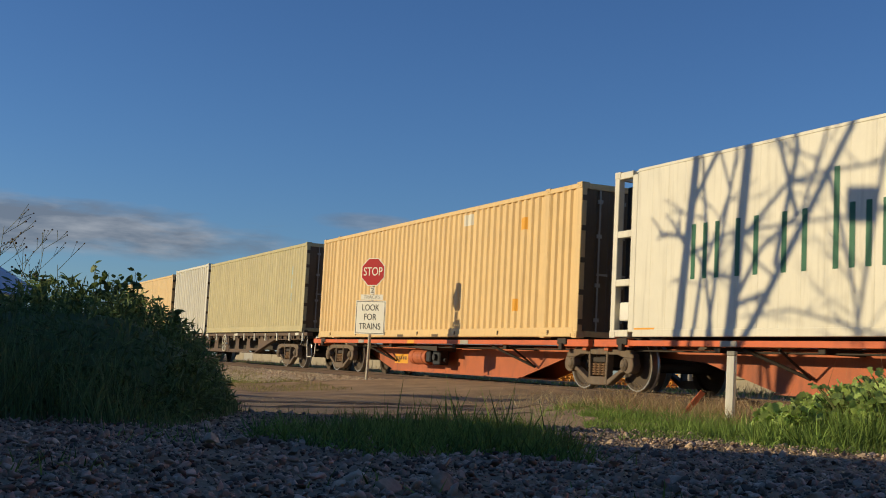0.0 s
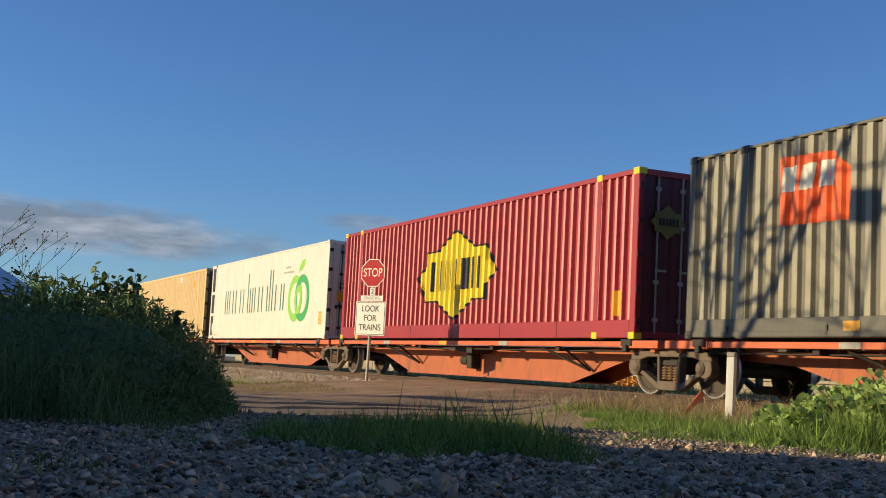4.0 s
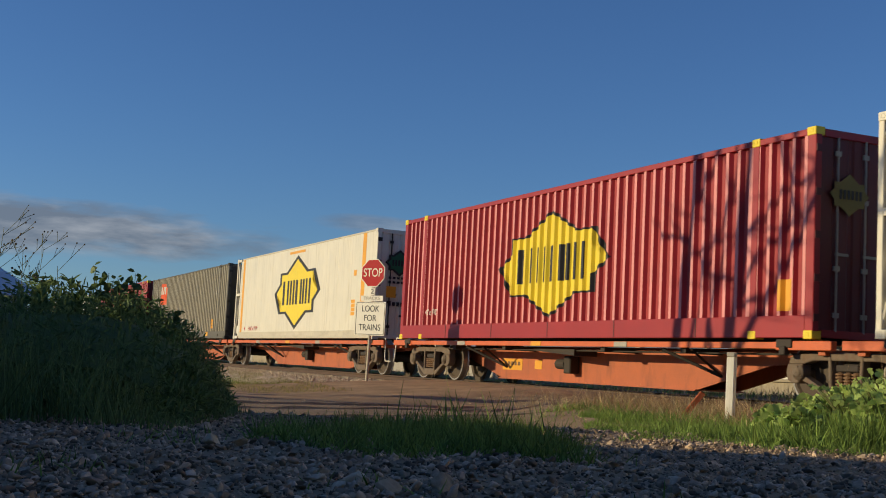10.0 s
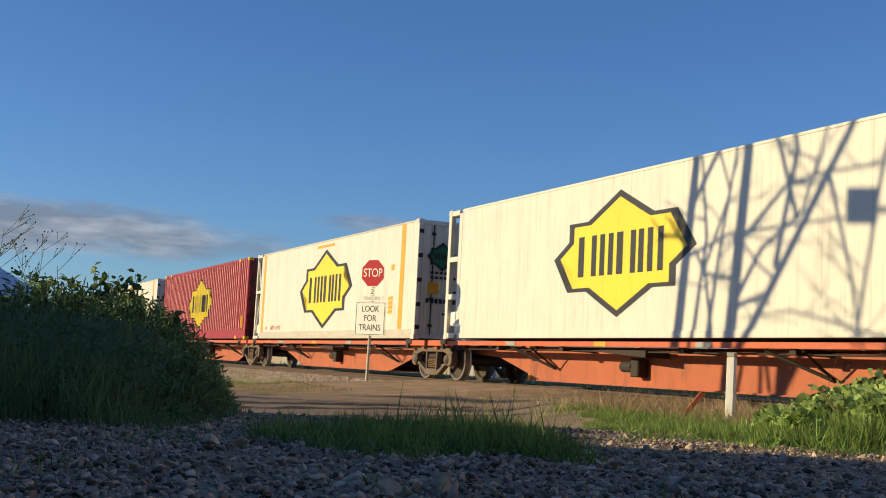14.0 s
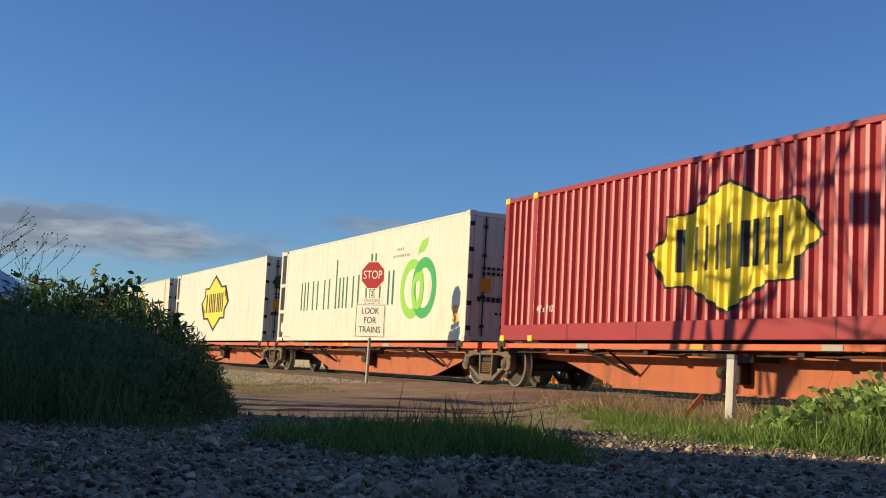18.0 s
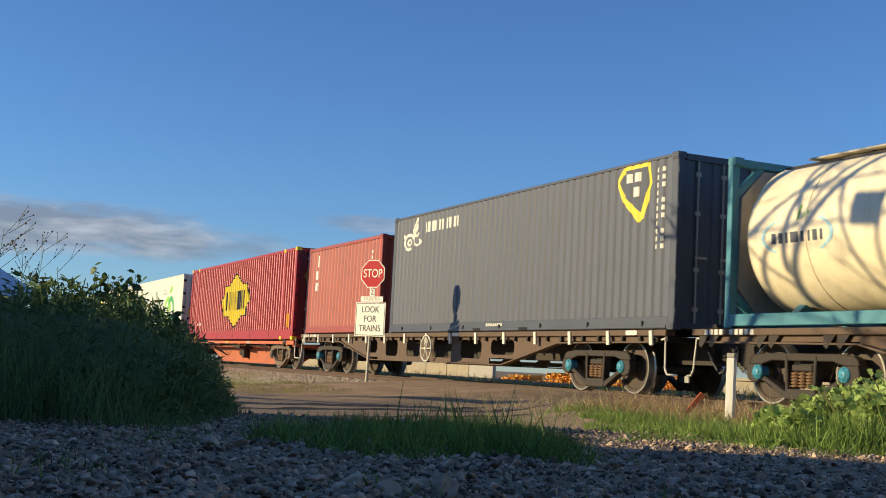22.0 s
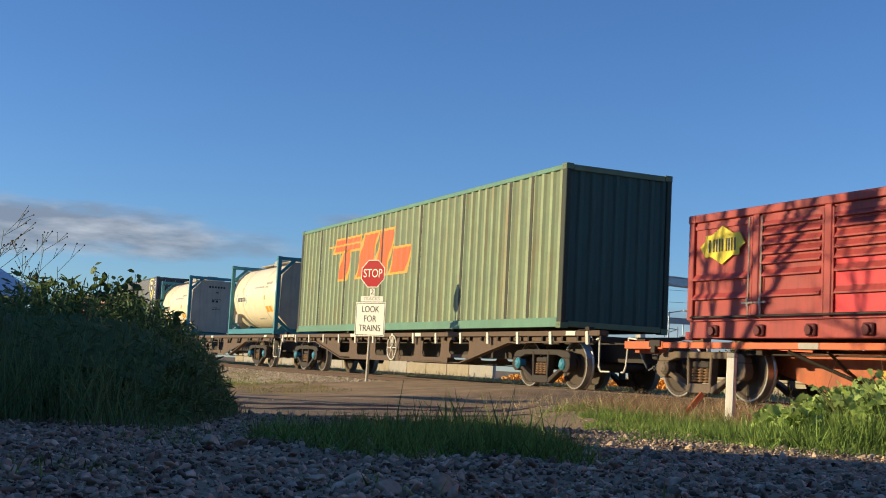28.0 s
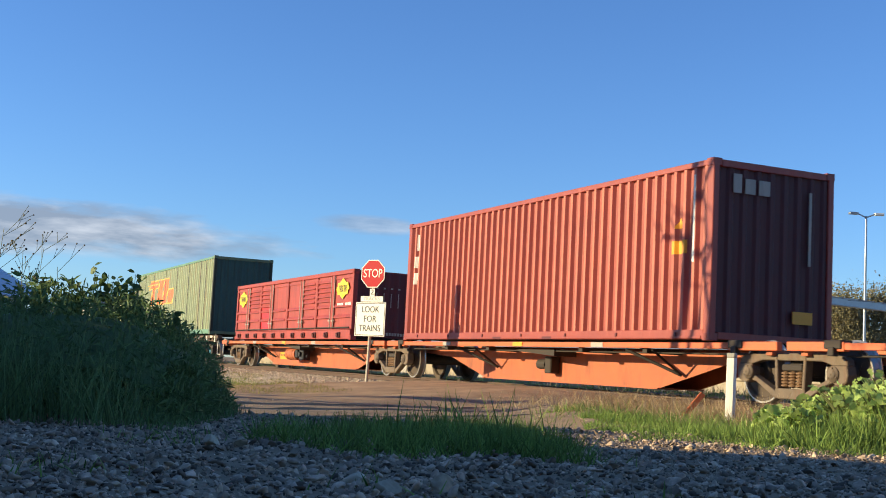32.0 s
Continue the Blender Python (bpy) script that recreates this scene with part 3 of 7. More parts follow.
    if right_end == "share":
        bogie(w, -half)
    on_train(w, mid, RAIL_Z)
    return w


def coupler(w, x, sgn):
    part("coupler", boxed((min(x - sgn * 0.6, x + sgn * 0.28), max(x - sgn * 0.6, x + sgn * 0.28), -0.12, 0.12, 0.66, 0.84), (min(x + sgn * 0.1, x + sgn * 0.32), max(x + sgn * 0.1, x + sgn * 0.32), -0.2, 0.2, 0.62, 0.9), bevel=0.02), M_BOGIEDARK, w)
    bm = bmesh.new()
    pts = [Vector((x - sgn * 0.1, 0.35, 0.85)), Vector((x + sgn * 0.1, 0.37, 0.6)), Vector((x + sgn * 0.25, 0.35, 0.42)), Vector((x + sgn * 0.38, 0.3, 0.5))]
    for p, q in zip(pts, pts[1:]):
        rod(bm, p, q, 0.025, 6)
    part("brake_hose", bm, M_BLACK, w)
    bm = bmesh.new()
    pts = [Vector((x - sgn * 0.30, 1.12, 0.93)), Vector((x - sgn * 0.12, 1.17, 0.95)), Vector((x - sgn * 0.08, 1.19, 0.45)), Vector((x - sgn * 0.02, 1.19, 0.36)), Vector((x + sgn * 0.16, 1.12, 0.36))]
    for p, q in zip(pts, pts[1:]):
        rod(bm, p, q, 0.016, 6)
    part("uncoupling_lever", bm, M_CREAM, w, "pale bent uncoupling lever")


def hole_plate(bm, x0, x1, z0, z1, y0, y1, holes):
    """A side web with rounded openings that go through it: one ring of quads round each opening, cell by cell."""
    cuts = [x0]
    for hx0, hx1, hz0, hz1 in holes:
        cuts += [hx0 - 0.06, hx1 + 0.06]
    cuts.append(x1)
    cells = list(zip(cuts, cuts[1:]))
    for i, (a, b) in enumerate(cells):
        if b - a < 0.005:
            continue
        if i % 2 == 0:
            prism(bm, [(a, z0(a)), (b, z0(b)), (b, z1), (a, z1)], "y", y0, y1)
        else:
            hx0, hx1, hz0, hz1 = holes[i // 2]
            r = min(0.12, (hx1 - hx0) / 2.2, (hz1 - hz0) / 2.2)
            inner = []
            for cx, cz, a0 in ((hx1 - r, hz0 + r, -90), (hx1 - r, hz1 - r, 0), (hx0 + r, hz1 - r, 90), (hx0 + r, hz0 + r, 180)):
                for k in range(4):
                    t = radians(a0 + k * 30)
                    inner.append((cx + r * math.cos(t), cz + r * math.sin(t)))
            outer = []
            for px, pz in inner:
                cx, cz = (hx0 + hx1) / 2, (hz0 + hz1) / 2
                dx, dz = px - cx, pz - cz
                k1 = ((b if dx > 0 else a) - cx) / dx if abs(dx) > 1e-6 else 9e9
                zb = z0(cx)
                k2 = ((z1 if dz > 0 else zb) - cz) / dz if abs(dz) > 1e-6 else 9e9
                k = min(k1, k2)
                outer.append((cx + dx * k, cz + dz * k))
            n = len(inner)
            rings = []
            for pts, yy in ((inner, y0), (outer, y0), (inner, y1), (outer, y1)):
                rings.append([bm.verts.new((p[0], yy, p[1])) for p in pts])
            i0, o0, i1, o1 = rings
            for j in range(n):
                k = (j + 1) % n
                bm.faces.new((i1[j], i1[k], o1[k], o1[j]))
                bm.faces.new((i0[j], o0[j], o0[k], i0[k]))
                bm.faces.new((i0[j], i0[k], i1[k], i1[j]))
            # corners of the cell
            for cxn, czn in ((a, z0((hx0 + hx1) / 2)), (b, z0((hx0 + hx1) / 2)), (b, z1), (a, z1)):
                best = sorted(range(n), key=lambda j: (outer[j][0] - cxn) ** 2 + (outer[j][1] - czn) ** 2)[:2]
                if min((outer[j][0] - cxn) ** 2 + (outer[j][1] - czn) ** 2 for j in best) > 1e-8:
                    for yy, ring in ((y0, o0), (y1, o1)):
                        v = bm.verts.new((cxn, yy, czn))
                        bm.faces.new((v, ring[best[0]], ring[best[1]]))
    bmesh.ops.remove_doubles(bm, verts=bm.verts[:], dist=0.0005)
    bmesh.ops.recalc_face_normals(bm, faces=bm.faces[:])
    return bm


def brown_wagon(s_left, s_right, blue=True, style="even", label="grey-brown container flat wagon with pierced side webs"):
    mid, half = (s_left + s_right) / 2, (s_left - s_right) / 2
    w = new("flat_wagon")
    tagged(w, label, "rail wagon", "grey-brown wagons of the train")
    xl, xr = half - 0.25, -half + 0.25
    bx = half - 2.6

    def low(x):
        d = abs(x)
        k = min(1.0, max(0.0, (bx - 1.2 - d) / 2.3))
        return 0.88 - (0.46 if style == "even" else 0.52) * k

    for sgn in (1, -1):
        y = sgn * 1.13
        part("side_sill", boxed((xr, xl, min(y - sgn * 0.1, y + sgn * 0.09), max(y - sgn * 0.1, y + sgn * 0.09), 0.99, 1.09), bevel=0.008), M_BROWNW, w)
        holes = []
        xs, ws = {"even": ([-5.2, -3.75, -2.25, -0.75, 0.95, 2.35, 3.75, 5.1], [1.0, 1.05, 1.05, 1.0, 0.85, 0.8, 0.8, 0.75]),
                  "mixed": ([-2.75, -1.75, -0.05, 0.75, 1.95, 2.75], [0.75, 0.95, 0.38, 0.38, 0.62, 0.55])}[style]
        for x, ww in zip(xs, ws):
            if abs(x) + ww / 2 < bx - 1.4:
                zl = max(0.52 + (0.1 if style == "mixed" and ww < 0.7 else 0.0), low(abs(x) + ww / 2) + 0.1)
                if zl < 0.82:
                    holes.append((x - ww / 2, x + ww / 2, zl, 0.93))
        bm = bmesh.new()
        hole_plate(bm, -(bx - 1.2), bx - 1.2, low, 0.99, y - 0.01, y + 0.01, holes)
        part("side_web", bm, M_BROWNW, w, "pierced fish-belly side web")
        foot = low(0.0)
        part("bottom_flange", boxed((-(bx - 3.5), bx - 3.5, y - 0.08, y + 0.08, foot - 0.025, foot), bevel=0.004), M_BROWNW, w)
        for sx in (1, -1):
            part("sloping_flange", shaped([(sx * (bx - 3.5), foot - 0.025), (sx * (bx - 1.2), 0.853), (sx * (bx + 2.0), 0.875), (sx * (bx + 2.0), 0.9), (sx * (bx - 1.2), 0.88), (sx * (bx - 3.5), foot)], "y", y - 0.07, y + 0.07), M_BROWNW, w)
            part("end_web", boxed((min(sx * (bx - 1.2), sx * (bx + 1.9)), max(sx * (bx - 1.2), sx * (bx + 1.9)), y - 0.01, y + 0.01, 0.9, 0.99)), M_BROWNW, w)
    part("centre_sill", boxed((xr, xl, -0.25, 0.25, 0.55, 0.99)), M_BOGIEDARK, w)
    for k in range(15):
        x = xr + 0.4 + (xl - xr - 0.8) * k / 14
        part("cross_bearer", boxed((x - 0.05, x + 0.05, -1.1, 1.1, 0.9, 1.0), bevel=0.005), M_BOGIEDARK, w)
        if style == "even":
            part("lashing_bracket", shaped([(x - 0.035, 1.075), (x + 0.06, 1.075), (x + 0.03, 0.83), (x - 0.06, 0.83)], "y", 1.20, 1.245, 0.006), M_CREAM, w, "pale slanted lashing strap")
            part("lashing_hook", boxed((x - 0.42, x - 0.36, 1.15, 1.2, 0.9, 0.985), (x + 0.36, x + 0.42, 1.15, 1.2, 0.9, 0.985)), M_BOGIEDARK, w)
        else:
            for dx in (-0.13, 0.13):
                part("deck_bracket", shaped([(x + dx - 0.13, 0.99), (x + dx + 0.1, 0.99), (x + dx + 0.1, 0.84), (x + dx + 0.04, 0.80)], "y", 1.15, 1.20), M_BOGIEDARK, w)
            # No hole is cut: a near-black plate stands in for the slot's shade.
            if low(x) < 0.5:
                part("drain_slot", boxed((x - 0.06, x + 0.06, 1.141, 1.145, 0.42, 0.54)), M_DARK, w, "dark plate in place of a slot in the web")
    for x in (xl - 0.5, xl - 6.3, xr + 6.3, xr + 0.5):
        for sgn in (1, -1):
            part("twist_lock", boxed((x - 0.2, x + 0.2, sgn * 1.12 - 0.13, sgn * 1.12 + 0.13, 1.09, 1.105), (x - 0.07, x + 0.07, sgn * 1.12 - 0.06, sgn * 1.12 + 0.06, 1.09, 1.16), bevel=0.008), M_BOGIEDARK, w)
    for k in range(10):
        if k != 4:
            part("code_bar", boxed((xl - 0.42 - k * 0.12, xl - 0.34 - k * 0.12, 1.222, 1.226, 1.0, 1.08)), M_CREAM, w, "pale code bar")
    for x in (2.9, -1.6, xr + 1.0):
        part("reflector_plate", boxed((x - 0.17, x + 0.17, 1.222, 1.228, 1.0, 1.08)), M_CREAM, w)
    bm = bmesh.new()
    for k in range(24):
        a, b = 2 * math.pi * k / 24, 2 * math.pi * (k + 1) / 24
        rod(bm, (0.3 * math.cos(a), 1.27, 0.72 + 0.3 * math.sin(a)), (0.3 * math.cos(b), 1.27, 0.72 + 0.3 * math.sin(b)), 0.018, 6)
    for k in range(6):
        a = 2 * math.pi * k / 6
        rod(bm, (0, 1.27, 0.72), (0.3 * math.cos(a), 1.27, 0.72 + 0.3 * math.sin(a)), 0.013, 6)
    rod(bm, (0, 1.1, 0.72), (0, 1.3, 0.72), 0.035, 8)
    for v in bm.verts:
        v.co.x += -0.1
    part("hand_wheel", bm, M_CREAM, w, "pale spoked hand brake wheel")
    bogie(w, bx, blue)
    bogie(w, -bx, blue)
    coupler(w, half - 0.2, 1)
    coupler(w, -half + 0.2, -1)
    on_train(w, mid, RAIL_Z)
    return w


# ---- container walls ----
def corrugation(x0, x1, period=0.278, depth=0.06, flat=0.25):
    """(x, inward offset) pairs of a trapezoid wave from x0 to x1."""
    n = max(1, round((x1 - x0) / period))
    p = (x1 - x0) / n
    out = []
    for i in range(n):
        a = x0 + i * p
        out += [(a, 0.0), (a + flat * p, 0.0), (a + (flat + 0.17) * p, depth), (a + 0.83 * p, depth)]
    out.append((x1, 0.0))
    return out


def seams(x0, x1, period, depth=0.004, width=0.03):
    n = max(1, round((x1 - x0) / period))
    p = (x1 - x0) / n
    out = [(x0, 0.0)]
    for i in range(1, n):
        a = x0 + i * p
        out += [(a - width / 2, 0.0), (a - width / 4, depth), (a + width / 4, depth), (a + width / 2, 0.0)]
    out.append((x1, 0.0))
    return out


def wall_bm(profile, y, sgn, z0, z1, thick=0.09):
    """Closed folded-sheet wall: y is the outer plane, sgn the way it faces."""
    bm = bmesh.new()
    cols = []
    for x, d in profile:
        cols.append([bm.verts.new((x, y - sgn * d, z0)), bm.verts.new((x, y - sgn * d, z1)), bm.verts.new((x, y - sgn * thick, z1)), bm.verts.new((x, y - sgn * thick, z0))])
    for a, b in zip(cols, cols[1:]):
        for k in range(4):
            bm.faces.new((a[k], a[(k + 1) % 4], b[(k + 1) % 4], b[k]))
    bm.faces.new(cols[0])
    bm.faces.new(cols[-1])
    bmesh.ops.recalc_face_normals(bm, faces=bm.faces[:])
    return bm


def end_wall_bm(profile, x, sgn, z0, z1, thick=0.07):
    bm = wall_bm(profile, 0, 1, z0, z1, thick)
    for v in bm.verts:
        v.co = Vector((x + sgn * v.co.y, v.co.x, v.co.z))
    bmesh.ops.recalc_face_normals(bm, faces=bm.faces[:])
    return bm


def offset_at(profile, x):
    for (xa, da), (xb, db) in zip(profile, profile[1:]):
        if xa <= x <= xb:
            return da + (db - da) * (x - xa) / max(1e-9, xb - xa)
    return 0.0


def decal(name, polys, material, c, label="", lift=0.003):
    """Flat painted shapes on the near wall of container c, folded with the wall's profile.
    polys: outlines of (distance from the leading end, height over the base)."""
    prof, half, y = c["prof"], c["half"], c["y"]
    bm = bmesh.new()
    for pts in polys:
        bm.faces.new([bm.verts.new((half - a, 0, z)) for a, z in pts])
    bmesh.ops.triangulate(bm, faces=bm.faces[:])
    xs = [v.co.x for v in bm.verts]
    lo, hi = min(xs), max(xs)
    for x, _ in prof:
        if lo < x < hi:
            bmesh.ops.bisect_plane(bm, geom=bm.verts[:] + bm.edges[:] + bm.faces[:], plane_co=(x, 0, 0), plane_no=(1, 0, 0))
    for v in bm.verts:
        v.co.y = y - offset_at(prof, v.co.x) + lift
    bm.normal_update()
    for f in bm.faces:
        if f.normal.y < 0:
            f.normal_flip()
    return part(name, bm, material, c["ob"], label)


def bars(a, z, widths, height, gap=0.06, lean=0.0):
    """A row of upright bars that stands for lettering."""
    out = []
    for w in widths:
        if w > 0:
            out.append([(a, z), (a + w, z), (a + w + lean, z + height), (a + lean, z + height)])
        a += abs(w) + gap
    return out


def castings(ob, half, H, xs, mat):
    me = bpy.data.meshes.new("corner_casting")
    bm = boxed((-0.09, 0.09, -0.085, 0.085, -0.06, 0.06), (-0.035, 0.035, 0.08, 0.087, -0.03, 0.03), bevel=0.008)
    bm.to_mesh(me)
    bm.free()
    me.materials.append(mat)
    for x in xs:
        for sgn in (1, -1):
            for z in (0.06, H - 0.06):
                o = new("corner_casting", me)
                o.parent = ob
                o.location = (x, sgn * (HALF - 0.08), z)
                if sgn < 0:
                    o.rotation_euler = (0, 0, math.pi)


def box_container(label, s_left, L, H, base, mat, period=0.278, depth=0.06, band=0.16, mids=False, cast=None, end_mat=None, smooth_seam=None, rail=0.11, group="containers on the train", posts=(), frame_mat=None, front=0.0, doors=True, post_mat=None, post_w=0.075, crest=None, rail_mat=None, flat=0.25):
    """Shipping container: leading end at +x, near wall at +y, standing on z = 0."""
    half = L / 2
    ob = new("shipping_container")
    tagged(ob, label, "shipping container", group)
    cast, end_mat, frame_mat = cast or mat, end_mat or mat, frame_mat or mat
    bodyL = half - front
    ins = (L - 12.19) / 2
    y = HALF
    xs = [half - 0.09, -half + 0.09]
    if mids:
        xs += [half - ins, -half + ins]
    xs_post = sorted(set([bodyL - 0.085, -half + 0.085] + ([bodyL - ins + front, -half + ins] if mids else []) + [bodyL - p for p in posts]))
    if smooth_seam:
        prof = seams(-half + 0.16, bodyL - 0.16, smooth_seam)
    else:
        prof = []
        for a, b in zip(xs_post, xs_post[1:]):
            if b - a > 0.5:
                prof += corrugation(a + 0.09, b - 0.09, period, depth, flat)
    wy = y - 0.014
    post_mat = post_mat or frame_mat
    for sgn in (1, -1):
        wall = wall_bm(prof, sgn * wy, sgn, band, H - rail)
        # Outer flats of the corrugation take a paler paint than the recesses.
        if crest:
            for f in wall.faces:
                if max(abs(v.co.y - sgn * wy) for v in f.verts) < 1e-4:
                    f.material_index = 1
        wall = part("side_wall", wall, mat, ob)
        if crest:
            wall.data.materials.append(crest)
        part("bottom_rail", boxed((-half + 0.16, bodyL - 0.16, min(sgn * (y - 0.1), sgn * y), max(sgn * (y - 0.1), sgn * y), 0.02, band), bevel=0.006), rail_mat or frame_mat, ob)
        part("top_rail", boxed((-half + 0.17, bodyL - 0.17, min(sgn * (y - 0.09), sgn * (y - 0.004)), max(sgn * (y - 0.09), sgn * (y - 0.004)), H - rail, H - 0.02), bevel=0.006), rail_mat or frame_mat, ob)
        for x in xs_post:
            ww = 0.085 if abs(abs(x) - half) < 0.1 or abs(x - bodyL) < 0.1 else post_w
            part("post", boxed((x - ww, x + ww, min(sgn * (y - 0.12), sgn * (y - 0.006)), max(sgn * (y - 0.12), sgn * (y - 0.006)), 0.1, H - 0.1), bevel=0.01), post_mat, ob)
    castings(ob, half, H, xs, cast)
    part("roof", boxed((-half + 0.05, bodyL - 0.05, -y + 0.05, y - 0.05, H - 0.06, H - 0.035)), mat, ob)
    part("floor_frame", boxed((-half + 0.1, half - 0.1, -y + 0.1, y - 0.1, 0.03, 0.12)), M_DARK, ob)
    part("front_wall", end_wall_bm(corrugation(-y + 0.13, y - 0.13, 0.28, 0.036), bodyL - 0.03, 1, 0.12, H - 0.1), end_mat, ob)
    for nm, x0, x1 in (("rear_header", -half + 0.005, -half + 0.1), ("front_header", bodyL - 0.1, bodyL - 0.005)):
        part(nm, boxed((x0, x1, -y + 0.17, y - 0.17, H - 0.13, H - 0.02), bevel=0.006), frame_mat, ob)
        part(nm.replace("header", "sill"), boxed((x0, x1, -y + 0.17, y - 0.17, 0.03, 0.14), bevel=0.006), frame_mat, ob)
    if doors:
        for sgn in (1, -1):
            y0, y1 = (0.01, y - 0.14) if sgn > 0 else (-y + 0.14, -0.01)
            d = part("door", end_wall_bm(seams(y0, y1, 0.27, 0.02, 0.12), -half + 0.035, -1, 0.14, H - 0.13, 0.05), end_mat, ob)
            bm = bmesh.new()
            for yy in (y0 + 0.28, y1 - 0.28):
                rod(bm, (-half + 0.012, yy, 0.12), (-half + 0.012, yy, H - 0.12), 0.017, 8)
                box(bm, -half - 0.002, -half + 0.02, yy - 0.2, yy + 0.03, 1.18, 1.22)
                for zz in (0.35, 1.0, H - 1.0, H - 0.35):
                    box(bm, -half + 0.0, -half + 0.03, yy - 0.05, yy + 0.05, zz - 0.035, zz + 0.035)
            part("lock_bar", bm, M_BOGIEDARK if smooth_seam else M_TANKEND, d, "dark door locking bars" if smooth_seam else "galvanised door locking bars")
            for zz in (0.3, 0.85, 1.45, 2.05, H - 0.3):
                yh = (y - 0.075) * sgn
                part("hinge", boxed((-half - 0.012, -half + 0.06, yh - 0.06, yh + 0.06, zz - 0.05, zz + 0.05)), M_BOGIEDARK if smooth_seam else end_mat, d)
    else:
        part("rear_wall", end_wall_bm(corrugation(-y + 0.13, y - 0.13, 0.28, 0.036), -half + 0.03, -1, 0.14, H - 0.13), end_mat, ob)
    on_train(ob, s_left - half, base)
    return {"ob": ob, "prof": [(p, d + 0.014) for p, d in prof], "half": half, "y": y, "H": H, "L": L, "band": band}


BASE_A, BASE_B = 0.972, 1.157


STAR_CORNER = [(0.0, 1.0), (0.47, 0.57), (0.76, 0.57), (0.76, 0.27)]
STAR = STAR_CORNER + [(1.0, 0.0)] + [(x, -z) for x, z in STAR_CORNER[::-1]] + [(-x, -z) for x, z in STAR_CORNER[1:]] + [(-1.0, 0.0)] + [(-x, z) for x, z in STAR_CORNER[:0:-1]]


def star_logo(c, a, z, wx, wz, outline=True, letters=1.0):
    """Eight-pointed yellow star with a row of heavy black blocks across it."""
    if outline:
        decal("logo_outline", [[(a + p * wx, z + q * wz) for p, q in STAR]], M_BLACK, c, "black outline of the yellow star logo", 0.003)
    k = (0.89 if outline is True else 0.94) if outline else 1.0
    decal("logo_star", [[(a + p * wx * k, z + q * wz * k) for p, q in STAR]], M_YELLOW, c, "yellow star logo", 0.006)
    h = 0.66 * wz * letters
    w, g = 0.178 * wx * letters, 0.05 * wx * letters
    wide = (0.85, 0.42, 1.1, 0.8, 1.0, 1.15)
    x, out = a - (sum(wide) * w + 5 * g) / 2, []

    def slab(x0, x1, z0=-0.5, z1=0.5, lean=0.0):
        out.append([(x0, z + z0 * h), (x1, z + z0 * h), (x1 + lean, z + z1 * h), (x0 + lean, z + z1 * h)])

    for i, ww in enumerate(wide):
        e = x + ww * w
        if i in (0, 1, 3):
            slab(x, x + 0.5 * w if i != 1 else e)
        else:
            slab(x, x + 0.4 * w)
            slab(e - 0.4 * w, e)
        x = e + g
    decal("logo_block", out, M_BLACK, c, "heavy black blocks of the logo", 0.009)


def rear_star(c, y, z, wy, wz, mat, mat2=None):
    """The star again on the trailing end."""
    x = -c["half"] - 0.002
    o = part("rear_logo", shaped([(y + p * wy, z + q * wz) for p, q in STAR], "x", x - 0.004, x), mat, c["ob"], "star logo on the trailing end")
    if mat2:
        part("rear_logo_field", shaped([(y + p * wy * 0.8, z + q * wz * 0.8) for p, q in STAR], "x", x - 0.008, x - 0.005), mat2, o)
    part("rear_logo_block", boxed(*[(x - 0.012, x - 0.009, y - wy * 0.6 + k * wy * 0.2, y - wy * 0.6 + k * wy * 0.2 + wy * 0.12, z - wz * 0.22, z + wz * 0.22) for k in range(6)]), M_BLACK, o)


def ring_poly(a, z, rx, rz, r=0.72, n=18, t0=0, t1=360):
    out = []
    for k in range(n):
        p, q = radians(t0 + (t1 - t0) * k / n), radians(t0 + (t1 - t0) * (k + 1) / n)
        out.append([(a + rx * math.cos(p), z + rz * math.sin(p)), (a + rx * math.cos(q), z + rz * math.sin(q)),
                    (a + rx * r * math.cos(q), z + rz * r * math.sin(q)), (a + rx * r * math.cos(p), z + rz * r * math.sin(p))])
    return out


def plate_on_rail(c, a, w, z0, z1, mat, label):
    """A small plate on the near bottom rail, a metres from the leading end."""
    x = c["half"] - a
    part("rail_plate", boxed((x - w, x, HALF + 0.002, HALF + 0.006, z0, z1)), mat, c["ob"], label)


def rail_fittings(c, lip_mat, slot_mat, z_lip):
    """Bottom rail of a container: a proud lower lip, dark plates for forklift pockets and small lashing slots."""
    half, ob = c["half"], c["ob"]
    part("rail_lip", boxed((-half + 0.2, half - 0.2, HALF, HALF + 0.014, 0.03, z_lip * 0.42), bevel=0.004), lip_mat, ob)
    # Pockets and slots are raised dark plates; the openings' shade is in their colour.
    for x in (1.05, -1.05):
        part("fork_pocket", boxed((x - 0.18, x + 0.18, HALF + 0.014, HALF + 0.018, 0.025, z_lip * 0.42)), slot_mat, ob, "dark plate in place of a forklift pocket")
    for k in range(7):
        x = -half + (k + 0.5) * 2 * half / 7
        part("lashing_slot", boxed((x - 0.02, x + 0.02, HALF + 0.002, HALF + 0.02, 0.06, z_lip * 0.75)), slot_mat, ob)


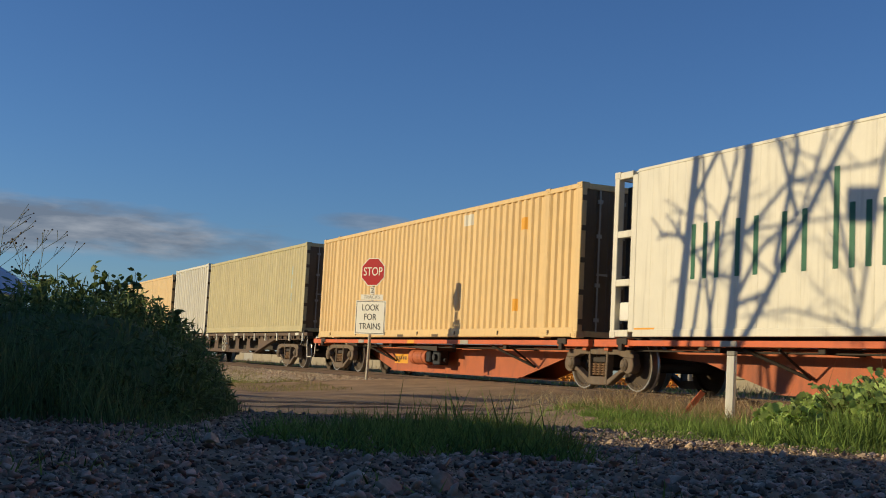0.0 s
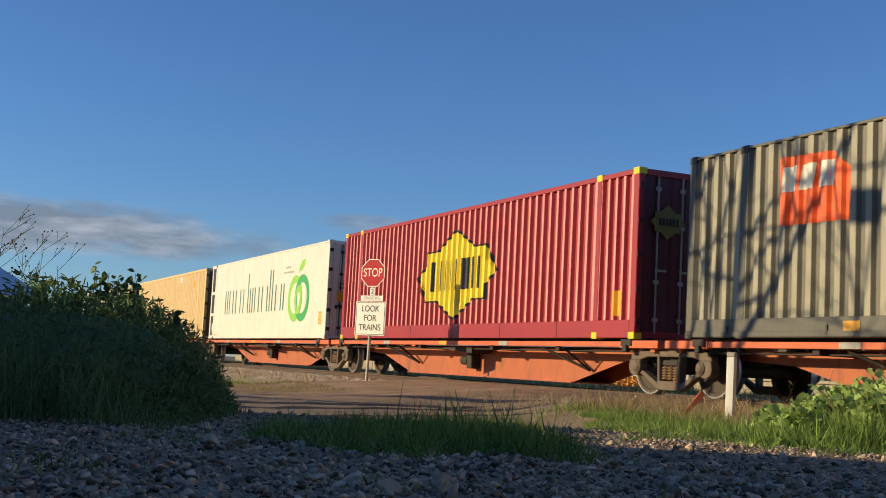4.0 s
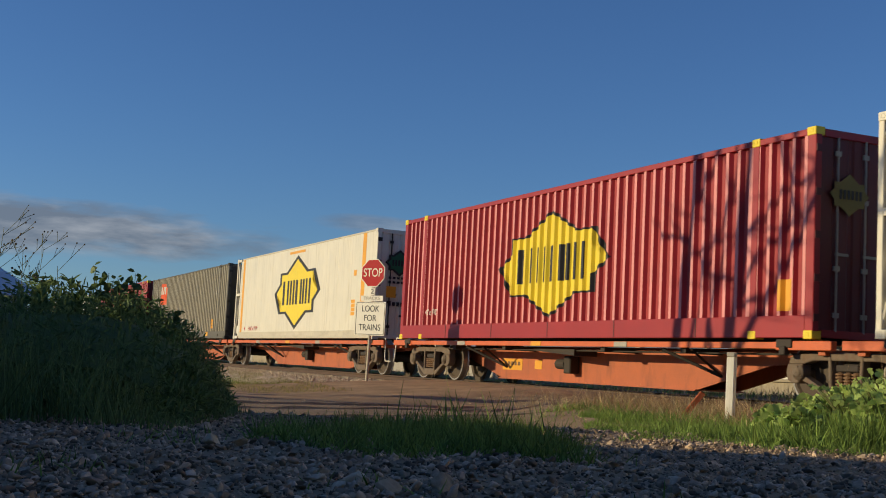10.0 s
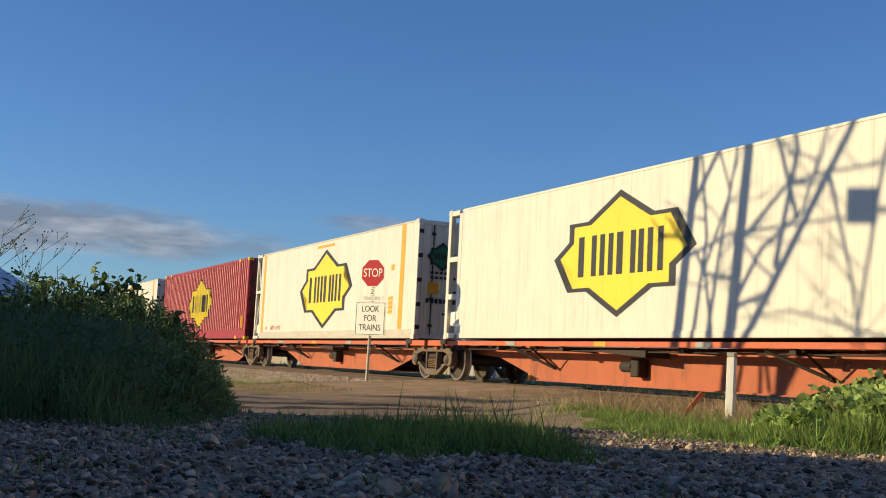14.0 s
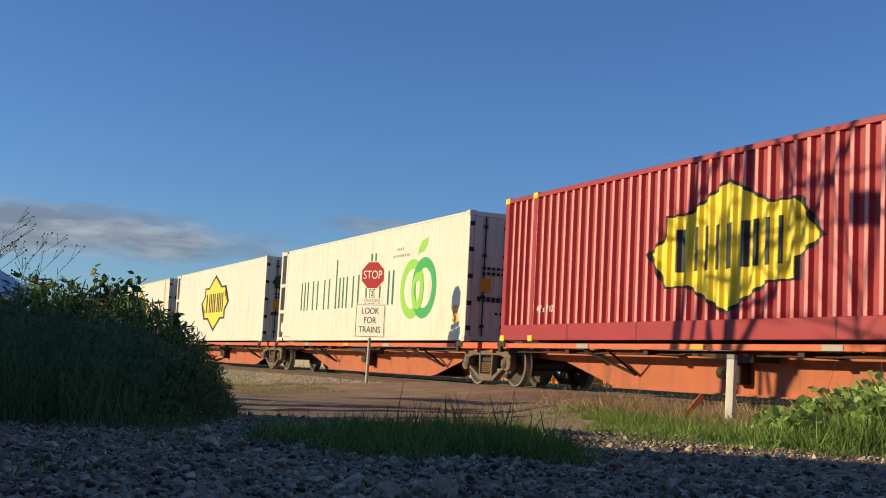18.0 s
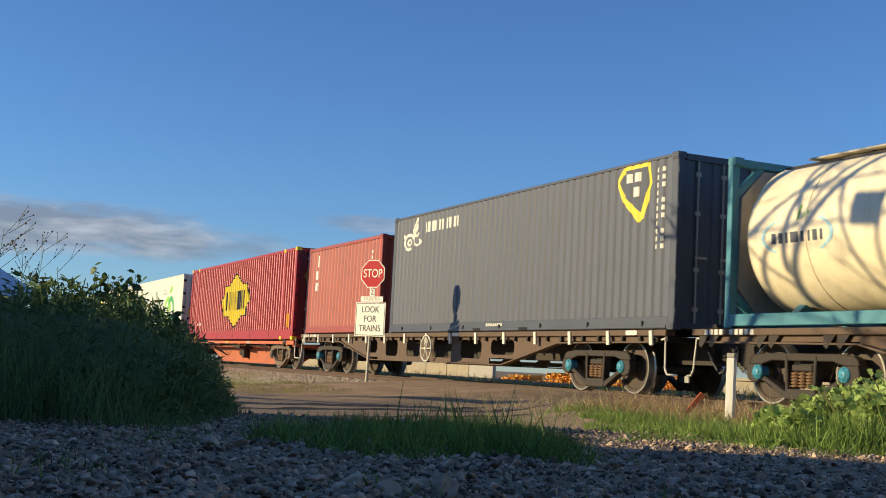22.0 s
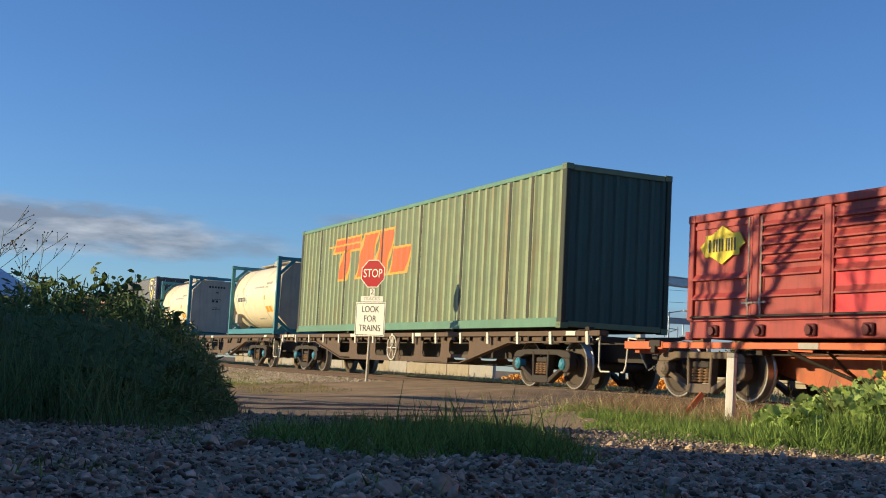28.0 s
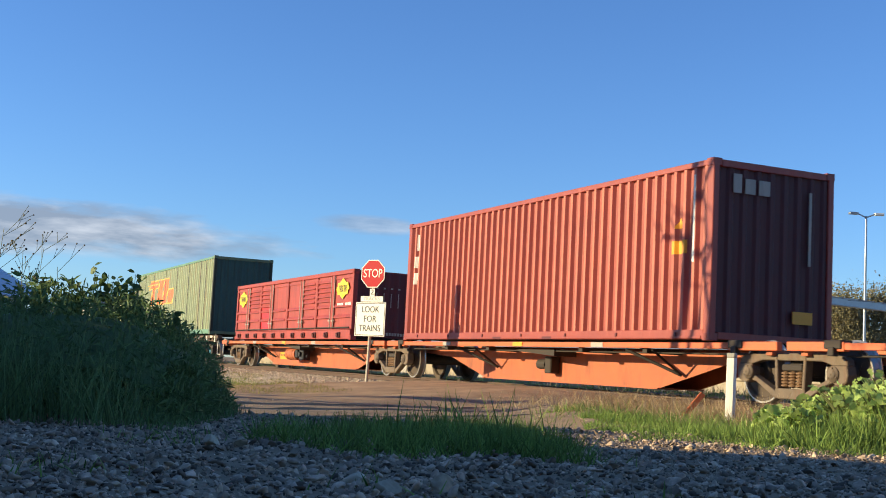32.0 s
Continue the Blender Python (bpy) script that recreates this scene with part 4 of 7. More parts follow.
# ---- the consist, from the leading end ----
brown_wagon(75.8, 55.4, blue=False)
brown_wagon(55.0, 34.7, blue=False)
SET_ONE = (34.3, 18.5, 3.1, -13.3, -29.4, -45.35)
SET_TWO = (-45.85, -61.5, -77.3, -93.4, -109.4, -125.4)
SET_THREE = (-187.0, -203.9, -218.9, -234.6)
for k, cuts in enumerate((SET_ONE, SET_TWO)):
    for i in range(5):
        orange_wagon(cuts[i], cuts[i + 1], "own" if i == 0 else "rest", "own" if i == 4 else "share", gear="tank" if k == 0 and i == 0 else "plates" if i == 0 else "")
for i in range(3):
    orange_wagon(SET_THREE[i], SET_THREE[i + 1], "own" if i == 0 else "rest", "share", gear="tank" if i == 0 else "",
                 label="empty orange skeletal container wagon platform" if i == 2 else "orange skeletal container wagon with a deep centre sill")
brown_wagon(-125.7, -145.5)
brown_wagon(-145.7, -166.3, style="mixed")
brown_wagon(-166.5, -186.5)

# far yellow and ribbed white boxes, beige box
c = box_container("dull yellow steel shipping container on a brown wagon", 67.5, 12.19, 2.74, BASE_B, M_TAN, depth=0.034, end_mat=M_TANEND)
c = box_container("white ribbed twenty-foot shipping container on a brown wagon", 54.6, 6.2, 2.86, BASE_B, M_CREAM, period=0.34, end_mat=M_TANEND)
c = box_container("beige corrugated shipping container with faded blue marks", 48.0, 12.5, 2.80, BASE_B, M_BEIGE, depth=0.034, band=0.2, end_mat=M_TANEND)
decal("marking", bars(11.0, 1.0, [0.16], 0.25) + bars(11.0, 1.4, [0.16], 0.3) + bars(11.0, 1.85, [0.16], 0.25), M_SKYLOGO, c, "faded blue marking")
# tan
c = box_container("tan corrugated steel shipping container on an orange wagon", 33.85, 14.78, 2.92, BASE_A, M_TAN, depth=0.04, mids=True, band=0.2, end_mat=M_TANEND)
rail_fittings(c, M_TAN, M_TANEND, 0.2)
decal("patch", [[(12.35, 2.2), (12.62, 2.2), (12.62, 2.45), (12.35, 2.45)], [(12.1, 0.55), (12.35, 0.55), (12.35, 0.8), (12.1, 0.8)]], M_AMBER, c, "ochre repair patch")
decal("notice", [[(9.6, 2.5), (10.1, 2.5), (10.1, 2.75), (9.6, 2.75)]], M_CREAM, c, "pale notice")


def ladder_frame(c, mat):
    """Open machinery frame at the leading end of a refrigerated container, with three openings a side."""
    ob, half, H = c["ob"], c["half"], c["H"]
    for sgn in (1, -1):
        ya, yb = (HALF - 0.12, HALF - 0.005) if sgn > 0 else (-HALF + 0.005, -HALF + 0.12)
        bx = [(half - 0.14, half, ya, yb, 0.1, H - 0.1)]
        for z in (0.02, 0.9, 1.75, H - 0.14):
            bx.append((half - 0.56, half - 0.14, ya, yb, z, z + 0.12))
        part("end_frame", boxed(*bx, bevel=0.008), mat, ob)
    part("cooling_unit", boxed((half - 0.5, half - 0.08, -1.0, 1.0, 0.12, H - 0.25), bevel=0.02), M_DARK, ob, "dark refrigeration unit")
    part("top_cross_beam", boxed((half - 0.12, half - 0.005, -HALF + 0.12, HALF - 0.12, H - 0.14, H - 0.02)), mat, ob)
    part("control_box", boxed((half - 0.5, half - 0.2, 1.0, 1.16, 0.3, 0.62), bevel=0.02), M_WHITEP, ob)


def braced_frame(c, mat):
    """Open frame with diagonal tubes at the leading end."""
    ob, half, H = c["ob"], c["half"], c["H"]
    for sgn in (1, -1):
        ya, yb = (HALF - 0.1, HALF - 0.005) if sgn > 0 else (-HALF + 0.005, -HALF + 0.1)
        ym = (ya + yb) / 2
        part("end_frame", boxed((half - 0.1, half, ya, yb, 0.1, H - 0.1), (half - 0.56, half - 0.1, ya, yb, 0.02, 0.12), (half - 0.56, half - 0.1, ya, yb, H - 0.12, H - 0.02), (half - 0.56, half - 0.1, ya, yb, 1.58, 1.68), bevel=0.008), mat, ob)
        part("brace", rods(((half - 0.06, ym, 0.15), (half - 0.5, ym, 1.55), 0.028), ((half - 0.5, ym, 1.7), (half - 0.06, ym, H - 0.18), 0.028), seg=8), mat, ob)
    part("cooling_unit", boxed((half - 0.45, half - 0.1, -0.85, 1.0, 0.12, 1.35), bevel=0.03), M_DARK, ob, "dark refrigeration unit")
    part("control_box", boxed((half - 0.45, half - 0.2, 0.9, 1.14, 0.85, 1.12), bevel=0.02), M_WHITEP, ob)
    part("control_box", boxed((half - 0.4, half - 0.15, 0.95, 1.15, 0.2, 0.5), bevel=0.02), M_WHITEP, ob)
    part("top_cross_beam", boxed((half - 0.1, half - 0.005, -HALF + 0.1, HALF - 0.1, H - 0.12, H - 0.02)), mat, ob)


def vents(c, a, z0, z1, w=0.3, n=4):
    h = (z1 - z0) / n
    decal("caution_label", [[(a, z0 + i * h), (a + w, z0 + i * h), (a + w, z0 + (i + 0.86) * h), (a, z0 + (i + 0.86) * h)] for i in range(n)], M_AMBER, c, "amber caution label")


def rear_print(c):
    """Dark printed bars and an amber panel on the doors."""
    x = -c["half"] - 0.002
    for z, y0, n, h in ((1.62, 0.85, 5, 0.06), (1.5, 0.85, 6, 0.06), (0.9, 0.95, 12, 0.11), (0.62, 0.5, 5, 0.05)):
        part("door_print", boxed(*[(x - 0.004, x, y0 - k * 0.12 - 0.08, y0 - k * 0.12, z, z + h) for k in range(n)]), M_BLACK, c["ob"], "row of dark print bars")["kind"] = "stuff"
    part("door_label", boxed((x - 0.004, x, 0.62, 0.9, 1.12, 1.42)), M_AMBER, c["ob"], "amber label")


def grocery_reefer(s_left):
    c = box_container("cream refrigerated container with green apple mark and lettering bars", s_left, 14.25, 2.93, BASE_A, M_CREAM, smooth_seam=0.46, band=0.14, front=0.56, end_mat=M_CREAM, rail=0.07)
    ladder_frame(c, M_CREAM)
    # plain upright bars where the lettering stands: tall ones and pairs
    base, xh, polys, a = 0.93, 0.88, [], 2.3
    for tall, n, gap in ((0, 3, 0.3), (0, 2, 0.42), (0, 2, 0.42), (1, 1, 0.1), (0, 3, 0.3), (0, 2, 0.42), (0, 1, 0.1), (1, 1, 0.1), (1, 2, 0.4), (0, 2, 0.3)):
        for q in range(n):
            polys += bars(a, base, [0.11], 1.4 if tall and q == 0 else xh)
            a += gap
        a += 0.2
    for p in polys:
        decal("lettering_bar", [p], M_GREENLOGO, c, "thin dark green bar in place of lettering")
    decal("logo_ring", ring_poly(11.12, 1.28, 0.74, 0.74, 0.66, 26), M_LIME, c, "lime green ring of the apple mark")
    decal("logo_ring", ring_poly(11.84, 1.28, 0.74, 0.74, 0.66, 26), M_MIDGREEN, c, "green ring of the apple mark", 0.006)
    decal("logo_ring", ring_poly(11.48, 1.22, 0.36, 0.46, 0.55, 20), M_LIME, c, "lime green inner ring", 0.009)
    decal("logo_leaf", [[(11.38, 2.06), (11.45, 2.28), (11.65, 2.44), (12.0, 2.5), (11.95, 2.3), (11.75, 2.16), (11.5, 2.14)]], M_LIME, c, "lime green leaf of the apple mark")
    rear_print(c)
    vents(c, 13.55, 0.43, 0.83)
    decal("small_print", bars(10.0, 2.28, [0.1, 0.12, 0.08, 0.1], 0.07, 0.03) + bars(9.8, 2.12, [0.2, 0.15, 0.3, 0.1, 0.2], 0.06, 0.03), M_TANKEND, c, "small grey print")
    decal("edge_mark", [[(0.75, 0.04), (1.35, 0.04), (1.35, 0.17), (0.75, 0.17)], [(13.4, 0.04), (14.0, 0.04), (14.0, 0.12), (13.4, 0.12)]], M_AMBER, c, "amber edge mark")
    return c


def star_reefer(s_left, stripe=True):
    c = box_container("cream refrigerated container with yellow star logo" + (" and orange stripes" if stripe else ""), s_left, 14.3, 2.95, BASE_A, M_CREAM, smooth_seam=0.95 if stripe else 0.46, band=0.24 if stripe else 0.14, front=0.56, end_mat=M_CREAM, rail=0.07, rail_mat=M_PALERAIL if stripe else None)
    (braced_frame if stripe else ladder_frame)(c, M_CREAM)
    star_logo(c, 7.4 if stripe else 7.2, 1.48 if stripe else 1.51, 2.38 if stripe else 2.26, 1.18 if stripe else 1.13)
    rear_star(c, 0.55, 2.05, 0.42, 0.36, M_BLACK, M_GREENLOGO)
    rear_print(c)
    if stripe:
        for a0, a1 in ((13.2, 13.47), (0.85, 1.1)):
            decal("stripe", [[(a0, 0.06), (a1, 0.06), (a1, 2.92), (a0, 2.92)]], M_AMBER, c, "orange vertical stripe")
        decal("top_bar", [[(6.5, 2.72), (8.1, 2.72), (8.1, 2.8), (6.5, 2.8)]], M_AMBER, c, "orange bar")
        vents(c, 12.5, 0.65, 1.1)
        vents(c, 12.6, 1.75, 1.93, 0.22, 1)
        ob = c["ob"]
        lettering("size_mark", "46'6\" x 9'10\"", 0.2, M_REDTEXT, ob, Matrix.Translation((c["half"] - 2.6, HALF - 0.008, 0.36)) @ pose(0, 0, 0, 90, 0, 180), "red size lettering", 1.15)
        decal("cross_mark", [[(1.45, 0.34), (1.58, 0.34), (1.58, 0.4), (1.45, 0.4)], [(1.49, 0.30), (1.54, 0.30), (1.54, 0.44), (1.49, 0.44)]], M_REDTEXT, c)
    return c


def red_box(s_left):
    c = box_container("red corrugated shipping container with yellow star logo", s_left, 14.75, 2.97, BASE_A, M_RED, mids=True, cast=M_YELLOW, band=0.33, crest=M_REDCREST, end_mat=M_REDEND)
    star_logo(c, 7.36, 1.46, 2.15, 1.06, outline="thin", letters=1.0)
    rear_star(c, 0.6, 2.05, 0.36, 0.3, M_DULLYELLOW)
    ob = c["ob"]
    me = lettering("size_mark", "48' x 9'10\"", 0.19, M_WHITEP, ob, Matrix.Translation((c["half"] - 1.85, HALF - 0.008, 0.62)) @ pose(0, 0, 0, 90, 0, 180), "white size lettering", 0.68)
    decal("caution_label", [[(13.95, 0.4), (14.3, 0.4), (14.3, 0.85), (13.95, 0.85)]], M_AMBER, c, "amber caution label")
    for a in (2.7, 5.0, 7.4, 9.75, 12.1):
        part("rail_joint", boxed((c["half"] - a - 0.03, c["half"] - a, HALF, HALF + 0.004, 0.03, 0.325)), M_REDEND, ob, "dark joint of the bottom rail")
    return c


grocery_reefer(17.95)
red_box(2.3)
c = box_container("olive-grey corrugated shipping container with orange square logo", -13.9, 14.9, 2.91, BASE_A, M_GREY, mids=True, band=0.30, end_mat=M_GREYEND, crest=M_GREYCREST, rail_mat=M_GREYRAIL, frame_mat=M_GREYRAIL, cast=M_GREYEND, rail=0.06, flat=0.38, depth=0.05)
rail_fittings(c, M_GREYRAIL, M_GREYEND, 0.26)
decal("logo_square", [[(2.15, 1.62), (3.5, 1.60), (3.55, 2.3), (3.2, 2.58), (2.1, 2.62)]], M_ORANGELOGO, c, "orange square logo")
decal("logo_block", bars(2.2, 2.1, [0.28, 0.28, 0.28], 0.36, 0.08, 0.04), M_CREAM, c, "pale blocks on the logo", 0.006)
plate_on_rail(c, 11.75, 0.42, 0.12, 0.28, M_AMBER, "amber plate on the bottom rail")
plate_on_rail(c, 3.5, 0.3, 0.1, 0.24, M_AMBER, "amber plate on the bottom rail")
vents(c, 12.55, 0.42, 0.8, 0.32, 3)
decal("marking", bars(12.98, 1.75, [0.14], 0.16) + [p for k in range(8) for p in bars(12.66, 1.0 + 0.2 * k, [0.035], 0.15)], M_CREAM, c, "pale code bars")
star_reefer(-30.07)
red_box(-46.25)
star_reefer(-62.16)
star_reefer(-78.2, stripe=False)
grocery_reefer(-94.3)
red_box(-110.27)

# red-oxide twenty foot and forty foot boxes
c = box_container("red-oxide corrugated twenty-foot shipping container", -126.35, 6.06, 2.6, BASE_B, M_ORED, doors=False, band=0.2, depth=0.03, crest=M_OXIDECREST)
decal("marking", [p for k in range(9) for p in bars(5.3, 1.0 + 0.14 * k, [0.06] if k % 3 else [0.06, 0.06], 0.09, 0.05)], M_WHITEP, c, "white code bars")
decal("lettering_bar", bars(0.76, 2.0, [0.1], 0.34) + bars(0.7, 1.62, [0.09, 0.09], 0.26, 0.04) + bars(0.68, 1.28, [0.1, 0.1], 0.25, 0.05, 0.03), M_WHITEP, c, "white blocks in place of lettering")
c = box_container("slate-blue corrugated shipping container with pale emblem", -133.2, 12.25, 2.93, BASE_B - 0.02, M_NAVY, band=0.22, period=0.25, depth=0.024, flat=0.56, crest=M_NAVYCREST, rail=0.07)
rail_fittings(c, M_NAVY, M_DARK, 0.2)
for k in range(9):
    plate_on_rail(c, 5.5 + 0.085 * k, 0.05, 0.12, 0.18, M_CREAM, "pale print bar on the bottom rail")
decal("emblem", ring_poly(1.0, 2.25, 0.34, 0.22, 0.66, 16, 0, 300) + ring_poly(1.02, 2.24, 0.15, 0.1, 0.5, 12) + ring_poly(1.42, 2.52, 0.24, 0.17, 0.6, 14, 60, 330) + ring_poly(1.5, 2.22, 0.22, 0.1, 0.55, 12, 180, 420) + [[(1.2, 2.34), (1.32, 2.3), (1.5, 2.6), (1.38, 2.68)], [(1.3, 2.66), (1.42, 2.64), (1.5, 2.82), (1.44, 2.84)], [(0.62, 2.36), (0.76, 2.34), (0.66, 2.5)]], M_CREAM, c, "pale curled emblem")
for p in bars(1.95, 2.42, [0.1, 0.1, -0.04, 0.1, 0.1, -0.04, 0.1, 0.1, -0.04, 0.1, 0.1, -0.04, 0.1, 0.1], 0.25, 0.055):
    decal("lettering_bar", [p], M_CREAM, c, "pale bar in place of lettering")
decal("shield", [[(10.4, 2.62), (10.62, 2.86), (11.42, 2.86), (11.5, 2.5), (11.28, 1.9), (11.1, 1.84), (10.6, 2.25)]], M_YELLOW, c, "yellow rim of the shield")
decal("shield_field", [[(10.5, 2.6), (10.68, 2.79), (11.34, 2.79), (11.4, 2.5), (11.18, 2.0), (10.68, 2.32)]], M_NAVY, c, "dark field of the shield", 0.006)
decal("shield_block", bars(10.72, 2.56, [0.16, 0.16], 0.16, 0.1) + bars(10.95, 2.3, [0.16], 0.17), M_CREAM, c, "pale blocks on the shield", 0.009)
decal("marking", [p for k in range(11) for p in bars(11.62, 1.35 + 0.13 * k, [0.07] if k % 4 == 3 else [0.07, 0.07], 0.08, 0.1)], M_CREAM, c, "pale code bars")
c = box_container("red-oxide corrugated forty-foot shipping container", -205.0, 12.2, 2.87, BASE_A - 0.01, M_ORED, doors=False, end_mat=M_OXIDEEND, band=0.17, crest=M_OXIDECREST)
decal("lettering_bar", bars(0.47, 2.18, [0.1], 0.4) + bars(0.42, 1.76, [0.09, 0.09], 0.28, 0.04) + bars(0.4, 1.36, [0.1, 0.1], 0.28, 0.05, 0.03), M_WHITEP, c, "white blocks in place of lettering")
decal("caution_label", [[(11.05, 1.40), (11.5, 1.40), (11.5, 1.62), (11.05, 1.62)], [(11.18, 1.82), (11.38, 1.82), (11.28, 2.0)]], M_AMBER, c, "yellow warning label")
decal("marking", bars(11.68, 1.25, [0.05], 1.4, 0.1), M_WHITEP, c, "white code bars")
rail_fittings(c, M_ORED, M_REDEND, 0.17)
for k, (yy, zz, ww, hh) in enumerate(((0.75, 2.35, 0.16, 0.3), (0.5, 2.35, 0.2, 0.24), (0.22, 2.35, 0.22, 0.24), (-0.72, 1.3, 0.05, 1.2))):
    part("end_mark", boxed((-c["half"] - 0.004, -c["half"] + 0.012, yy - ww / 2, yy + ww / 2, zz, zz + hh)), M_TANKEND, c["ob"], "pale block in place of lettering")
part("end_label", boxed((-c["half"] - 0.004, -c["half"] + 0.012, -0.8, -0.4, 0.35, 0.55)), M_AMBER, c["ob"], "amber label")


# ---- tank containers ----
def tank_container(s_left, label):
    L, H = 6.06, 2.6
    half = L / 2
    ob = new("tank_container")
    tagged(ob, label, "tank container", "tank containers on the train")
    r, cz = 1.17, 1.385
    bm = bmesh.new()
    prof = []
    for k in range(7):
        t = math.pi / 2 * k / 6
        prof.append((r * math.sin(t) if k else 0.001, -2.82 + 0.24 * (1 - math.cos(t))))
    full = prof + [(r, -1.4), (r, 0.0), (r, 1.4)] + [(a, -b) for a, b in prof[::-1]]
    lathe(bm, full, seg=56)
    for v in bm.verts:
        v.co = Vector((v.co.y, v.co.x, v.co.z + cz))
    bmesh.ops.recalc_face_normals(bm, faces=bm.faces[:])
    part("tank_shell", bm, M_TANK, ob, "cream insulated tank shell", smooth=True)
    for x in (-1.35, 1.35):
        bm = bmesh.new()
        lathe(bm, [(r + 0.002, x - 0.02), (r + 0.008, x - 0.02), (r + 0.008, x + 0.02), (r + 0.002, x + 0.02)], seg=56)
        for v in bm.verts:
            v.co = Vector((v.co.y, v.co.x, v.co.z + cz))
        part("seam_band", bm, M_TANK, ob)
    for e in (1, -1):
        x0, x1 = (half - 0.12, half) if e > 0 else (-half, -half + 0.12)
        xm = (x0 + x1) / 2
        fr = [(x0, x1, -HALF, -HALF + 0.13, 0.1, H - 0.1), (x0, x1, HALF - 0.13, HALF, 0.1, H - 0.1), (x0, x1, -HALF + 0.13, HALF - 0.13, H - 0.13, H - 0.01), (x0, x1, -HALF + 0.13, HALF - 0.13, 0.02, 0.14)]
        part("end_frame", boxed(*fr, bevel=0.008), M_TEAL, ob, "teal steel end frame")
        for sy in (1, -1):
            for zt in (0, 1):
                y1, y2 = sy * (HALF - 0.13), sy * (HALF - 0.62)
                za, zb = (H - 0.13, H - 0.62) if zt else (0.14, 0.55)
                tri = [(y2, za), (y2 + sy * 0.14, za), (y1, zb + (0.14 if zt else -0.14)), (y1, zb)]
                part("gusset", shaped(tri, "x", xm - 0.04, xm + 0.04), M_TEAL, ob)
        oct_ = [(0.62, H - 0.16), (1.02, H - 0.6), (1.06, 0.62), (0.66, 0.2), (-0.66, 0.2), (-1.06, 0.62), (-1.02, H - 0.6), (-0.62, H - 0.16)]
        xa, xb = (half - 0.10, half - 0.07) if e > 0 else (-half + 0.07, -half + 0.10)
        part("end_plate", shaped(oct_, "x", xa, xb), M_TANKEND, ob, "pale grey end plate with stencilled print")
    bx = -half + 0.066
    pr = bmesh.new()
    for z, y0, y1, h in ((2.12, -0.38, 0.38, 0.085), (1.9, -0.1, 0.1, 0.05), (1.62, -0.22, 0.22, 0.025), (1.5, -0.1, 0.22, 0.09), (1.25, -0.12, 0.12, 0.025), (1.18, -0.2, 0.2, 0.025)):
        n = max(1, int((y1 - y0) / 0.11))
        for i in range(n):
            w = (y1 - y0) / n
            box(pr, bx, bx + 0.003, y0 + i * w, y0 + i * w + w * 0.66, z, z + h)
    part("stencil_bar", pr, M_BLACK, ob, "dark stencil bars")
    for sgn in (1, -1):
        y0, y1 = sorted((sgn * (HALF - 0.12), sgn * HALF))
        part("bottom_rail", boxed((-half + 0.12, half - 0.12, y0, y1, 0.02, 0.2), bevel=0.01), M_TEAL, ob)
    castings(ob, half, H, (half - 0.09, -half + 0.09), M_TEAL)
    part("walkway", boxed((-2.0, 2.3, -0.3, 0.3, cz + r + 0.02, cz + r + 0.05), (-0.35, 0.35, -0.35, 0.35, cz + r - 0.05, cz + r + 0.13), (-2.2, -1.6, -0.2, 0.25, cz + r - 0.03, cz + r + 0.11), bevel=0.008), M_TANKEND, ob)
    part("hand_line", rods(((-2.4, 0.62, cz + r - 0.14), (2.4, 0.62, cz + r - 0.14), 0.018), seg=6), M_BOGIEDARK, ob)
    # saddles under the shell
    for x in (-2.0, 2.0):
        part("saddle", shaped([(-0.9, 0.1), (0.9, 0.1), (0.62, 0.36), (0.4, 0.26), (-0.4, 0.26), (-0.62, 0.36)], "x", x - 0.08, x + 0.08), M_TEAL, ob)

    def skin(name, polys, mat, lbl, lift=0.004):
        bm2 = bmesh.new()
        for pts in polys:
            fc = bm2.faces.new([bm2.verts.new((half - a, 0, z)) for a, z in pts])
        bmesh.ops.triangulate(bm2, faces=bm2.faces[:])
        for z in np.arange(0.3, 2.4, 0.08):
            bmesh.ops.bisect_plane(bm2, geom=bm2.verts[:] + bm2.edges[:] + bm2.faces[:], plane_co=(0, 0, z), plane_no=(0, 0, 1))
        for v in bm2.verts:
            v.co.y = math.sqrt(max(0.01, r * r - (v.co.z - cz) ** 2)) + lift
        bm2.normal_update()
        for fc in bm2.faces:
            if fc.normal.y < 0:
                fc.normal_flip()
        part(name, bm2, mat, ob, lbl)

    skin("logo_swoosh", ring_poly(1.5, 1.3, 0.74, 0.3, 0.91, 12, -50, 50) + ring_poly(1.5, 1.3, 0.74, 0.3, 0.91, 12, 130, 230), M_SKYLOGO, "pale blue swoosh logo", 0.005)
    skin("lettering_bar", bars(0.98, 1.2, [0.09, 0.09, 0.05, 0.16, 0.09, 0.04, 0.09, 0.05], 0.15, 0.055), M_NAVY, "dark bars in place of lettering", 0.005)
    skin("logo_leaf", [[(1.5, 1.5), (1.53, 1.5), (1.57, 1.72), (1.53, 1.73)], [(1.6, 1.52), (1.74, 1.6), (1.68, 1.68)]], M_LIME, "green leaf of the logo", 0.005)
    skin("hazard_label", [[(4.45, 0.78), (4.74, 0.78), (4.74, 0.97), (4.45, 0.97)], [(4.82, 0.78), (5.11, 0.78), (5.11, 0.97), (4.82, 0.97)], [(4.42, 1.2), (4.53, 1.2), (4.53, 1.34), (4.42, 1.34)]], M_AMBER, "amber hazard label")
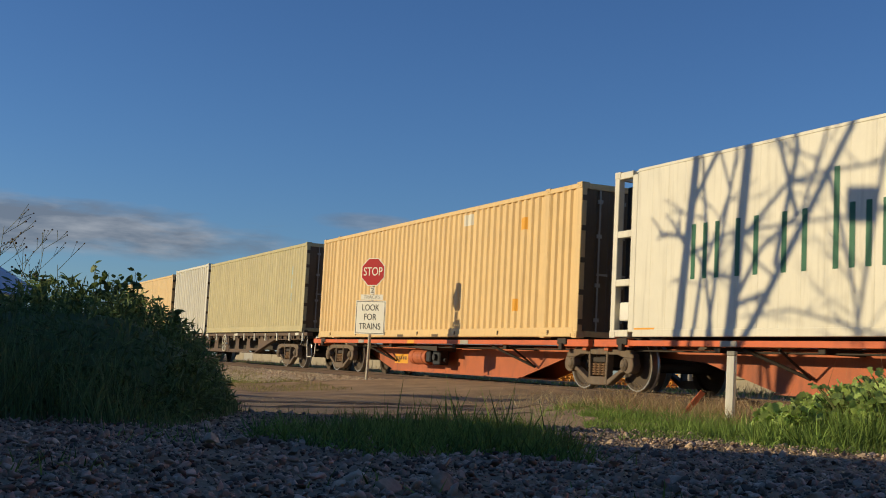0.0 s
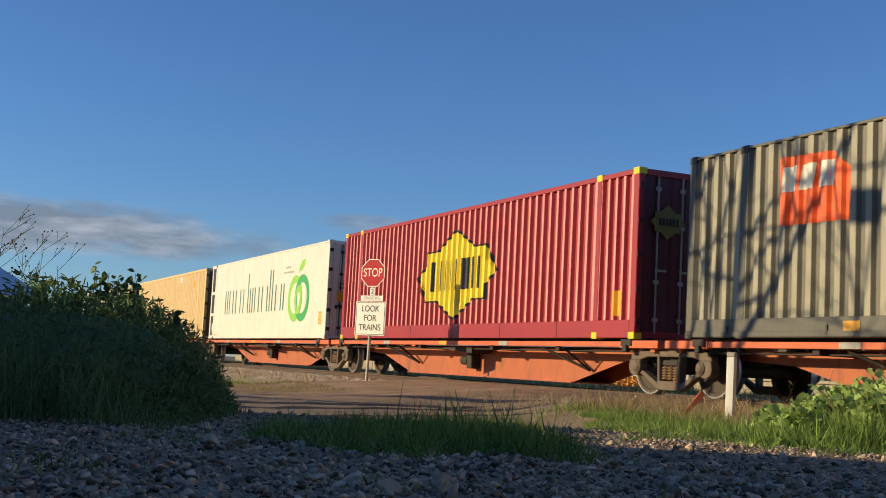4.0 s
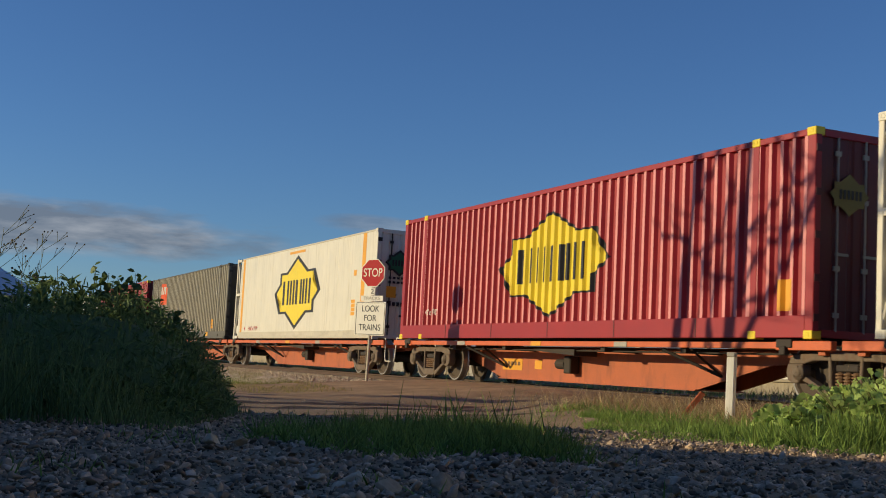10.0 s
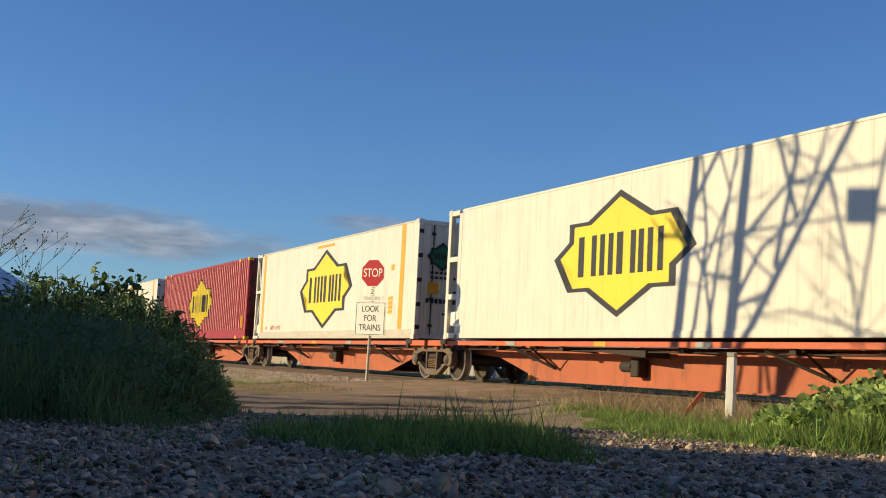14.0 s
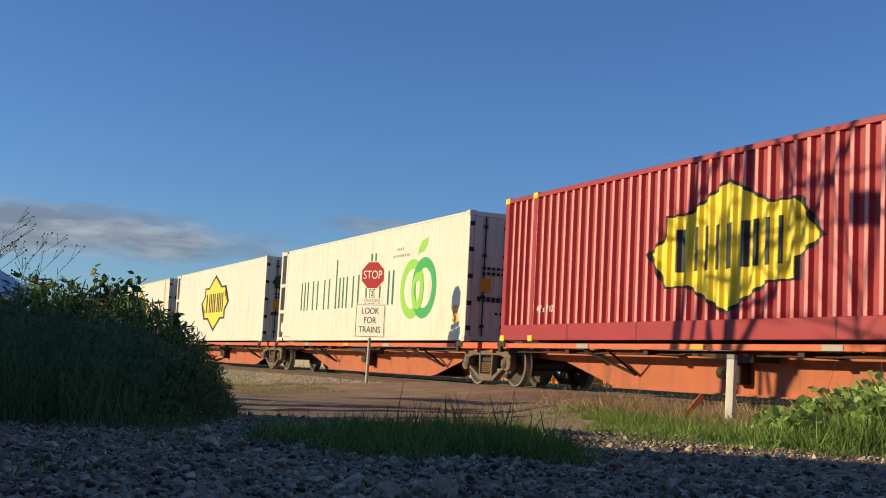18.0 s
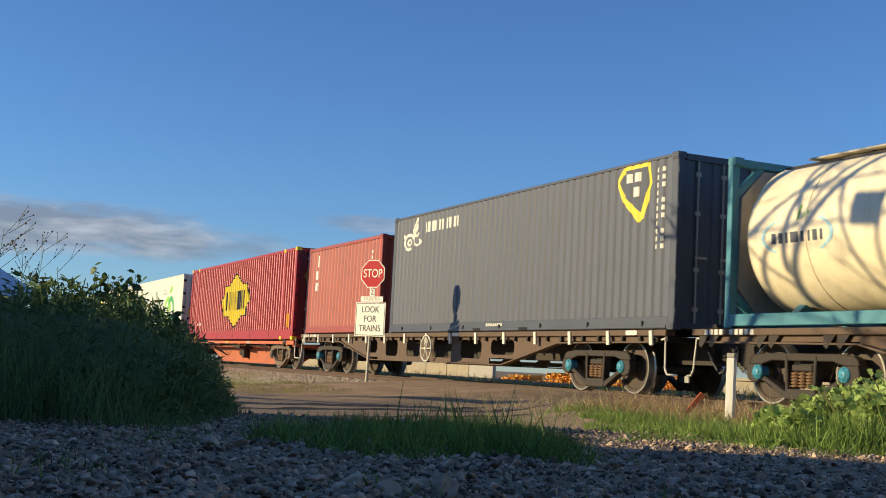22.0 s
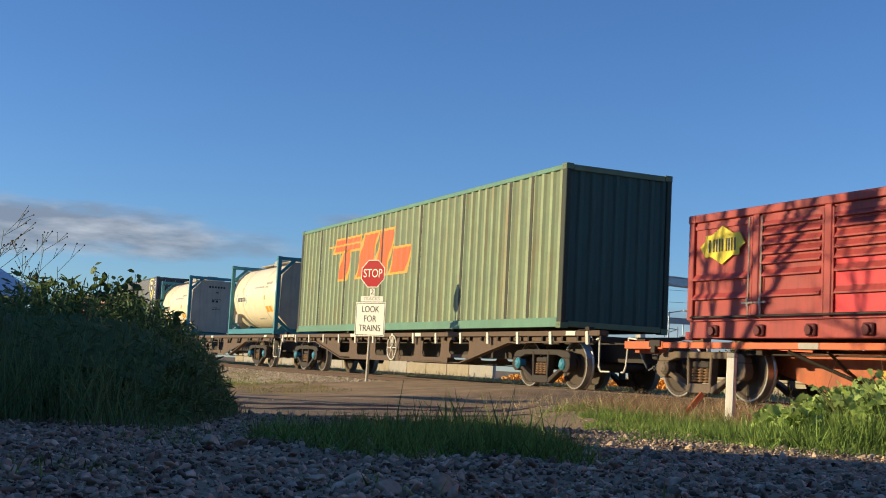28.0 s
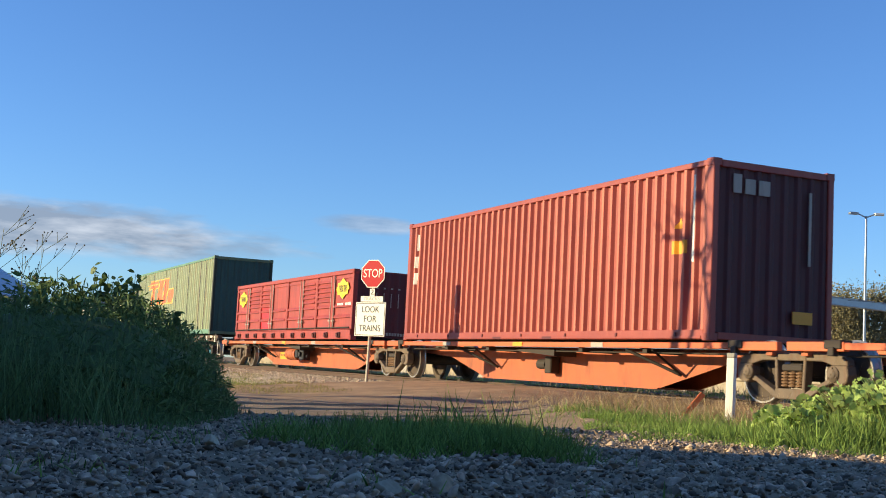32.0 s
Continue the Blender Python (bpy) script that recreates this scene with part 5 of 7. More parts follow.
    skin("small_print", bars(4.5, 1.72, [0.08] * 6, 0.08, 0.04) + bars(4.5, 1.6, [0.08] * 3, 0.06, 0.04) + bars(3.2, 1.62, [0.1] * 8, 0.05, 0.04) + bars(3.0, 0.55, [0.1] * 6, 0.04, 0.04), M_TANKEND, "faint grey print")
    on_train(ob, s_left - half, BASE_B)
    return ob


tank_container(-146.75, "cream tank container in a teal frame beside a slate-blue container")
tb = tank_container(-159.95, "cream tank container in a teal frame beside a green container")
part("side_box", boxed((1.85, 2.15, 1.0, 1.19, 0.42, 0.76), bevel=0.01), M_TANKEND, tb, "grey side box")

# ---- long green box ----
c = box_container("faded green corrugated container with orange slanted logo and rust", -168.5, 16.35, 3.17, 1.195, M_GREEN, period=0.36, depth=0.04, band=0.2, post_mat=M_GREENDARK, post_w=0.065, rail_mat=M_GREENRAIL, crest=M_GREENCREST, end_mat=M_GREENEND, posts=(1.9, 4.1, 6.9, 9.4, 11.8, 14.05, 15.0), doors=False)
# worn logo as a long slanted band over a row of slanted blocks
K = 0.45
for a0, a1, z0, z1 in ((2.7, 4.75, 2.3, 2.62), (3.5, 4.15, 1.5, 2.24), (5.0, 6.0, 1.5, 2.62), (6.3, 7.15, 1.5, 2.62), (7.45, 8.5, 1.5, 2.1)):
    decal("logo_edge", [[(a0 - 0.09 + K * (z0 - 1.5), z0 - 0.06), (a1 + 0.09 + K * (z0 - 1.5), z0 - 0.06), (a1 + 0.09 + K * (z1 - 1.5), z1 + 0.06), (a0 - 0.09 + K * (z1 - 1.5), z1 + 0.06)]], M_AMBER, c, "worn amber edge of the logo block")
    decal("logo_block", [[(a0 + K * (z0 - 1.5), z0), (a1 + K * (z0 - 1.5), z0), (a1 + K * (z1 - 1.5), z1), (a0 + K * (z1 - 1.5), z1)]], M_ORANGELOGO, c, "slanted orange block of a worn logo", 0.006)
decal("logo_line", [[(2.6, 2.44), (5.2, 2.44), (5.25, 2.49), (2.65, 2.49)]], M_AMBER, c, "amber line through the logo", 0.009)

# ---- low louvred box ----
def low_container(s_left):
    L, H = 12.4, 1.97
    half = L / 2
    ob = new("half_height_container")
    tagged(ob, "weathered red half-height container with louvred side doors", "shipping container", "containers on the train")
    y = HALF
    xs = [0.0, 1.65, 3.15, 4.52, 6.25, 7.8, 9.2, 10.7, 12.4]
    for sgn in (1, -1):
        y0, y1 = sorted((sgn * (y - 0.14), sgn * (y - 0.004)))
        part("bottom_rail", boxed((-half + 0.1, half - 0.1, y0, y1, 0.02, 0.30), bevel=0.01), M_LOWRED, ob)
        part("top_rail", boxed((-half + 0.1, half - 0.1, y0, y1, H - 0.12, H), bevel=0.01), M_LOWRED, ob)
        for a in xs:
            x = min(half - 0.08, max(-half + 0.08, half - a))
            part("post", boxed((x - 0.07, x + 0.07, y0, y1, 0.30, H - 0.12), bevel=0.01), M_LOWRED, ob)
        for i, (a, b) in enumerate(zip(xs, xs[1:])):
            xa, xb = half - b + 0.08, half - a - 0.08
            ya, yb = sorted((sgn * (y - 0.09), sgn * (y - 0.05)))
            d = part("door_panel", boxed((xa, xb, ya, yb, 0.31, H - 0.13)), M_LOWRED, ob)
            rim = []
            yr = sorted((sgn * (y - 0.05), sgn * (y - 0.025)))
            yw, yo = sgn * (y - 0.05), sgn * (y + 0.005)

            def ridge(z, name):
                part(name, shaped([(yw, z + 0.1), (yo, z + 0.025), (yo, z), (yw, z)], "x", xa + 0.06, xb - 0.06), M_LOWRED, d)

            for z in (0.62, 0.92):
                ridge(z, "rib")
            if i in (1, 2, 5, 6):
                for k in range(5):
                    ridge(1.1 + k * 0.14, "louvre")
            for xe in (xa, xb - 0.035):
                part("rim", boxed((xe, xe + 0.035, *sorted((yw, sgn * (y - 0.012))), 0.33, H - 0.16)), M_LOWRED, d)
            part("rim", boxed((xa + 0.035, xb - 0.035, yr[0], yr[1], H - 0.24, H - 0.18)), M_LOWRED, d)
            if sgn > 0:
                xr_ = xb - 0.06 if i % 2 else xa + 0.06
                part("lock_rod", rods(((xr_, y - 0.002, 0.32), (xr_, y - 0.002, H - 0.15), 0.013), seg=6), M_TANKEND, d, "pale steel locking rod")
                part("latch", boxed((xr_ - 0.13, xr_ + 0.13, y, y + 0.018, 0.53, 0.556), (xr_ - 0.02, xr_ + 0.02, y, y + 0.022, 0.5, 0.61)), M_TANKEND, d, "pale door latch")
        for k in range(11):
            x = half - 0.75 - k * 1.07
            bm = boxed((x - 0.1, x + 0.1, min(sgn * y, sgn * (y + 0.05)), max(sgn * y, sgn * (y + 0.05)), 0.05, 0.22), bevel=0.02)
            rod(bm, (x, sgn * y, 0.14), (x, sgn * (y + 0.09), 0.13), 0.065, 10)
            part("stake_pocket", bm, M_LOWEND, ob, "dark stake pocket with a round boss")
        part("door_bar", rods(((-half + 0.15, sgn * (y + 0.02), 0.345), (half - 0.15, sgn * (y + 0.02), 0.345), 0.018), seg=6), M_BOGIEDARK, ob)
        part("rail_ledge", boxed((-half + 0.12, half - 0.12, min(sgn * y, sgn * (y + 0.03)), max(sgn * y, sgn * (y + 0.03)), 0.28, 0.305), bevel=0.004), M_LOWRED, ob)
    part("fresh_panel", boxed((half - 4.4, half - 3.28, y - 0.05, y - 0.045, 0.36, 0.61), (half - 4.4, half - 3.28, y - 0.05, y - 0.045, 0.73, 0.91), (half - 4.4, half - 3.28, y - 0.05, y - 0.045, 1.03, 1.09)), M_BRIGHTRED, ob, "bright red repainted panel")
    for e in (1, -1):
        part("end_wall", end_wall_bm(corrugation(-y + 0.14, y - 0.14, 0.3, 0.03), e * (half - 0.03), e, 0.1, H - 0.06), M_LOWEND, ob)
    part("roof", boxed((-half + 0.1, half - 0.1, -y + 0.14, y - 0.14, H - 0.06, H - 0.02)), M_LOWRED, ob)
    part("floor_frame", boxed((-half + 0.1, half - 0.1, -y + 0.14, y - 0.14, 0.03, 0.1)), M_DARK, ob)
    castings(ob, half, H, (half - 0.09, -half + 0.09), M_LOWRED)
    c = {"ob": ob, "prof": [(-half, 0.02), (half, 0.02)], "half": half, "y": y}
    star_logo(c, 0.85, 1.45, 0.55, 0.3, outline=False)
    star_logo(c, 11.5, 1.45, 0.55, 0.3, outline=False)
    decal("marking", bars(11.1, 0.95, [0.1] * 4, 0.09, 0.03) + bars(11.75, 0.95, [0.08] * 5, 0.09, 0.03), M_WHITEP, c, "white code bars")
    pr = bmesh.new()
    for k in range(4):
        box(pr, -half + 0.012, -half + 0.018, 0.5 - k * 0.22, 0.52 - k * 0.22, 0.95, 1.35)
        box(pr, -half + 0.012, -half + 0.018, 0.47 - k * 0.22, 0.53 - k * 0.22, 1.46, 1.5)
    for k in range(11):
        box(pr, -half + 0.012, -half + 0.018, -0.55, -0.5, 0.55 + k * 0.1, 0.62 + k * 0.1)
    for k in range(15):
        box(pr, -half + 0.012, -half + 0.018, 0.62 - k * 0.085, 0.68 - k * 0.085, 0.17, 0.25)
    part("marking", pr, M_TANKEND, ob, "pale code bars")
    on_train(ob, s_left - half, BASE_A)


low_container(-188.8)


# ---- signs and posts ----
M_SIGNRED = paint("sign_red", srgb(180, 22, 32), 0.6, var=0.08, bump=0.03, spec=0.2)
M_SIGNWHITE = paint("sign_white", srgb(226, 222, 206), 0.5, var=0.05, bump=0.03)
M_POST = paint("galvanised_post", srgb(196, 186, 162), 0.7, 0.0, streak=srgb(104, 74, 46), streak_amount=0.9, streak_scale=(14, 14, 9))
SIGN = Vector((-1.58, 26.9, -0.075))


def stop_sign():
    ob = new("stop_sign")
    tagged(ob, "red octagonal stop sign with white track boards on a leaning post", "road sign")
    R = 0.338
    octo = [(R * math.cos(radians(22.5 + 45 * k)), R * math.sin(radians(22.5 + 45 * k))) for k in range(8)]
    zc = 2.43
    part("post", rods(((0, 0.03, -0.3), (0.06, 0.03, 2.72), 0.032), seg=12), M_POST, ob, "weathered steel post")
    o = part("octagon", shaped([(0.055 + x, zc + z) for x, z in octo], "y", -0.02, -0.012), M_SIGNWHITE, ob, "white rim of the octagon")
    part("octagon_field", shaped([(0.055 + x * 0.94, zc + z * 0.94) for x, z in octo], "y", -0.0235, -0.0205), M_SIGNRED, o, "red field")
    face = pose(0, 0, 0, 90, 0, 0)
    lettering("stop_word", "STOP", 0.27, M_SIGNWHITE, o, Matrix.Translation((0.055, -0.026, zc)) @ face, "white lettering", 0.5)
    p = part("number_board", boxed((0.0, 0.13, -0.02, -0.012, 1.93, 2.09), bevel=0.003), M_SIGNWHITE, ob, "small white track number board")
    lettering("number", "2", 0.16, M_BLACK, p, Matrix.Translation((0.065, -0.024, 2.01)) @ face, "grey numeral", 0.08)
    p = part("tracks_board", boxed((-0.24, 0.36, -0.02, -0.012, 1.80, 1.92), bevel=0.003), M_SIGNWHITE, ob, "white tracks board")
    lettering("tracks_word", "TRACKS", 0.1, M_TANKEND, p, Matrix.Translation((0.06, -0.024, 1.86)) @ face, "faded lettering", 0.44)
    p = part("look_board", boxed((-0.36, 0.45, -0.022, -0.012, 1.025, 1.785), bevel=0.004), M_SIGNWHITE, ob, "white look for trains board")
    part("border", boxed((-0.34, 0.43, -0.0245, -0.0225, 1.753, 1.765), (-0.34, 0.43, -0.0245, -0.0225, 1.045, 1.057), (-0.34, -0.328, -0.0245, -0.0225, 1.057, 1.753), (0.418, 0.43, -0.0245, -0.0225, 1.057, 1.753)), M_BLACK, p)
    for word, z, w in (("LOOK", 1.62, 0.46), ("FOR", 1.41, 0.33), ("TRAINS", 1.2, 0.58)):
        lettering("word", word, 0.2, M_BLACK, p, Matrix.Translation((0.045, -0.026, z)) @ face, "black lettering", w)
    ob.matrix_world = pose(SIGN.x, SIGN.y, SIGN.z, 0, 0, -36) @ Matrix.Diagonal((1.07, 1, 1, 1))
    return ob


stop_sign()


def guide_post():
    ob = new("guide_post")
    tagged(ob, "white painted timber marker post in weeds", "post")
    part("shaft", boxed((-0.048, 0.048, -0.04, 0.04, -0.3, 0.735), bevel=0.008), M_WHITEP, ob)
    part("cap", boxed((-0.05, 0.05, -0.042, 0.042, 0.736, 0.79), bevel=0.008), M_TANKEND, ob, "bare grey timber top")
    ob.matrix_world = pose(3.365, 13.75, -0.12, 0, 0.6, -35)


guide_post()

# ---- leaves and blades ----
M_GRASS = paint("green_grass", srgb(122, 146, 72), 0.7, var=0.35, scale=2.5, island=0.5, spec=0.2, bump=0, through_light=0.28)
M_STRAW = paint("bleached_straw", srgb(206, 186, 142), 0.8, var=0.2, island=0.3, spec=0.1, bump=0, through_light=0.25)
M_DRYGRASS = paint("dry_grass", srgb(162, 137, 104), 0.8, var=0.2, island=0.35, spec=0.1, bump=0, through_light=0.25)
M_PALEGRASS = paint("pale_short_grass", srgb(150, 142, 88), 0.8, var=0.25, island=0.4, spec=0.1, bump=0, through_light=0.3)
M_LEAF = paint("weed_leaf", srgb(174, 196, 112), 0.55, var=0.3, scale=14, rand=0.4, bump=0.2, through_light=0.45)
M_BUSHLEAF = paint("bush_leaf", srgb(116, 138, 84), 0.6, var=0.25, island=0.4, bump=0, spec=0.3, through_light=0.35)
M_STEM = paint("plant_stem", srgb(108, 112, 62), 0.7)
M_BARK = paint("grey_bark", srgb(120, 104, 84), 0.9, var=0.2)
M_TREELEAF = paint("olive_tree_leaf", srgb(118, 110, 74), 0.7, var=0.3, island=0.4, bump=0)
rng = np.random.default_rng(7)


def basis(pos, yaw, tilt, roll, sx, sy, sz):
    """(n, 4, 4) transforms from arrays."""
    n = len(yaw)
    cy, sy_, ct, st, cr, sr = np.cos(yaw), np.sin(yaw), np.cos(tilt), np.sin(tilt), np.cos(roll), np.sin(roll)
    z = np.zeros(n)
    o = np.ones(n)
    rz = np.stack([np.stack([cy, -sy_, z], -1), np.stack([sy_, cy, z], -1), np.stack([z, z, o], -1)], 1)
    rx = np.stack([np.stack([o, z, z], -1), np.stack([z, ct, -st], -1), np.stack([z, st, ct], -1)], 1)
    ry = np.stack([np.stack([cr, z, sr], -1), np.stack([z, o, z], -1), np.stack([-sr, z, cr], -1)], 1)
    m = np.zeros((n, 4, 4))
    m[:, :3, :3] = rz @ rx @ ry * np.stack([sx, sy, sz], -1)[:, None, :]
    m[:, :3, 3] = pos
    m[:, 3, 3] = 1
    return m


BLADE_V = [(-0.5, 0, 0), (0.5, 0, 0), (0.38, 0.06, 0.45), (-0.38, 0.06, 0.45), (0.05, 0.28, 1.0), (-0.05, 0.28, 1.0)]
BLADE_F = [(0, 1, 2, 3), (3, 2, 4, 5)]
LEAF_V = [(0, 0, 0), (0.32, 0.25, 0.06), (0.42, 0.6, 0.05), (0, 1.0, -0.08), (-0.42, 0.6, 0.05), (-0.32, 0.25, 0.06), (0, 0.5, -0.03)]
LEAF_F = [(0, 1, 6), (1, 2, 6), (2, 3, 6), (3, 4, 6), (4, 5, 6), (5, 0, 6)]


def ground_h(xy):
    return np.array([ground_z(float(x), float(y)) for x, y in xy])


def grass_patch(name, label, xy, height, width, material, spread=0.35, lean=None):
    n = len(xy)
    h = height * rng.uniform(0.45, 1.25, n)
    pos = np.c_[xy, ground_h(xy) - 0.01]
    m = basis(pos, rng.uniform(0, 6.28, n), rng.normal(0, spread, n), rng.normal(0, spread, n), width * rng.uniform(0.6, 1.3, n), h, h)
    ob = scatter(name, BLADE_V, BLADE_F, m, material)
    return tagged(ob, label, "grass", kind="stuff")


def ico(level):
    bm = bmesh.new()
    bmesh.ops.create_icosphere(bm, subdivisions=level, radius=1.0)
    v = np.array([x.co[:] for x in bm.verts])
    f = np.array([[q.index for q in x.verts] for x in bm.faces])
    bm.free()
    return v, f


def stones(name, label, xy, size, material, level=2, sink=0.25, seed=1, lift=None):
    """Irregular stones: a few knobbly shapes, scattered and joined."""
    r2 = np.random.default_rng(seed)
    v, f = ico(level)
    allv, allf, off = [], [], 0
    zz = ground_h(xy) if lift is None else np.full(len(xy), lift)
    pick = r2.integers(0, 8, len(xy))
    for k in range(8):
        w = v.copy()
        for _ in range(15):
            d = r2.normal(size=3)
            d /= np.linalg.norm(d)
            cut = r2.uniform(0.3, 0.7)
            over = np.maximum(0, w @ d - cut)
            w -= over[:, None] * d
        w += r2.normal(0, 0.035, w.shape)
        i = np.where(pick == k)[0]
        n = len(i)
        if not n:
            continue
        s = size[i]
        sx, sy, sz = s * r2.uniform(0.8, 1.3, n), s * r2.uniform(0.7, 1.1, n), s * r2.uniform(0.45, 0.8, n)
        m = basis(np.c_[xy[i], zz[i] + sz * (0.6 - sink)], r2.uniform(0, 6.28, n), r2.normal(0, 0.3, n), r2.normal(0, 0.3, n), sx, sy, sz)
        bv = np.c_[w, np.ones(len(w))]
        vv = np.einsum("nij,kj->nki", m, bv)[..., :3].reshape(-1, 3)
        allv.append(vv)
        allf.append((f[None] + (np.arange(n) * len(w))[:, None, None]).reshape(-1, 3) + off)
        off += len(vv)
    ob = link_mesh(name, fast_mesh(name, np.concatenate(allv), np.concatenate(allf), smooth=False), material)
    return tagged(ob, label, "gravel", kind="stuff")


# near gravel
ny = 2.3 + 5.2 * rng.random(22000) ** 1.3
nxy = np.c_[(rng.random(22000) - 0.5) * 2 * (0.40 * ny + 0.25), ny]
size = np.clip(rng.lognormal(-4.62, 0.5, 22000), 0.005, 0.032)
stones("gravel", "loose grey and brown gravel stones", nxy, size, M_STONE, 2, sink=0.36)
n = 700
by = 2.5 + 3.2 * rng.random(n) ** 1.5
bxy = np.c_[(rng.random(n) - 0.55) * 2 * (0.38 * by + 0.1), by]
stones("cobble", "larger angular stones among the gravel", bxy, np.clip(rng.lognormal(-3.75, 0.25, n), 0.018, 0.044), M_STONE, 2, sink=0.28, seed=4)
stones("cobble", "pale broken rock lying on the gravel", np.array([[-0.78, 4.3], [-0.69, 4.36], [-0.1, 3.1], [0.02, 3.16], [-0.2, 3.3]]), np.array([0.08, 0.05, 0.055, 0.05, 0.045]), M_BALLAST, 3, sink=0.15, seed=14)
# the verge goes on round the eye, thinner
wx, wy = rng.uniform(-6, 6, 16000), rng.uniform(-4, 7.5, 16000)
stones("gravel", "scattered gravel stones on the verge", np.c_[wx, wy], np.clip(rng.lognormal(-4.6, 0.4, 16000), 0.004, 0.02), M_STONE, 1, sink=0.4, seed=3)
# road edge stones in the sun
ex = rng.uniform(0.5, 2.6, 600)
stones("gravel", "sunlit loose stones on the road's edge", np.c_[ex, rng.normal(6.2, 0.35, 600)], np.clip(rng.lognormal(-4.5, 0.4, 600), 0.005, 0.028), M_STONE, 1, sink=0.45, seed=5)
# scattered stones on the road
sxy = np.c_[rng.uniform(-3.8, 3.5, 9000), rng.uniform(8.5, 24, 9000)]
stones("gravel", "small loose stones on the packed road", sxy, np.clip(rng.lognormal(-4.8, 0.5, 9000), 0.004, 0.03), M_STONE, 1, sink=0.45, seed=6)


def along(s, perp):
    p = np.outer(s, np.array(U[:2])) + np.outer(FACE - perp, np.array(N[:2]))
    return p


def bed_z(s, p):
    q = on_track(s, -p, 0)
    return ground_z(q.x, q.y) + 0.012 + 0.01 * noise.noise((s * 2, p * 2, 0)) - 0.05 * ease((p - 4.2) / 0.5) - 0.08 * ease((25.6 - s) / 1.2)


bv, bf = strip(24.4, 75, -2.9, 4.7, bed_z, 110, 32)
tagged(sheet("ballast_bed", bv, bf, M_BALLAST, smooth=True), "pale crushed rock bed of the track", "ballast", kind="structure")
n = 26000
bs = rng.uniform(24.0, 52, n)
bp = rng.uniform(-2.9, 4.7, n)
keep = (bp < 4.1 + 0.3 * np.sin(bs * 1.3)) & (bs > 25.2 - 1.2 * rng.random(n))
stones("ballast", "pale crushed rock ballast beside the rails", along(bs[keep], bp[keep]), np.clip(rng.lognormal(-3.35, 0.3, keep.sum()), 0.015, 0.06), M_BALLAST, 1, seed=8)
n = 3500
bs, bp = rng.uniform(-6, 17.4, n), rng.uniform(-2.9, 0.9, n)
stones("ballast", "pale crushed rock ballast under the wagons", along(bs, bp), np.clip(rng.lognormal(-3.35, 0.3, n), 0.015, 0.06), M_BALLAST, 1, seed=9, lift=-0.095)

# ---- grass ----
n = 13000
gx_ = np.r_[rng.normal(0.22, 0.32, n - 3500), rng.uniform(-0.75, 0.85, 3500)]
gy_ = np.r_[rng.normal(5.3, 0.55, n - 3500), rng.normal(4.75, 0.38, 3500)]
ok = (gy_ > 4.15 + 0.25 * np.sin(gx_ * 7) + 0.45 * np.abs(gx_ - 0.15)) & (gy_ < 6.9) & (gx_ < 0.52 + 0.1 * np.sin(gy_ * 9))
grass_patch("grass", "green grass tuft growing through gravel in shade", np.c_[gx_, gy_][ok], 0.11, 0.006, M_GRASS, 0.55)
n = 90
gx_, gy_ = np.r_[rng.normal(0.12, 0.2, 50), rng.uniform(-0.2, 0.55, 40)], rng.normal(5.3, 0.4, n)
grass_patch("tall_grass", "tall dark grass blades standing over the tuft", np.c_[gx_, gy_], 0.25, 0.009, M_GRASS, 0.4)
n = 300
grass_patch("grass", "small green sprouts in gravel", np.c_[rng.choice([-0.95, -0.1, -0.18, 0.62, -1.05], n) + rng.normal(0, 0.1, n), rng.choice([4.6, 3.3, 3.1, 4.4, 4.9], n) + rng.normal(0, 0.08, n)], 0.07, 0.007, M_GRASS, 0.6)
# sunlit strip and dry grass by the line
n = 75000
gy_ = rng.uniform(5.7, 15.2, n)
gx_ = 0.3 + 0.10 * gy_ + 3.0 * rng.random(n) ** 1.2
ok = (gx_ > 0.34 + 0.10 * gy_ + 0.12 * np.sin(gy_ * 3)) & (gy_ > 6.3 + 0.18 * np.sin(gx_ * 6) - 0.6 * np.clip(gx_ - 1.5, 0, 1.1)) & (FACE - gx_ * N.x - gy_ * N.y > 1.9) & (np.sin(gx_ * 5.1 + 2 * np.sin(gy_ * 2.3)) + np.sin(gy_ * 4.3 + gx_ * 3) > -0.7 - rng.random(n))
tall = 0.045 + 0.05 * np.clip(np.sin(gx_ * 4.1 + 1.3 * np.sin(gy_ * 1.9)) + 0.6 * np.sin(gy_ * 5.3 + gx_ * 9), 0, 1)
grass_patch("grass", "sunlit green grass beside the marker post", np.c_[gx_, gy_][ok], tall[ok], 0.0065, M_GRASS, 0.75)
n = 26000
ds, dp = rng.uniform(5, 17.6, n), np.abs(rng.normal(1.6, 1.0, n)) + 0.1
ok = (ds < 17.2 - dp) & (np.sin(ds * 3.1 + dp * 2) + np.sin(dp * 4.7 - ds) > -0.8 - rng.random(n))
ds, dp = ds[ok], dp[ok]
grass_patch("dry_grass", "dry straw-coloured grass along the rails", along(ds, dp), 0.25, 0.0045, M_DRYGRASS, 0.95)
n = 2600
ds, dp = rng.uniform(6, 17.0, n), np.abs(rng.normal(1.5, 0.9, n)) + 0.3
grass_patch("dry_grass", "pale bleached stalks in the dry grass", along(ds, dp), 0.30, 0.005, M_STRAW, 0.8)
n = 420
ds, dp = 13.8 + rng.normal(0, 0.2, n), 3.1 + rng.normal(0, 0.2, n)
grass_patch("grass", "low dark green clump at the end of the dry grass", along(ds, dp), 0.13, 0.009, M_GRASS, 0.9)
n = 900
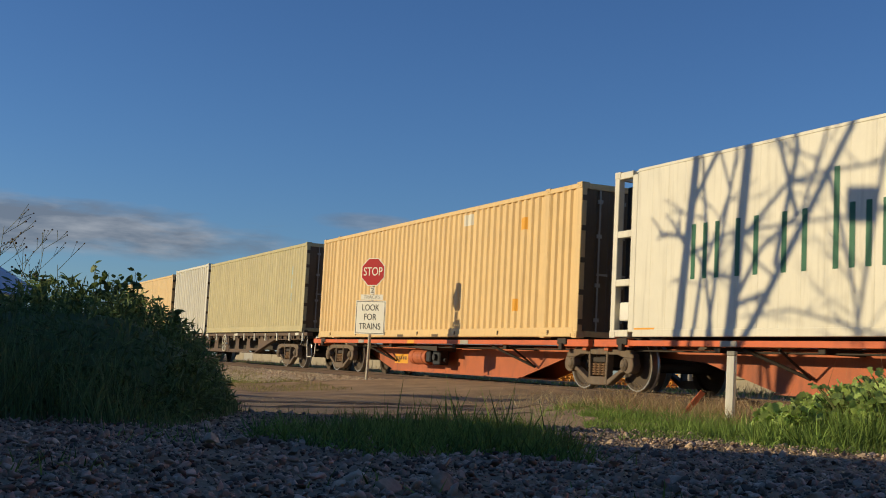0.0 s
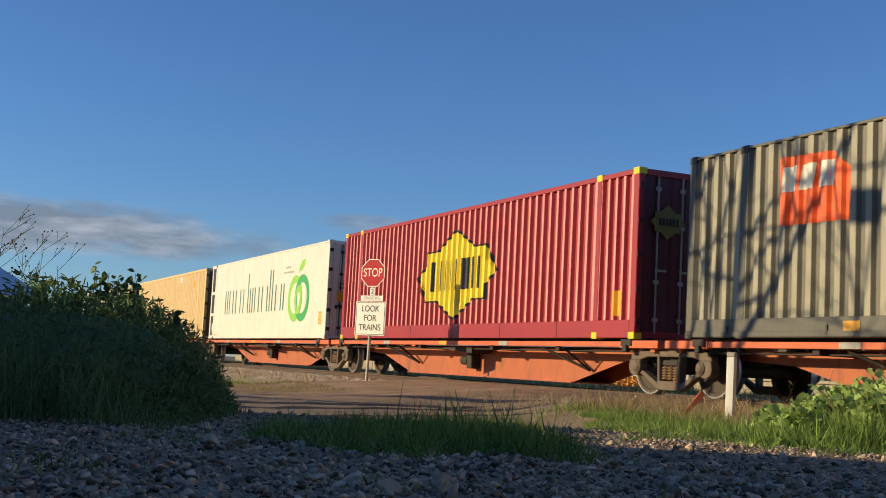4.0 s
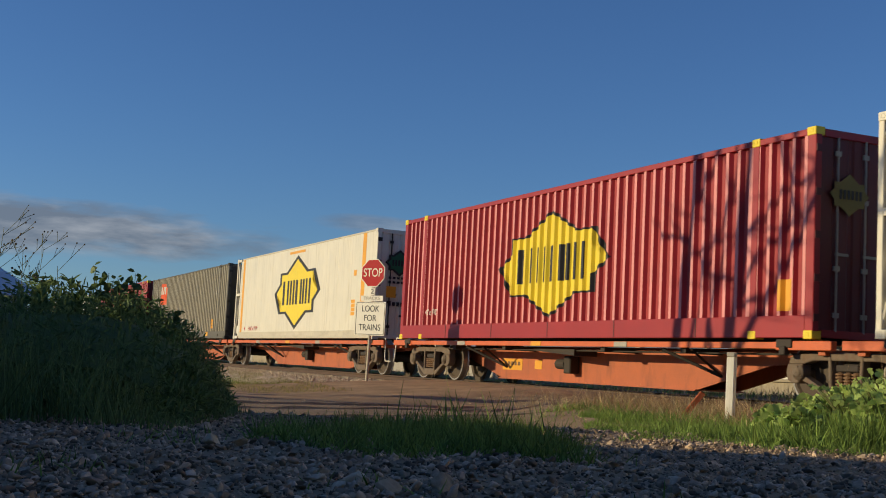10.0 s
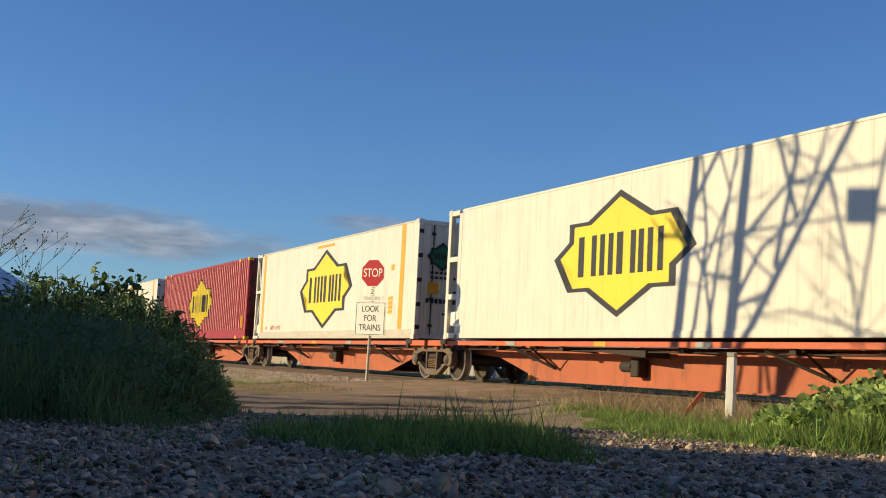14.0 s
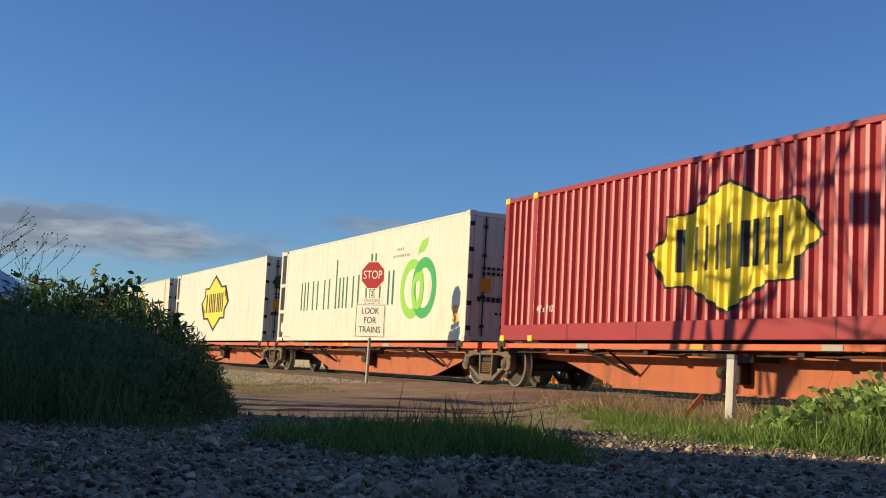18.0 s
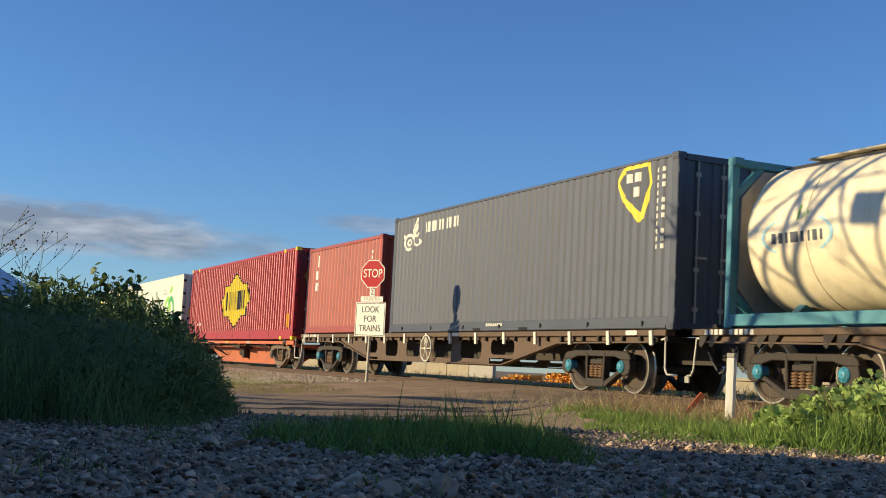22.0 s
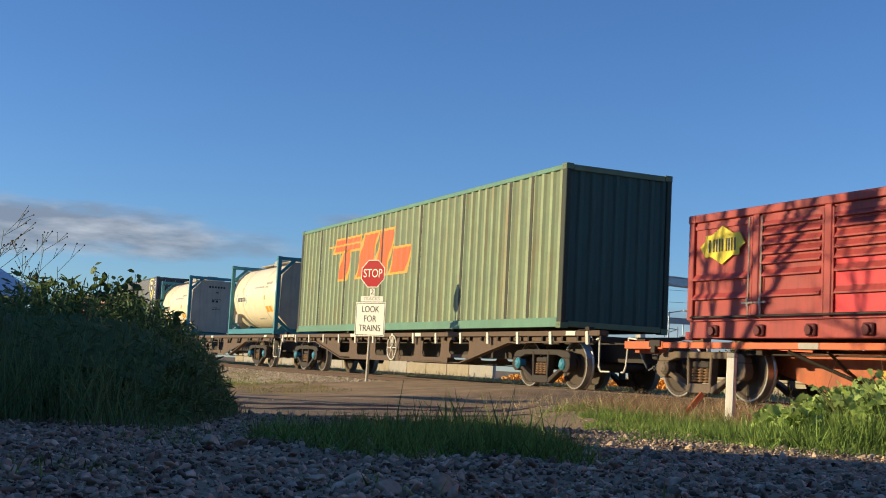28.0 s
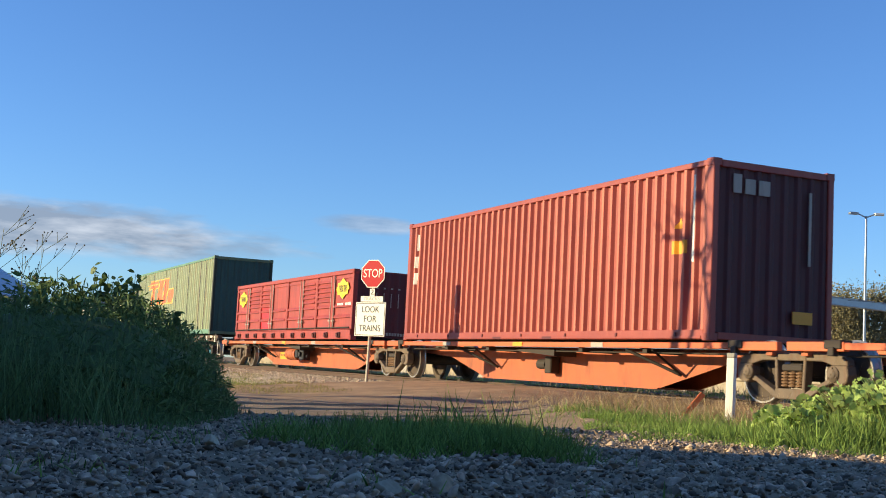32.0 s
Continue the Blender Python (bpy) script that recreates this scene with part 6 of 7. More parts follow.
ds, dp = rng.uniform(6, 13.5, n), np.abs(rng.normal(3.2, 0.8, n)) + 0.3
grass_patch("grass", "green grass mixed into dry grass by the rails", along(ds, dp), 0.17, 0.008, M_GRASS, 0.5)
n = 5000
ds, dp = rng.uniform(24.5, 48, n), rng.normal(4.5, 0.4, n)
grass_patch("grass", "thin green grass along the ballast's foot", along(ds, dp), 0.08, 0.010, M_GRASS, 0.5)
n = 15000
ds, dp = rng.uniform(19.5, 32, n), rng.uniform(2.3, 6.0, n)
ok = (dp > 2.4 + 0.3 * np.sin(ds)) & (dp < 4.6 + 0.15 * (31 - ds)) & (dp > 3.2 + 0.12 * (27 - ds)) & (np.sin(ds * 2.1 + dp * 3) + np.sin(ds * 0.9 - dp * 2.2) > -0.5 - rng.random(n))
grass_patch("grass", "short sunlit grass along the crossing road", along(ds[ok], dp[ok]), 0.075, 0.01, M_PALEGRASS, 0.6)
n = 700
ds, dp = rng.uniform(27, 48, n), rng.normal(2.4, 0.6, n)
grass_patch("dry_grass", "thin dry grass along the ballast", along(ds, dp), 0.13, 0.008, M_DRYGRASS, 0.5)
n = 7000
ds, dp = rng.uniform(-10, 75, n), rng.uniform(-9, -3.2, n)
grass_patch("dry_grass", "dry grass beyond the rails", along(ds, dp), 0.32, 0.014, M_DRYGRASS, 0.5)

n = 15000
ds, dp = rng.uniform(-12, 80, n), rng.uniform(-11, -2.6, n)
grass_patch("grass", "rank green grass beyond the rails", along(ds, dp), 0.16, 0.022, M_GRASS, 0.5)

# ---- mallow weeds in the sun ----
def round_leaf():
    """Lobed, cupped leaf about 1 wide, stalk at the origin."""
    bm = bmesh.new()
    c = bm.verts.new((0, 0.42, -0.04))
    rim = []
    for k in range(14):
        a = radians(-90 + 360 * k / 14)
        r = 0.5 * (1 + 0.16 * math.cos(a * 7)) * (0.35 if k == 0 else 1)
        rim.append(bm.verts.new((r * math.cos(a), 0.46 + r * math.sin(a), 0.1 * math.cos(2 * a) + 0.08 + 0.08 * (-1) ** k)))
    for k in range(14):
        bm.faces.new((c, rim[k], rim[(k + 1) % 14]))
    me = bpy.data.meshes.new("leaf")
    bm.to_mesh(me)
    bm.free()
    me.materials.append(M_LEAF)
    me.shade_smooth()
    return me


LEAF_ME = round_leaf()
rnd = random.Random(5)


def mallow(x, y, h, leaves, size):
    ob = new("mallow_weed")
    tagged(ob, "leafy green mallow weed in evening sun by the line", "weed", "mallow weeds")
    z = ground_z(x, y)
    ob.location = (x, y, z)
    stems = bmesh.new()
    spots = []
    for k in range(leaves):
        a = rnd.uniform(0, 6.283)
        lean = rnd.uniform(0.05, 0.75) * h
        top = Vector((math.cos(a) * lean, math.sin(a) * lean, h * rnd.uniform(0.35, 1.0)))
        mid = top * 0.5 + Vector((0, 0, h * 0.1))
        rod(stems, (0, 0, -0.02), mid, 0.006, 5)
        rod(stems, mid, top, 0.004, 5)
        spots.append((top, a))
    part("stem", stems, M_STEM, ob)["kind"] = "stuff"
    for top, a in spots:
        o = new("leaf", LEAF_ME)
        o.parent = ob
        s = size * rnd.uniform(0.6, 1.25)
        o.matrix_local = Matrix.Translation(top) @ Euler((rnd.uniform(-1.2, 1.2), rnd.uniform(-0.9, 0.9), a - math.pi / 2 + rnd.uniform(-0.8, 0.8))).to_matrix().to_4x4() @ Matrix.Diagonal((s, s, s, 1))


weed_rnd = random.Random(31)
for k in range(26):
    side = 0.280 + 0.18 * ((k * 0.618) % 1.0) ** 0.9
    y = weed_rnd.uniform(7.0, 8.6) if k % 2 else weed_rnd.uniform(8.4, 10.6)
    h = 0.13 + (side - 0.26) * 2.5
    mallow(side * y, y, h * (0.75 if y < 8 else 1.0), 118, 0.064)
n = 8000
wy_ = rng.uniform(6.3, 9.8, n)
wx_ = wy_ * (0.262 + 0.2 * rng.random(n))
grass_patch("grass", "green grass among the mallow weeds", np.c_[wx_, wy_], 0.11 + 1.25 * np.clip(wx_ / wy_ - 0.27, 0, 0.2), 0.0075, M_GRASS, 0.35)
n = 26
grass_patch("tall_grass", "thin dry stalks over the weeds", np.c_[rng.uniform(2.6, 4.4, n), rng.uniform(8.5, 11.5, n)], 0.62, 0.006, M_DRYGRASS, 0.15)


# ---- dark bush beside the eye ----
def bush_top(x, y):
    """Height of the bush over the ground."""
    px = (-1.12 - 0.10 * (y - 6) - x)
    if px < 0:
        return 0.0
    h = 0.68 * (1 - math.exp(-px / 0.23)) + 0.04
    h *= 1 - 0.14 * min(1, max(0, (px - 0.6) / 0.9))
    k = min(1, max(0, (y - 5.55) / 0.7)) * min(1, max(0, (8.9 - y) / 0.8))
    return h * math.sqrt(k)


def leaf_cloud(name, label, pts, size, material, parent=None, flat=0.8, base_v=LEAF_V, base_f=LEAF_F, slim=1.0):
    n = len(pts)
    s = size * rng.uniform(0.5, 1.3, n)
    m = basis(pts, rng.uniform(0, 6.28, n), rng.normal(-0.2, flat, n), rng.normal(0, flat, n), s * slim, s, s)
    return scatter(name, base_v, base_f, m, material, parent, label)


bush = new("bush")
tagged(bush, "dark dense roadside bush of mallow and grass", "bush")
pts = []
while len(pts) < 40000:
    x, y = rng.uniform(-5.2, -1.15), 5.35 + 3.6 * rng.random() ** 1.3
    t = bush_top(x, y) * (1 + 0.16 * noise.noise((x * 3, y * 3, 2)))
    if t > 0.04:
        pts.append((x, y, ground_z(x, y) + t * rng.uniform(0.05, 1) ** 0.6))
b = leaf_cloud("foliage", "dark small leaves", np.array(pts), 0.06, M_BUSHLEAF, bush, slim=0.22)
b["kind"] = "stuff"
pts = []
while len(pts) < 90:
    x, y = rng.uniform(-3.2, -1.75), rng.uniform(6.2, 8.6)
    t = bush_top(x, y) * (1 + 0.25 * noise.noise((x * 4, y * 4, 2)))
    if t > 0.3:
        pts.append((x, y, ground_z(x, y) + t * rng.uniform(0.8, 1.02)))
b = leaf_cloud("broad_leaf", "broad mallow leaves along the crest", np.array(pts), 0.075, M_BUSHLEAF, bush, 0.6)
b["kind"] = "stuff"
n = 11000
bx_, by_ = rng.uniform(-4.6, -1.10, n), rng.uniform(5.1, 7.2, n)
hh = np.array([max(0.1, bush_top(x, 6.6)) for x in bx_]) * rng.uniform(0.25, 0.85, n)
m = basis(np.c_[bx_, by_, ground_h(np.c_[bx_, by_]) - 0.01], rng.uniform(0, 6.28, n), rng.normal(0, 0.25, n), rng.normal(0, 0.25, n), np.full(n, 0.0055), hh, hh)
b = scatter("blade", BLADE_V, BLADE_F, m, M_BUSHLEAF, bush, "long grass at the bush's foot")
b["kind"] = "stuff"
core = bmesh.new()
cx = np.linspace(-5.4, -1.34, 26)
cyy = np.linspace(5.75, 8.8, 18)
grid = [[core.verts.new((x, y, ground_z(x, y) + max(-0.05, bush_top(x, y) * 0.82 - 0.05))) for y in cyy] for x in cx]
for i in range(25):
    for j in range(17):
        core.faces.new((grid[i][j], grid[i + 1][j], grid[i + 1][j + 1], grid[i][j + 1]))
part("twig_mass", core, M_BUSHLEAF, bush, "dense dark inner twigs")


def tall_weed(x, y, h, seed, leaves=10, heads=6):
    r2 = random.Random(seed)
    ob = new("tall_weed")
    tagged(ob, "tall branching weed with seed heads above the bush", "weed", "tall weeds")
    ob.location = (x, y, ground_z(x, y))
    st, hd, lf = bmesh.new(), bmesh.new(), []
    top = Vector((r2.uniform(-0.08, 0.08), r2.uniform(-0.05, 0.05), h))
    rod(st, (0, 0, 0), top, 0.003, 5, 0.0014)
    for k in range(heads):
        q = top * r2.uniform(0.68, 0.98)
        e = q + Vector((r2.uniform(-0.14, 0.14), r2.uniform(-0.1, 0.1), r2.uniform(0.03, 0.16)))
        rod(st, q, e, 0.0014, 4)
        bmesh.ops.create_icosphere(hd, subdivisions=1, radius=r2.uniform(0.004, 0.008), matrix=Matrix.Translation(e))
        for i in range(2):
            e2 = e + Vector((r2.uniform(-0.05, 0.05), r2.uniform(-0.04, 0.04), r2.uniform(-0.02, 0.06)))
            rod(st, q.lerp(e, 0.6), e2, 0.0012, 4)
            bmesh.ops.create_icosphere(hd, subdivisions=1, radius=r2.uniform(0.003, 0.006), matrix=Matrix.Translation(e2))
    part("stem", st, M_STEM, ob)
    part("seed_head", hd, M_BARK, ob)["kind"] = "stuff"


for k, (x, y, h, hd_) in enumerate(((-2.50, 6.6, 0.98, 8), (-2.46, 6.7, 0.92, 7), (-2.36, 6.8, 0.9, 4), (-2.28, 6.6, 0.86, 5), (-2.1, 6.7, 0.78, 3), (-2.42, 7.1, 0.84, 6))):
    tall_weed(x, y, h, k, heads=hd_)
def sprig(x, y, z0, top, seed):
    """A leafy shoot that stands out of the bush's crest."""
    r2 = random.Random(seed)
    st, spots = bmesh.new(), []
    for k in range(6):
        tip = Vector((x + r2.uniform(-0.09, 0.09), y + r2.uniform(-0.06, 0.06), top * r2.uniform(0.86, 1.0)))
        foot = Vector((x + r2.uniform(-0.04, 0.04), y + r2.uniform(-0.04, 0.04), z0))
        rod(st, foot, tip, 0.003, 5, 0.0015)
        for q in range(11):
            p = foot.lerp(tip, 0.3 + 0.7 * q / 10)
            spots.append((p.x + r2.uniform(-0.03, 0.03), p.y + r2.uniform(-0.03, 0.03), p.z + r2.uniform(-0.01, 0.01)))
    stem = part("sprig_stem", st, M_STEM, bush)
    leaf_cloud("sprig", "broad leaves of a taller sprig", np.array(spots), 0.055, M_BUSHLEAF, stem, 0.9)["kind"] = "stuff"


for k, (x, y, z0, top) in enumerate(((-1.80, 6.9, 0.40, 0.78), (-1.92, 6.9, 0.40, 0.81), (-1.70, 6.9, 0.35, 0.68), (-2.12, 6.8, 0.4, 0.69), (-2.3, 6.8, 0.4, 0.72), (-1.55, 6.9, 0.3, 0.57))):
    sprig(x, y, z0, top, 90 + k)


# ---- trees that stand outside the view to the left and throw the shade ----
def limb(bm, a, b, r1, r2, seg=8):
    rod(bm, a, b, r1, seg, r2)


def twigs(bm, start, direction, length, r, depth, r2):
    """Branch on, thinner each time."""
    end = start + direction * length
    bend = start.lerp(end, 0.5) + Vector((0, r2.uniform(-1, 1), r2.uniform(-0.5, 0.5))) * length * 0.07
    limb(bm, start, bend, r, r * 0.85, 6)
    limb(bm, bend, end, r * 0.85, r * 0.6, 6)
    if depth <= 0:
        return
    for k in range(r2.choice((2, 2, 3))):
        d = (direction + Vector((r2.uniform(-0.25, 0.1), r2.uniform(-0.8, 0.8), r2.uniform(-0.4, 0.6)))).normalized()
        twigs(bm, start.lerp(end, r2.uniform(0.45, 1.0)), d, length * r2.uniform(0.55, 0.8), r * 0.55, depth - 1, r2)


def bare_tree():
    ob = new("bare_tree")
    tagged(ob, "leafless multi-stemmed tree beside the line", "tree")
    X = -8.0
    stems = (((19.2, -0.2), (18.75, 3.98), (18.4, 6.85), (18.1, 8.6), 0.11),
             ((17.9, -0.2), (17.52, 4.1), (17.2, 6.97), (17.0, 9.2), 0.125),
             ((17.55, 3.5), (17.12, 4.2), (15.15, 7.25), (14.2, 8.9), 0.07),
             ((17.35, 5.5), (16.4, 6.3), (15.7, 6.45), (14.5, 6.6), 0.035),
             ((16.2, 5.8), (16.55, 6.9), (16.75, 7.4), (17.1, 8.4), 0.04),
             ((15.6, 6.5), (15.2, 5.2), (15.05, 4.4), (14.9, 4.0), 0.03),
             ((18.6, 5.2), (17.6, 5.55), (16.0, 5.75), (14.6, 5.95), 0.03),
             ((14.2, 8.2), (14.7, 6.6), (15.05, 4.6), (15.1, 4.2), 0.035),
             ((14.0, 4.3), (15.3, 4.5), (16.3, 4.55), (17.3, 4.3), 0.025),
             ((18.5, 6.0), (18.0, 6.7), (17.4, 7.4), (17.0, 8.0), 0.045),
             ((18.95, 1.5), (18.35, 4.1), (18.1, 5.6), (18.35, 7.6), 0.045),
             ((18.0, 1.5), (18.0, 4.2), (17.75, 5.6), (17.3, 7.6), 0.045),
             ((17.8, 3.4), (18.15, 5.0), (17.6, 6.2), (18.3, 8.0), 0.035),
             ((17.4, 4.6), (16.9, 5.4), (16.1, 6.0), (15.4, 7.8), 0.04),
             ((16.6, 5.2), (16.2, 6.9), (16.35, 7.6), (15.9, 9.0), 0.045),
             ((14.6, 4.1), (14.0, 5.4), (13.4, 6.6), (13.0, 8.0), 0.04),
             # Two short unseen stems, added to throw thin shadow lines across the road.
             ((16.6, -0.2), (16.5, 0.6), (16.4, 1.5), (16.3, 2.5), 0.085),
             ((17.3, -0.2), (17.25, 0.6), (17.2, 1.5), (17.15, 2.5), 0.07))
    r2 = random.Random(11)
    for i, (*pts_, r) in enumerate(stems):
        bm = bmesh.new()
        r *= 1.25
        p = [Vector((X + 0.25 * math.sin(i * 2.1 + k), y, z)) for k, (y, z) in enumerate(pts_)]
        for k, (a, b_) in enumerate(zip(p, p[1:])):
            limb(bm, a, b_, r * (1 - 0.18 * k), r * (1 - 0.18 * (k + 1)), 10)
            if k and i < 16:
                for _ in range(2):
                    q = a.lerp(b_, r2.uniform(0.1, 0.9))
                    d = Vector((r2.uniform(-0.5, -0.05), r2.choice((-1, 1)) * r2.uniform(0.4, 1.0), r2.uniform(0.0, 0.9))).normalized()
                    twigs(bm, q, d, r2.uniform(0.5, 1.0), r * 0.32, 1, r2)
        part("trunk" if i < 2 else "limb", bm, M_BARK, ob)


bare_tree()


# Unseen box inferred from its square shadow; pole and arm are added supports.
def box_pole():
    ob = new("signal_pole")
    tagged(ob, "unseen slim pole added to hold a square box", "pole")
    part("pole", rods(((-8.0, 14.35, -0.2), (-8.0, 14.35, 6.6), 0.04), seg=10), M_POST, ob)
    part("arm", boxed((-8.03, -7.97, 14.35, 15.3, 5.98, 6.03)), M_POST, ob)
    part("shadow_box", boxed((-8.12, -7.88, 14.78, 15.3, 5.82, 6.26), bevel=0.01), M_TANKEND, ob, "unseen square box that throws the square shadow")


box_pole()


def shrub(x, y, r, h, leaves, seed):
    r2 = np.random.default_rng(seed)
    ob = new("shade_tree")
    tagged(ob, "unseen leafy tree added to shade the gravel", "tree", "shade trees")
    ob.location = (x, y, 0)
    bm = bmesh.new()
    for k in range(5):
        a = k * 1.3
        rod(bm, (0.1 * math.cos(a), 0.1 * math.sin(a), -0.1), (r * 0.5 * math.cos(a), r * 0.5 * math.sin(a), h * 0.6), 0.08, 8, 0.03)
    part("trunk", bm, M_BARK, ob)
    d = r2.normal(size=(leaves, 3))
    d /= np.linalg.norm(d, axis=1)[:, None]
    rad = r2.uniform(0.5, 1.0, leaves) ** 0.5
    p = d * rad[:, None] * np.array([r, r, h * 0.55]) + np.array([0, 0, h * 0.5])
    p = p[p[:, 2] > 0.02]
    c = leaf_cloud("crown", "dense leaves", p, 0.30 if r > 1.5 else 0.17, M_TREELEAF, ob, 0.9)
    c["kind"] = "stuff"


# Unseen; stands in for whatever throws the shade over the verge.
for k, (y, x, h) in enumerate(((3.25, -9.0, 4.6), (1.8, -9.2, 5.2), (-0.4, -8.8, 5.0), (-3.6, -9.1, 5.5), (-7.0, -9.0, 5.2), (2.9, -11.5, 6.0), (0.8, -11.4, 6.0), (-2.5, -11.5, 6.2))):
    shrub(x, y, 1.95, h, 3800, 20 + k)

# Low unseen shrubs, added and sized to keep bush and verge in shade.
for k, (x, y, h, r) in enumerate(((-6.2, 6.0, 1.52, 0.95), (-6.3, 7.3, 1.7, 0.95), (-6.1, 8.35, 1.55, 0.8), (-6.9, 5.0, 1.66, 1.2))):
    shrub(x, y, r, h, 2200, 60 + k)


# Unseen trees added behind the eye to block sky light from container ends.
def sky_block_tree():
    ob = new("shade_tree")
    tagged(ob, "unseen tall tree added behind the eye to block sky light", "tree", "shade trees")
    r2 = np.random.default_rng(77)
    bm = bmesh.new()
    rod(bm, (0, 0, -0.2), (0, 0, 6), 0.3, 10, 0.15)
    for k in range(7):
        a = k * 0.9
        rod(bm, (0, 0, 2 + 0.4 * k), (2.6 * math.cos(a), 2.6 * math.sin(a), 4.5 + 0.5 * k), 0.1, 8, 0.04)
    part("trunk", bm, M_BARK, ob)
    d = r2.normal(size=(5200, 3))
    d /= np.linalg.norm(d, axis=1)[:, None]
    p = d * (r2.uniform(0.4, 1.0, 5200) ** 0.5)[:, None] * np.array([4.2, 3.6, 5.0]) + np.array([0, 0, 5.4])
    p = p[p[:, 2] > 0.3]
    leaf_cloud("crown", "dense leaves", p, 0.55, M_TREELEAF, ob, 0.9)["kind"] = "stuff"
    return ob


first = sky_block_tree()
first.matrix_world = pose(-13.5, -11, 0)
for k in range(7):
    copy_thing(first, pose(-8 + 5.5 * k, -22.0 - 1.4 * (k % 2) + 0.6 * k, 0, 0, 0, 50 * k))

# ---- parked car beyond the bush ----
def parked_car():
    ob = new("parked_car")
    tagged(ob, "pale blue-grey parked car mostly hidden by the bush", "car")
    body = [(-2.1, 0.35), (-2.15, 0.75), (-1.9, 0.95), (-1.0, 1.0), (-0.9, 0.98), (1.15, 0.92), (1.65, 0.74), (1.85, 0.56), (1.85, 0.35)]
    cabin = [(-1.75, 0.97), (-1.3, 1.32), (-0.8, 1.43), (0.1, 1.43), (0.55, 1.36), (1.25, 0.97)]
    paint_ = paint("pale_blue_car_paint", srgb(150, 160, 176), 0.3, var=0.04, bump=0.02)
    glass = paint("dark_car_glass", srgb(20, 24, 28), 0.08, bump=0)
    part("body", shaped(body, "y", -0.86, 0.86, 0.04), paint_, ob)
    part("cabin", shaped(cabin, "y", -0.72, 0.72, 0.05), paint_, ob)
    side = [(-1.5, 1.02), (-1.2, 1.27), (-0.75, 1.35), (0.1, 1.35), (0.45, 1.29), (0.98, 1.02)]
    for s_ in (1, -1):
        part("side_window", shaped(side, "y", min(s_ * 0.72, s_ * 0.728), max(s_ * 0.72, s_ * 0.728)), glass, ob)
        for x in (-1.35, 1.35):
            bm = bmesh.new()
            lathe(bm, [(0.2, -0.1), (0.31, -0.1), (0.325, -0.06), (0.325, 0.06), (0.31, 0.1), (0.2, 0.1)], seg=20)
            for v in bm.verts:
                v.co = Vector((v.co.x + x, v.co.y + s_ * 0.8, v.co.z + 0.325))
            w = part("wheel", bm, M_BLACK, ob)
            bm = bmesh.new()
            bmesh.ops.create_cone(bm, cap_ends=True, segments=20, radius1=0.2, radius2=0.18, depth=0.16, matrix=Matrix.Translation((x, s_ * 0.8, 0.325)) @ Matrix.Rotation(radians(90), 4, "X"))
            part("rim", bm, M_GALVRIM, w)
        for x, nm, mt in ((1.82, "headlight", M_WHITEP), (-2.13, "tail_light", M_SIGNRED)):
            part(nm, boxed((x - 0.05, x + 0.04, s_ * 0.62 - 0.16, s_ * 0.62 + 0.16, 0.5, 0.6), bevel=0.01), mt, ob)
    ob.matrix_world = pose(CAR_X, 10.45, ground_z(CAR_X, 10.45) - 0.0, 0, 0, 0)


M_GALVRIM = paint("grey_wheel_rim", srgb(140, 142, 146), 0.4, 0.5)
CAR_X = -4.78
parked_car()

# ---- beyond the line ----
M_GALV = paint("galvanised_steel", srgb(150, 158, 164), 0.45, 0.6, var=0.1)
M_PALEPOST = paint("pale_concrete_pole", srgb(190, 182, 164), 0.8, streak=GRIME, streak_amount=0.3)
M_STACK = paint("orange_yellow_steel", srgb(222, 156, 54), 0.7, var=0.2, rand=0.35)


def platform():
    ob = new("platform_edge")
    tagged(ob, "low weathered concrete platform edge beyond the rails", "platform", kind="structure")
    ob.matrix_world = track_pose(0, 0)
    part("wall", boxed((-30, 39.4, -19.6, -16.4, -0.3, 0.42), bevel=0.02), M_CONCRETE, ob)
    part("coping", boxed((-30, 39.4, -19.7, -16.3, 0.42, 0.53), bevel=0.015), M_CONCRETE, ob, "pale coping")
    part("end_block", boxed((39.45, 40.2, -17.4, -16.2, -0.3, 0.7), bevel=0.03), M_TANKEND, ob, "grey end block")


platform()


def steel_stack(s, across, n, seed):
    ob = new("steel_stack")
    tagged(ob, "stack of orange-yellow steel parts beyond the rails", "steel stack", "yellow stacks")
    ob.matrix_world = track_pose(s, -0.12)
    r2 = random.Random(seed)
    for k in range(n):
        x, z = (k % 8) * 0.36 - 1.5 + r2.uniform(-0.08, 0.08), (k // 8) * 0.17
        w, h = r2.uniform(0.12, 0.33), r2.uniform(0.09, 0.2)
        y0 = -across - r2.uniform(0.3, 0.6)
        bm = boxed((x, x + w, y0, y0 + r2.uniform(0.7, 1.1), z, z + h), (x + w * 0.3, x + w * 0.7, y0 - 0.04, y0 + 1.15, z + h * 0.2, z + h * 0.8), bevel=0.012)
        part("bar", bm, M_STACK, ob)


for k in range(5):
    steel_stack(42.5 + 3.2 * k + 0.5 * (k % 3), 17.5 + 0.4 * (k % 2), (26, 18, 29, 22, 14)[k], k)


def low_wall():
    ob = new("low_wall")
    tagged(ob, "low pale concrete wall far beyond the rails", "wall", kind="structure")
    ob.matrix_world = track_pose(0, 0)
    for k in range(18):
        x = 60 + k * 3.1
        part("panel", boxed((x, x + 3.04, -18.1, -17.9, -0.3, 0.6 + 0.12 * (k % 3)), bevel=0.01), M_CONCRETE if k % 4 else M_TANKEND, ob)


low_wall()


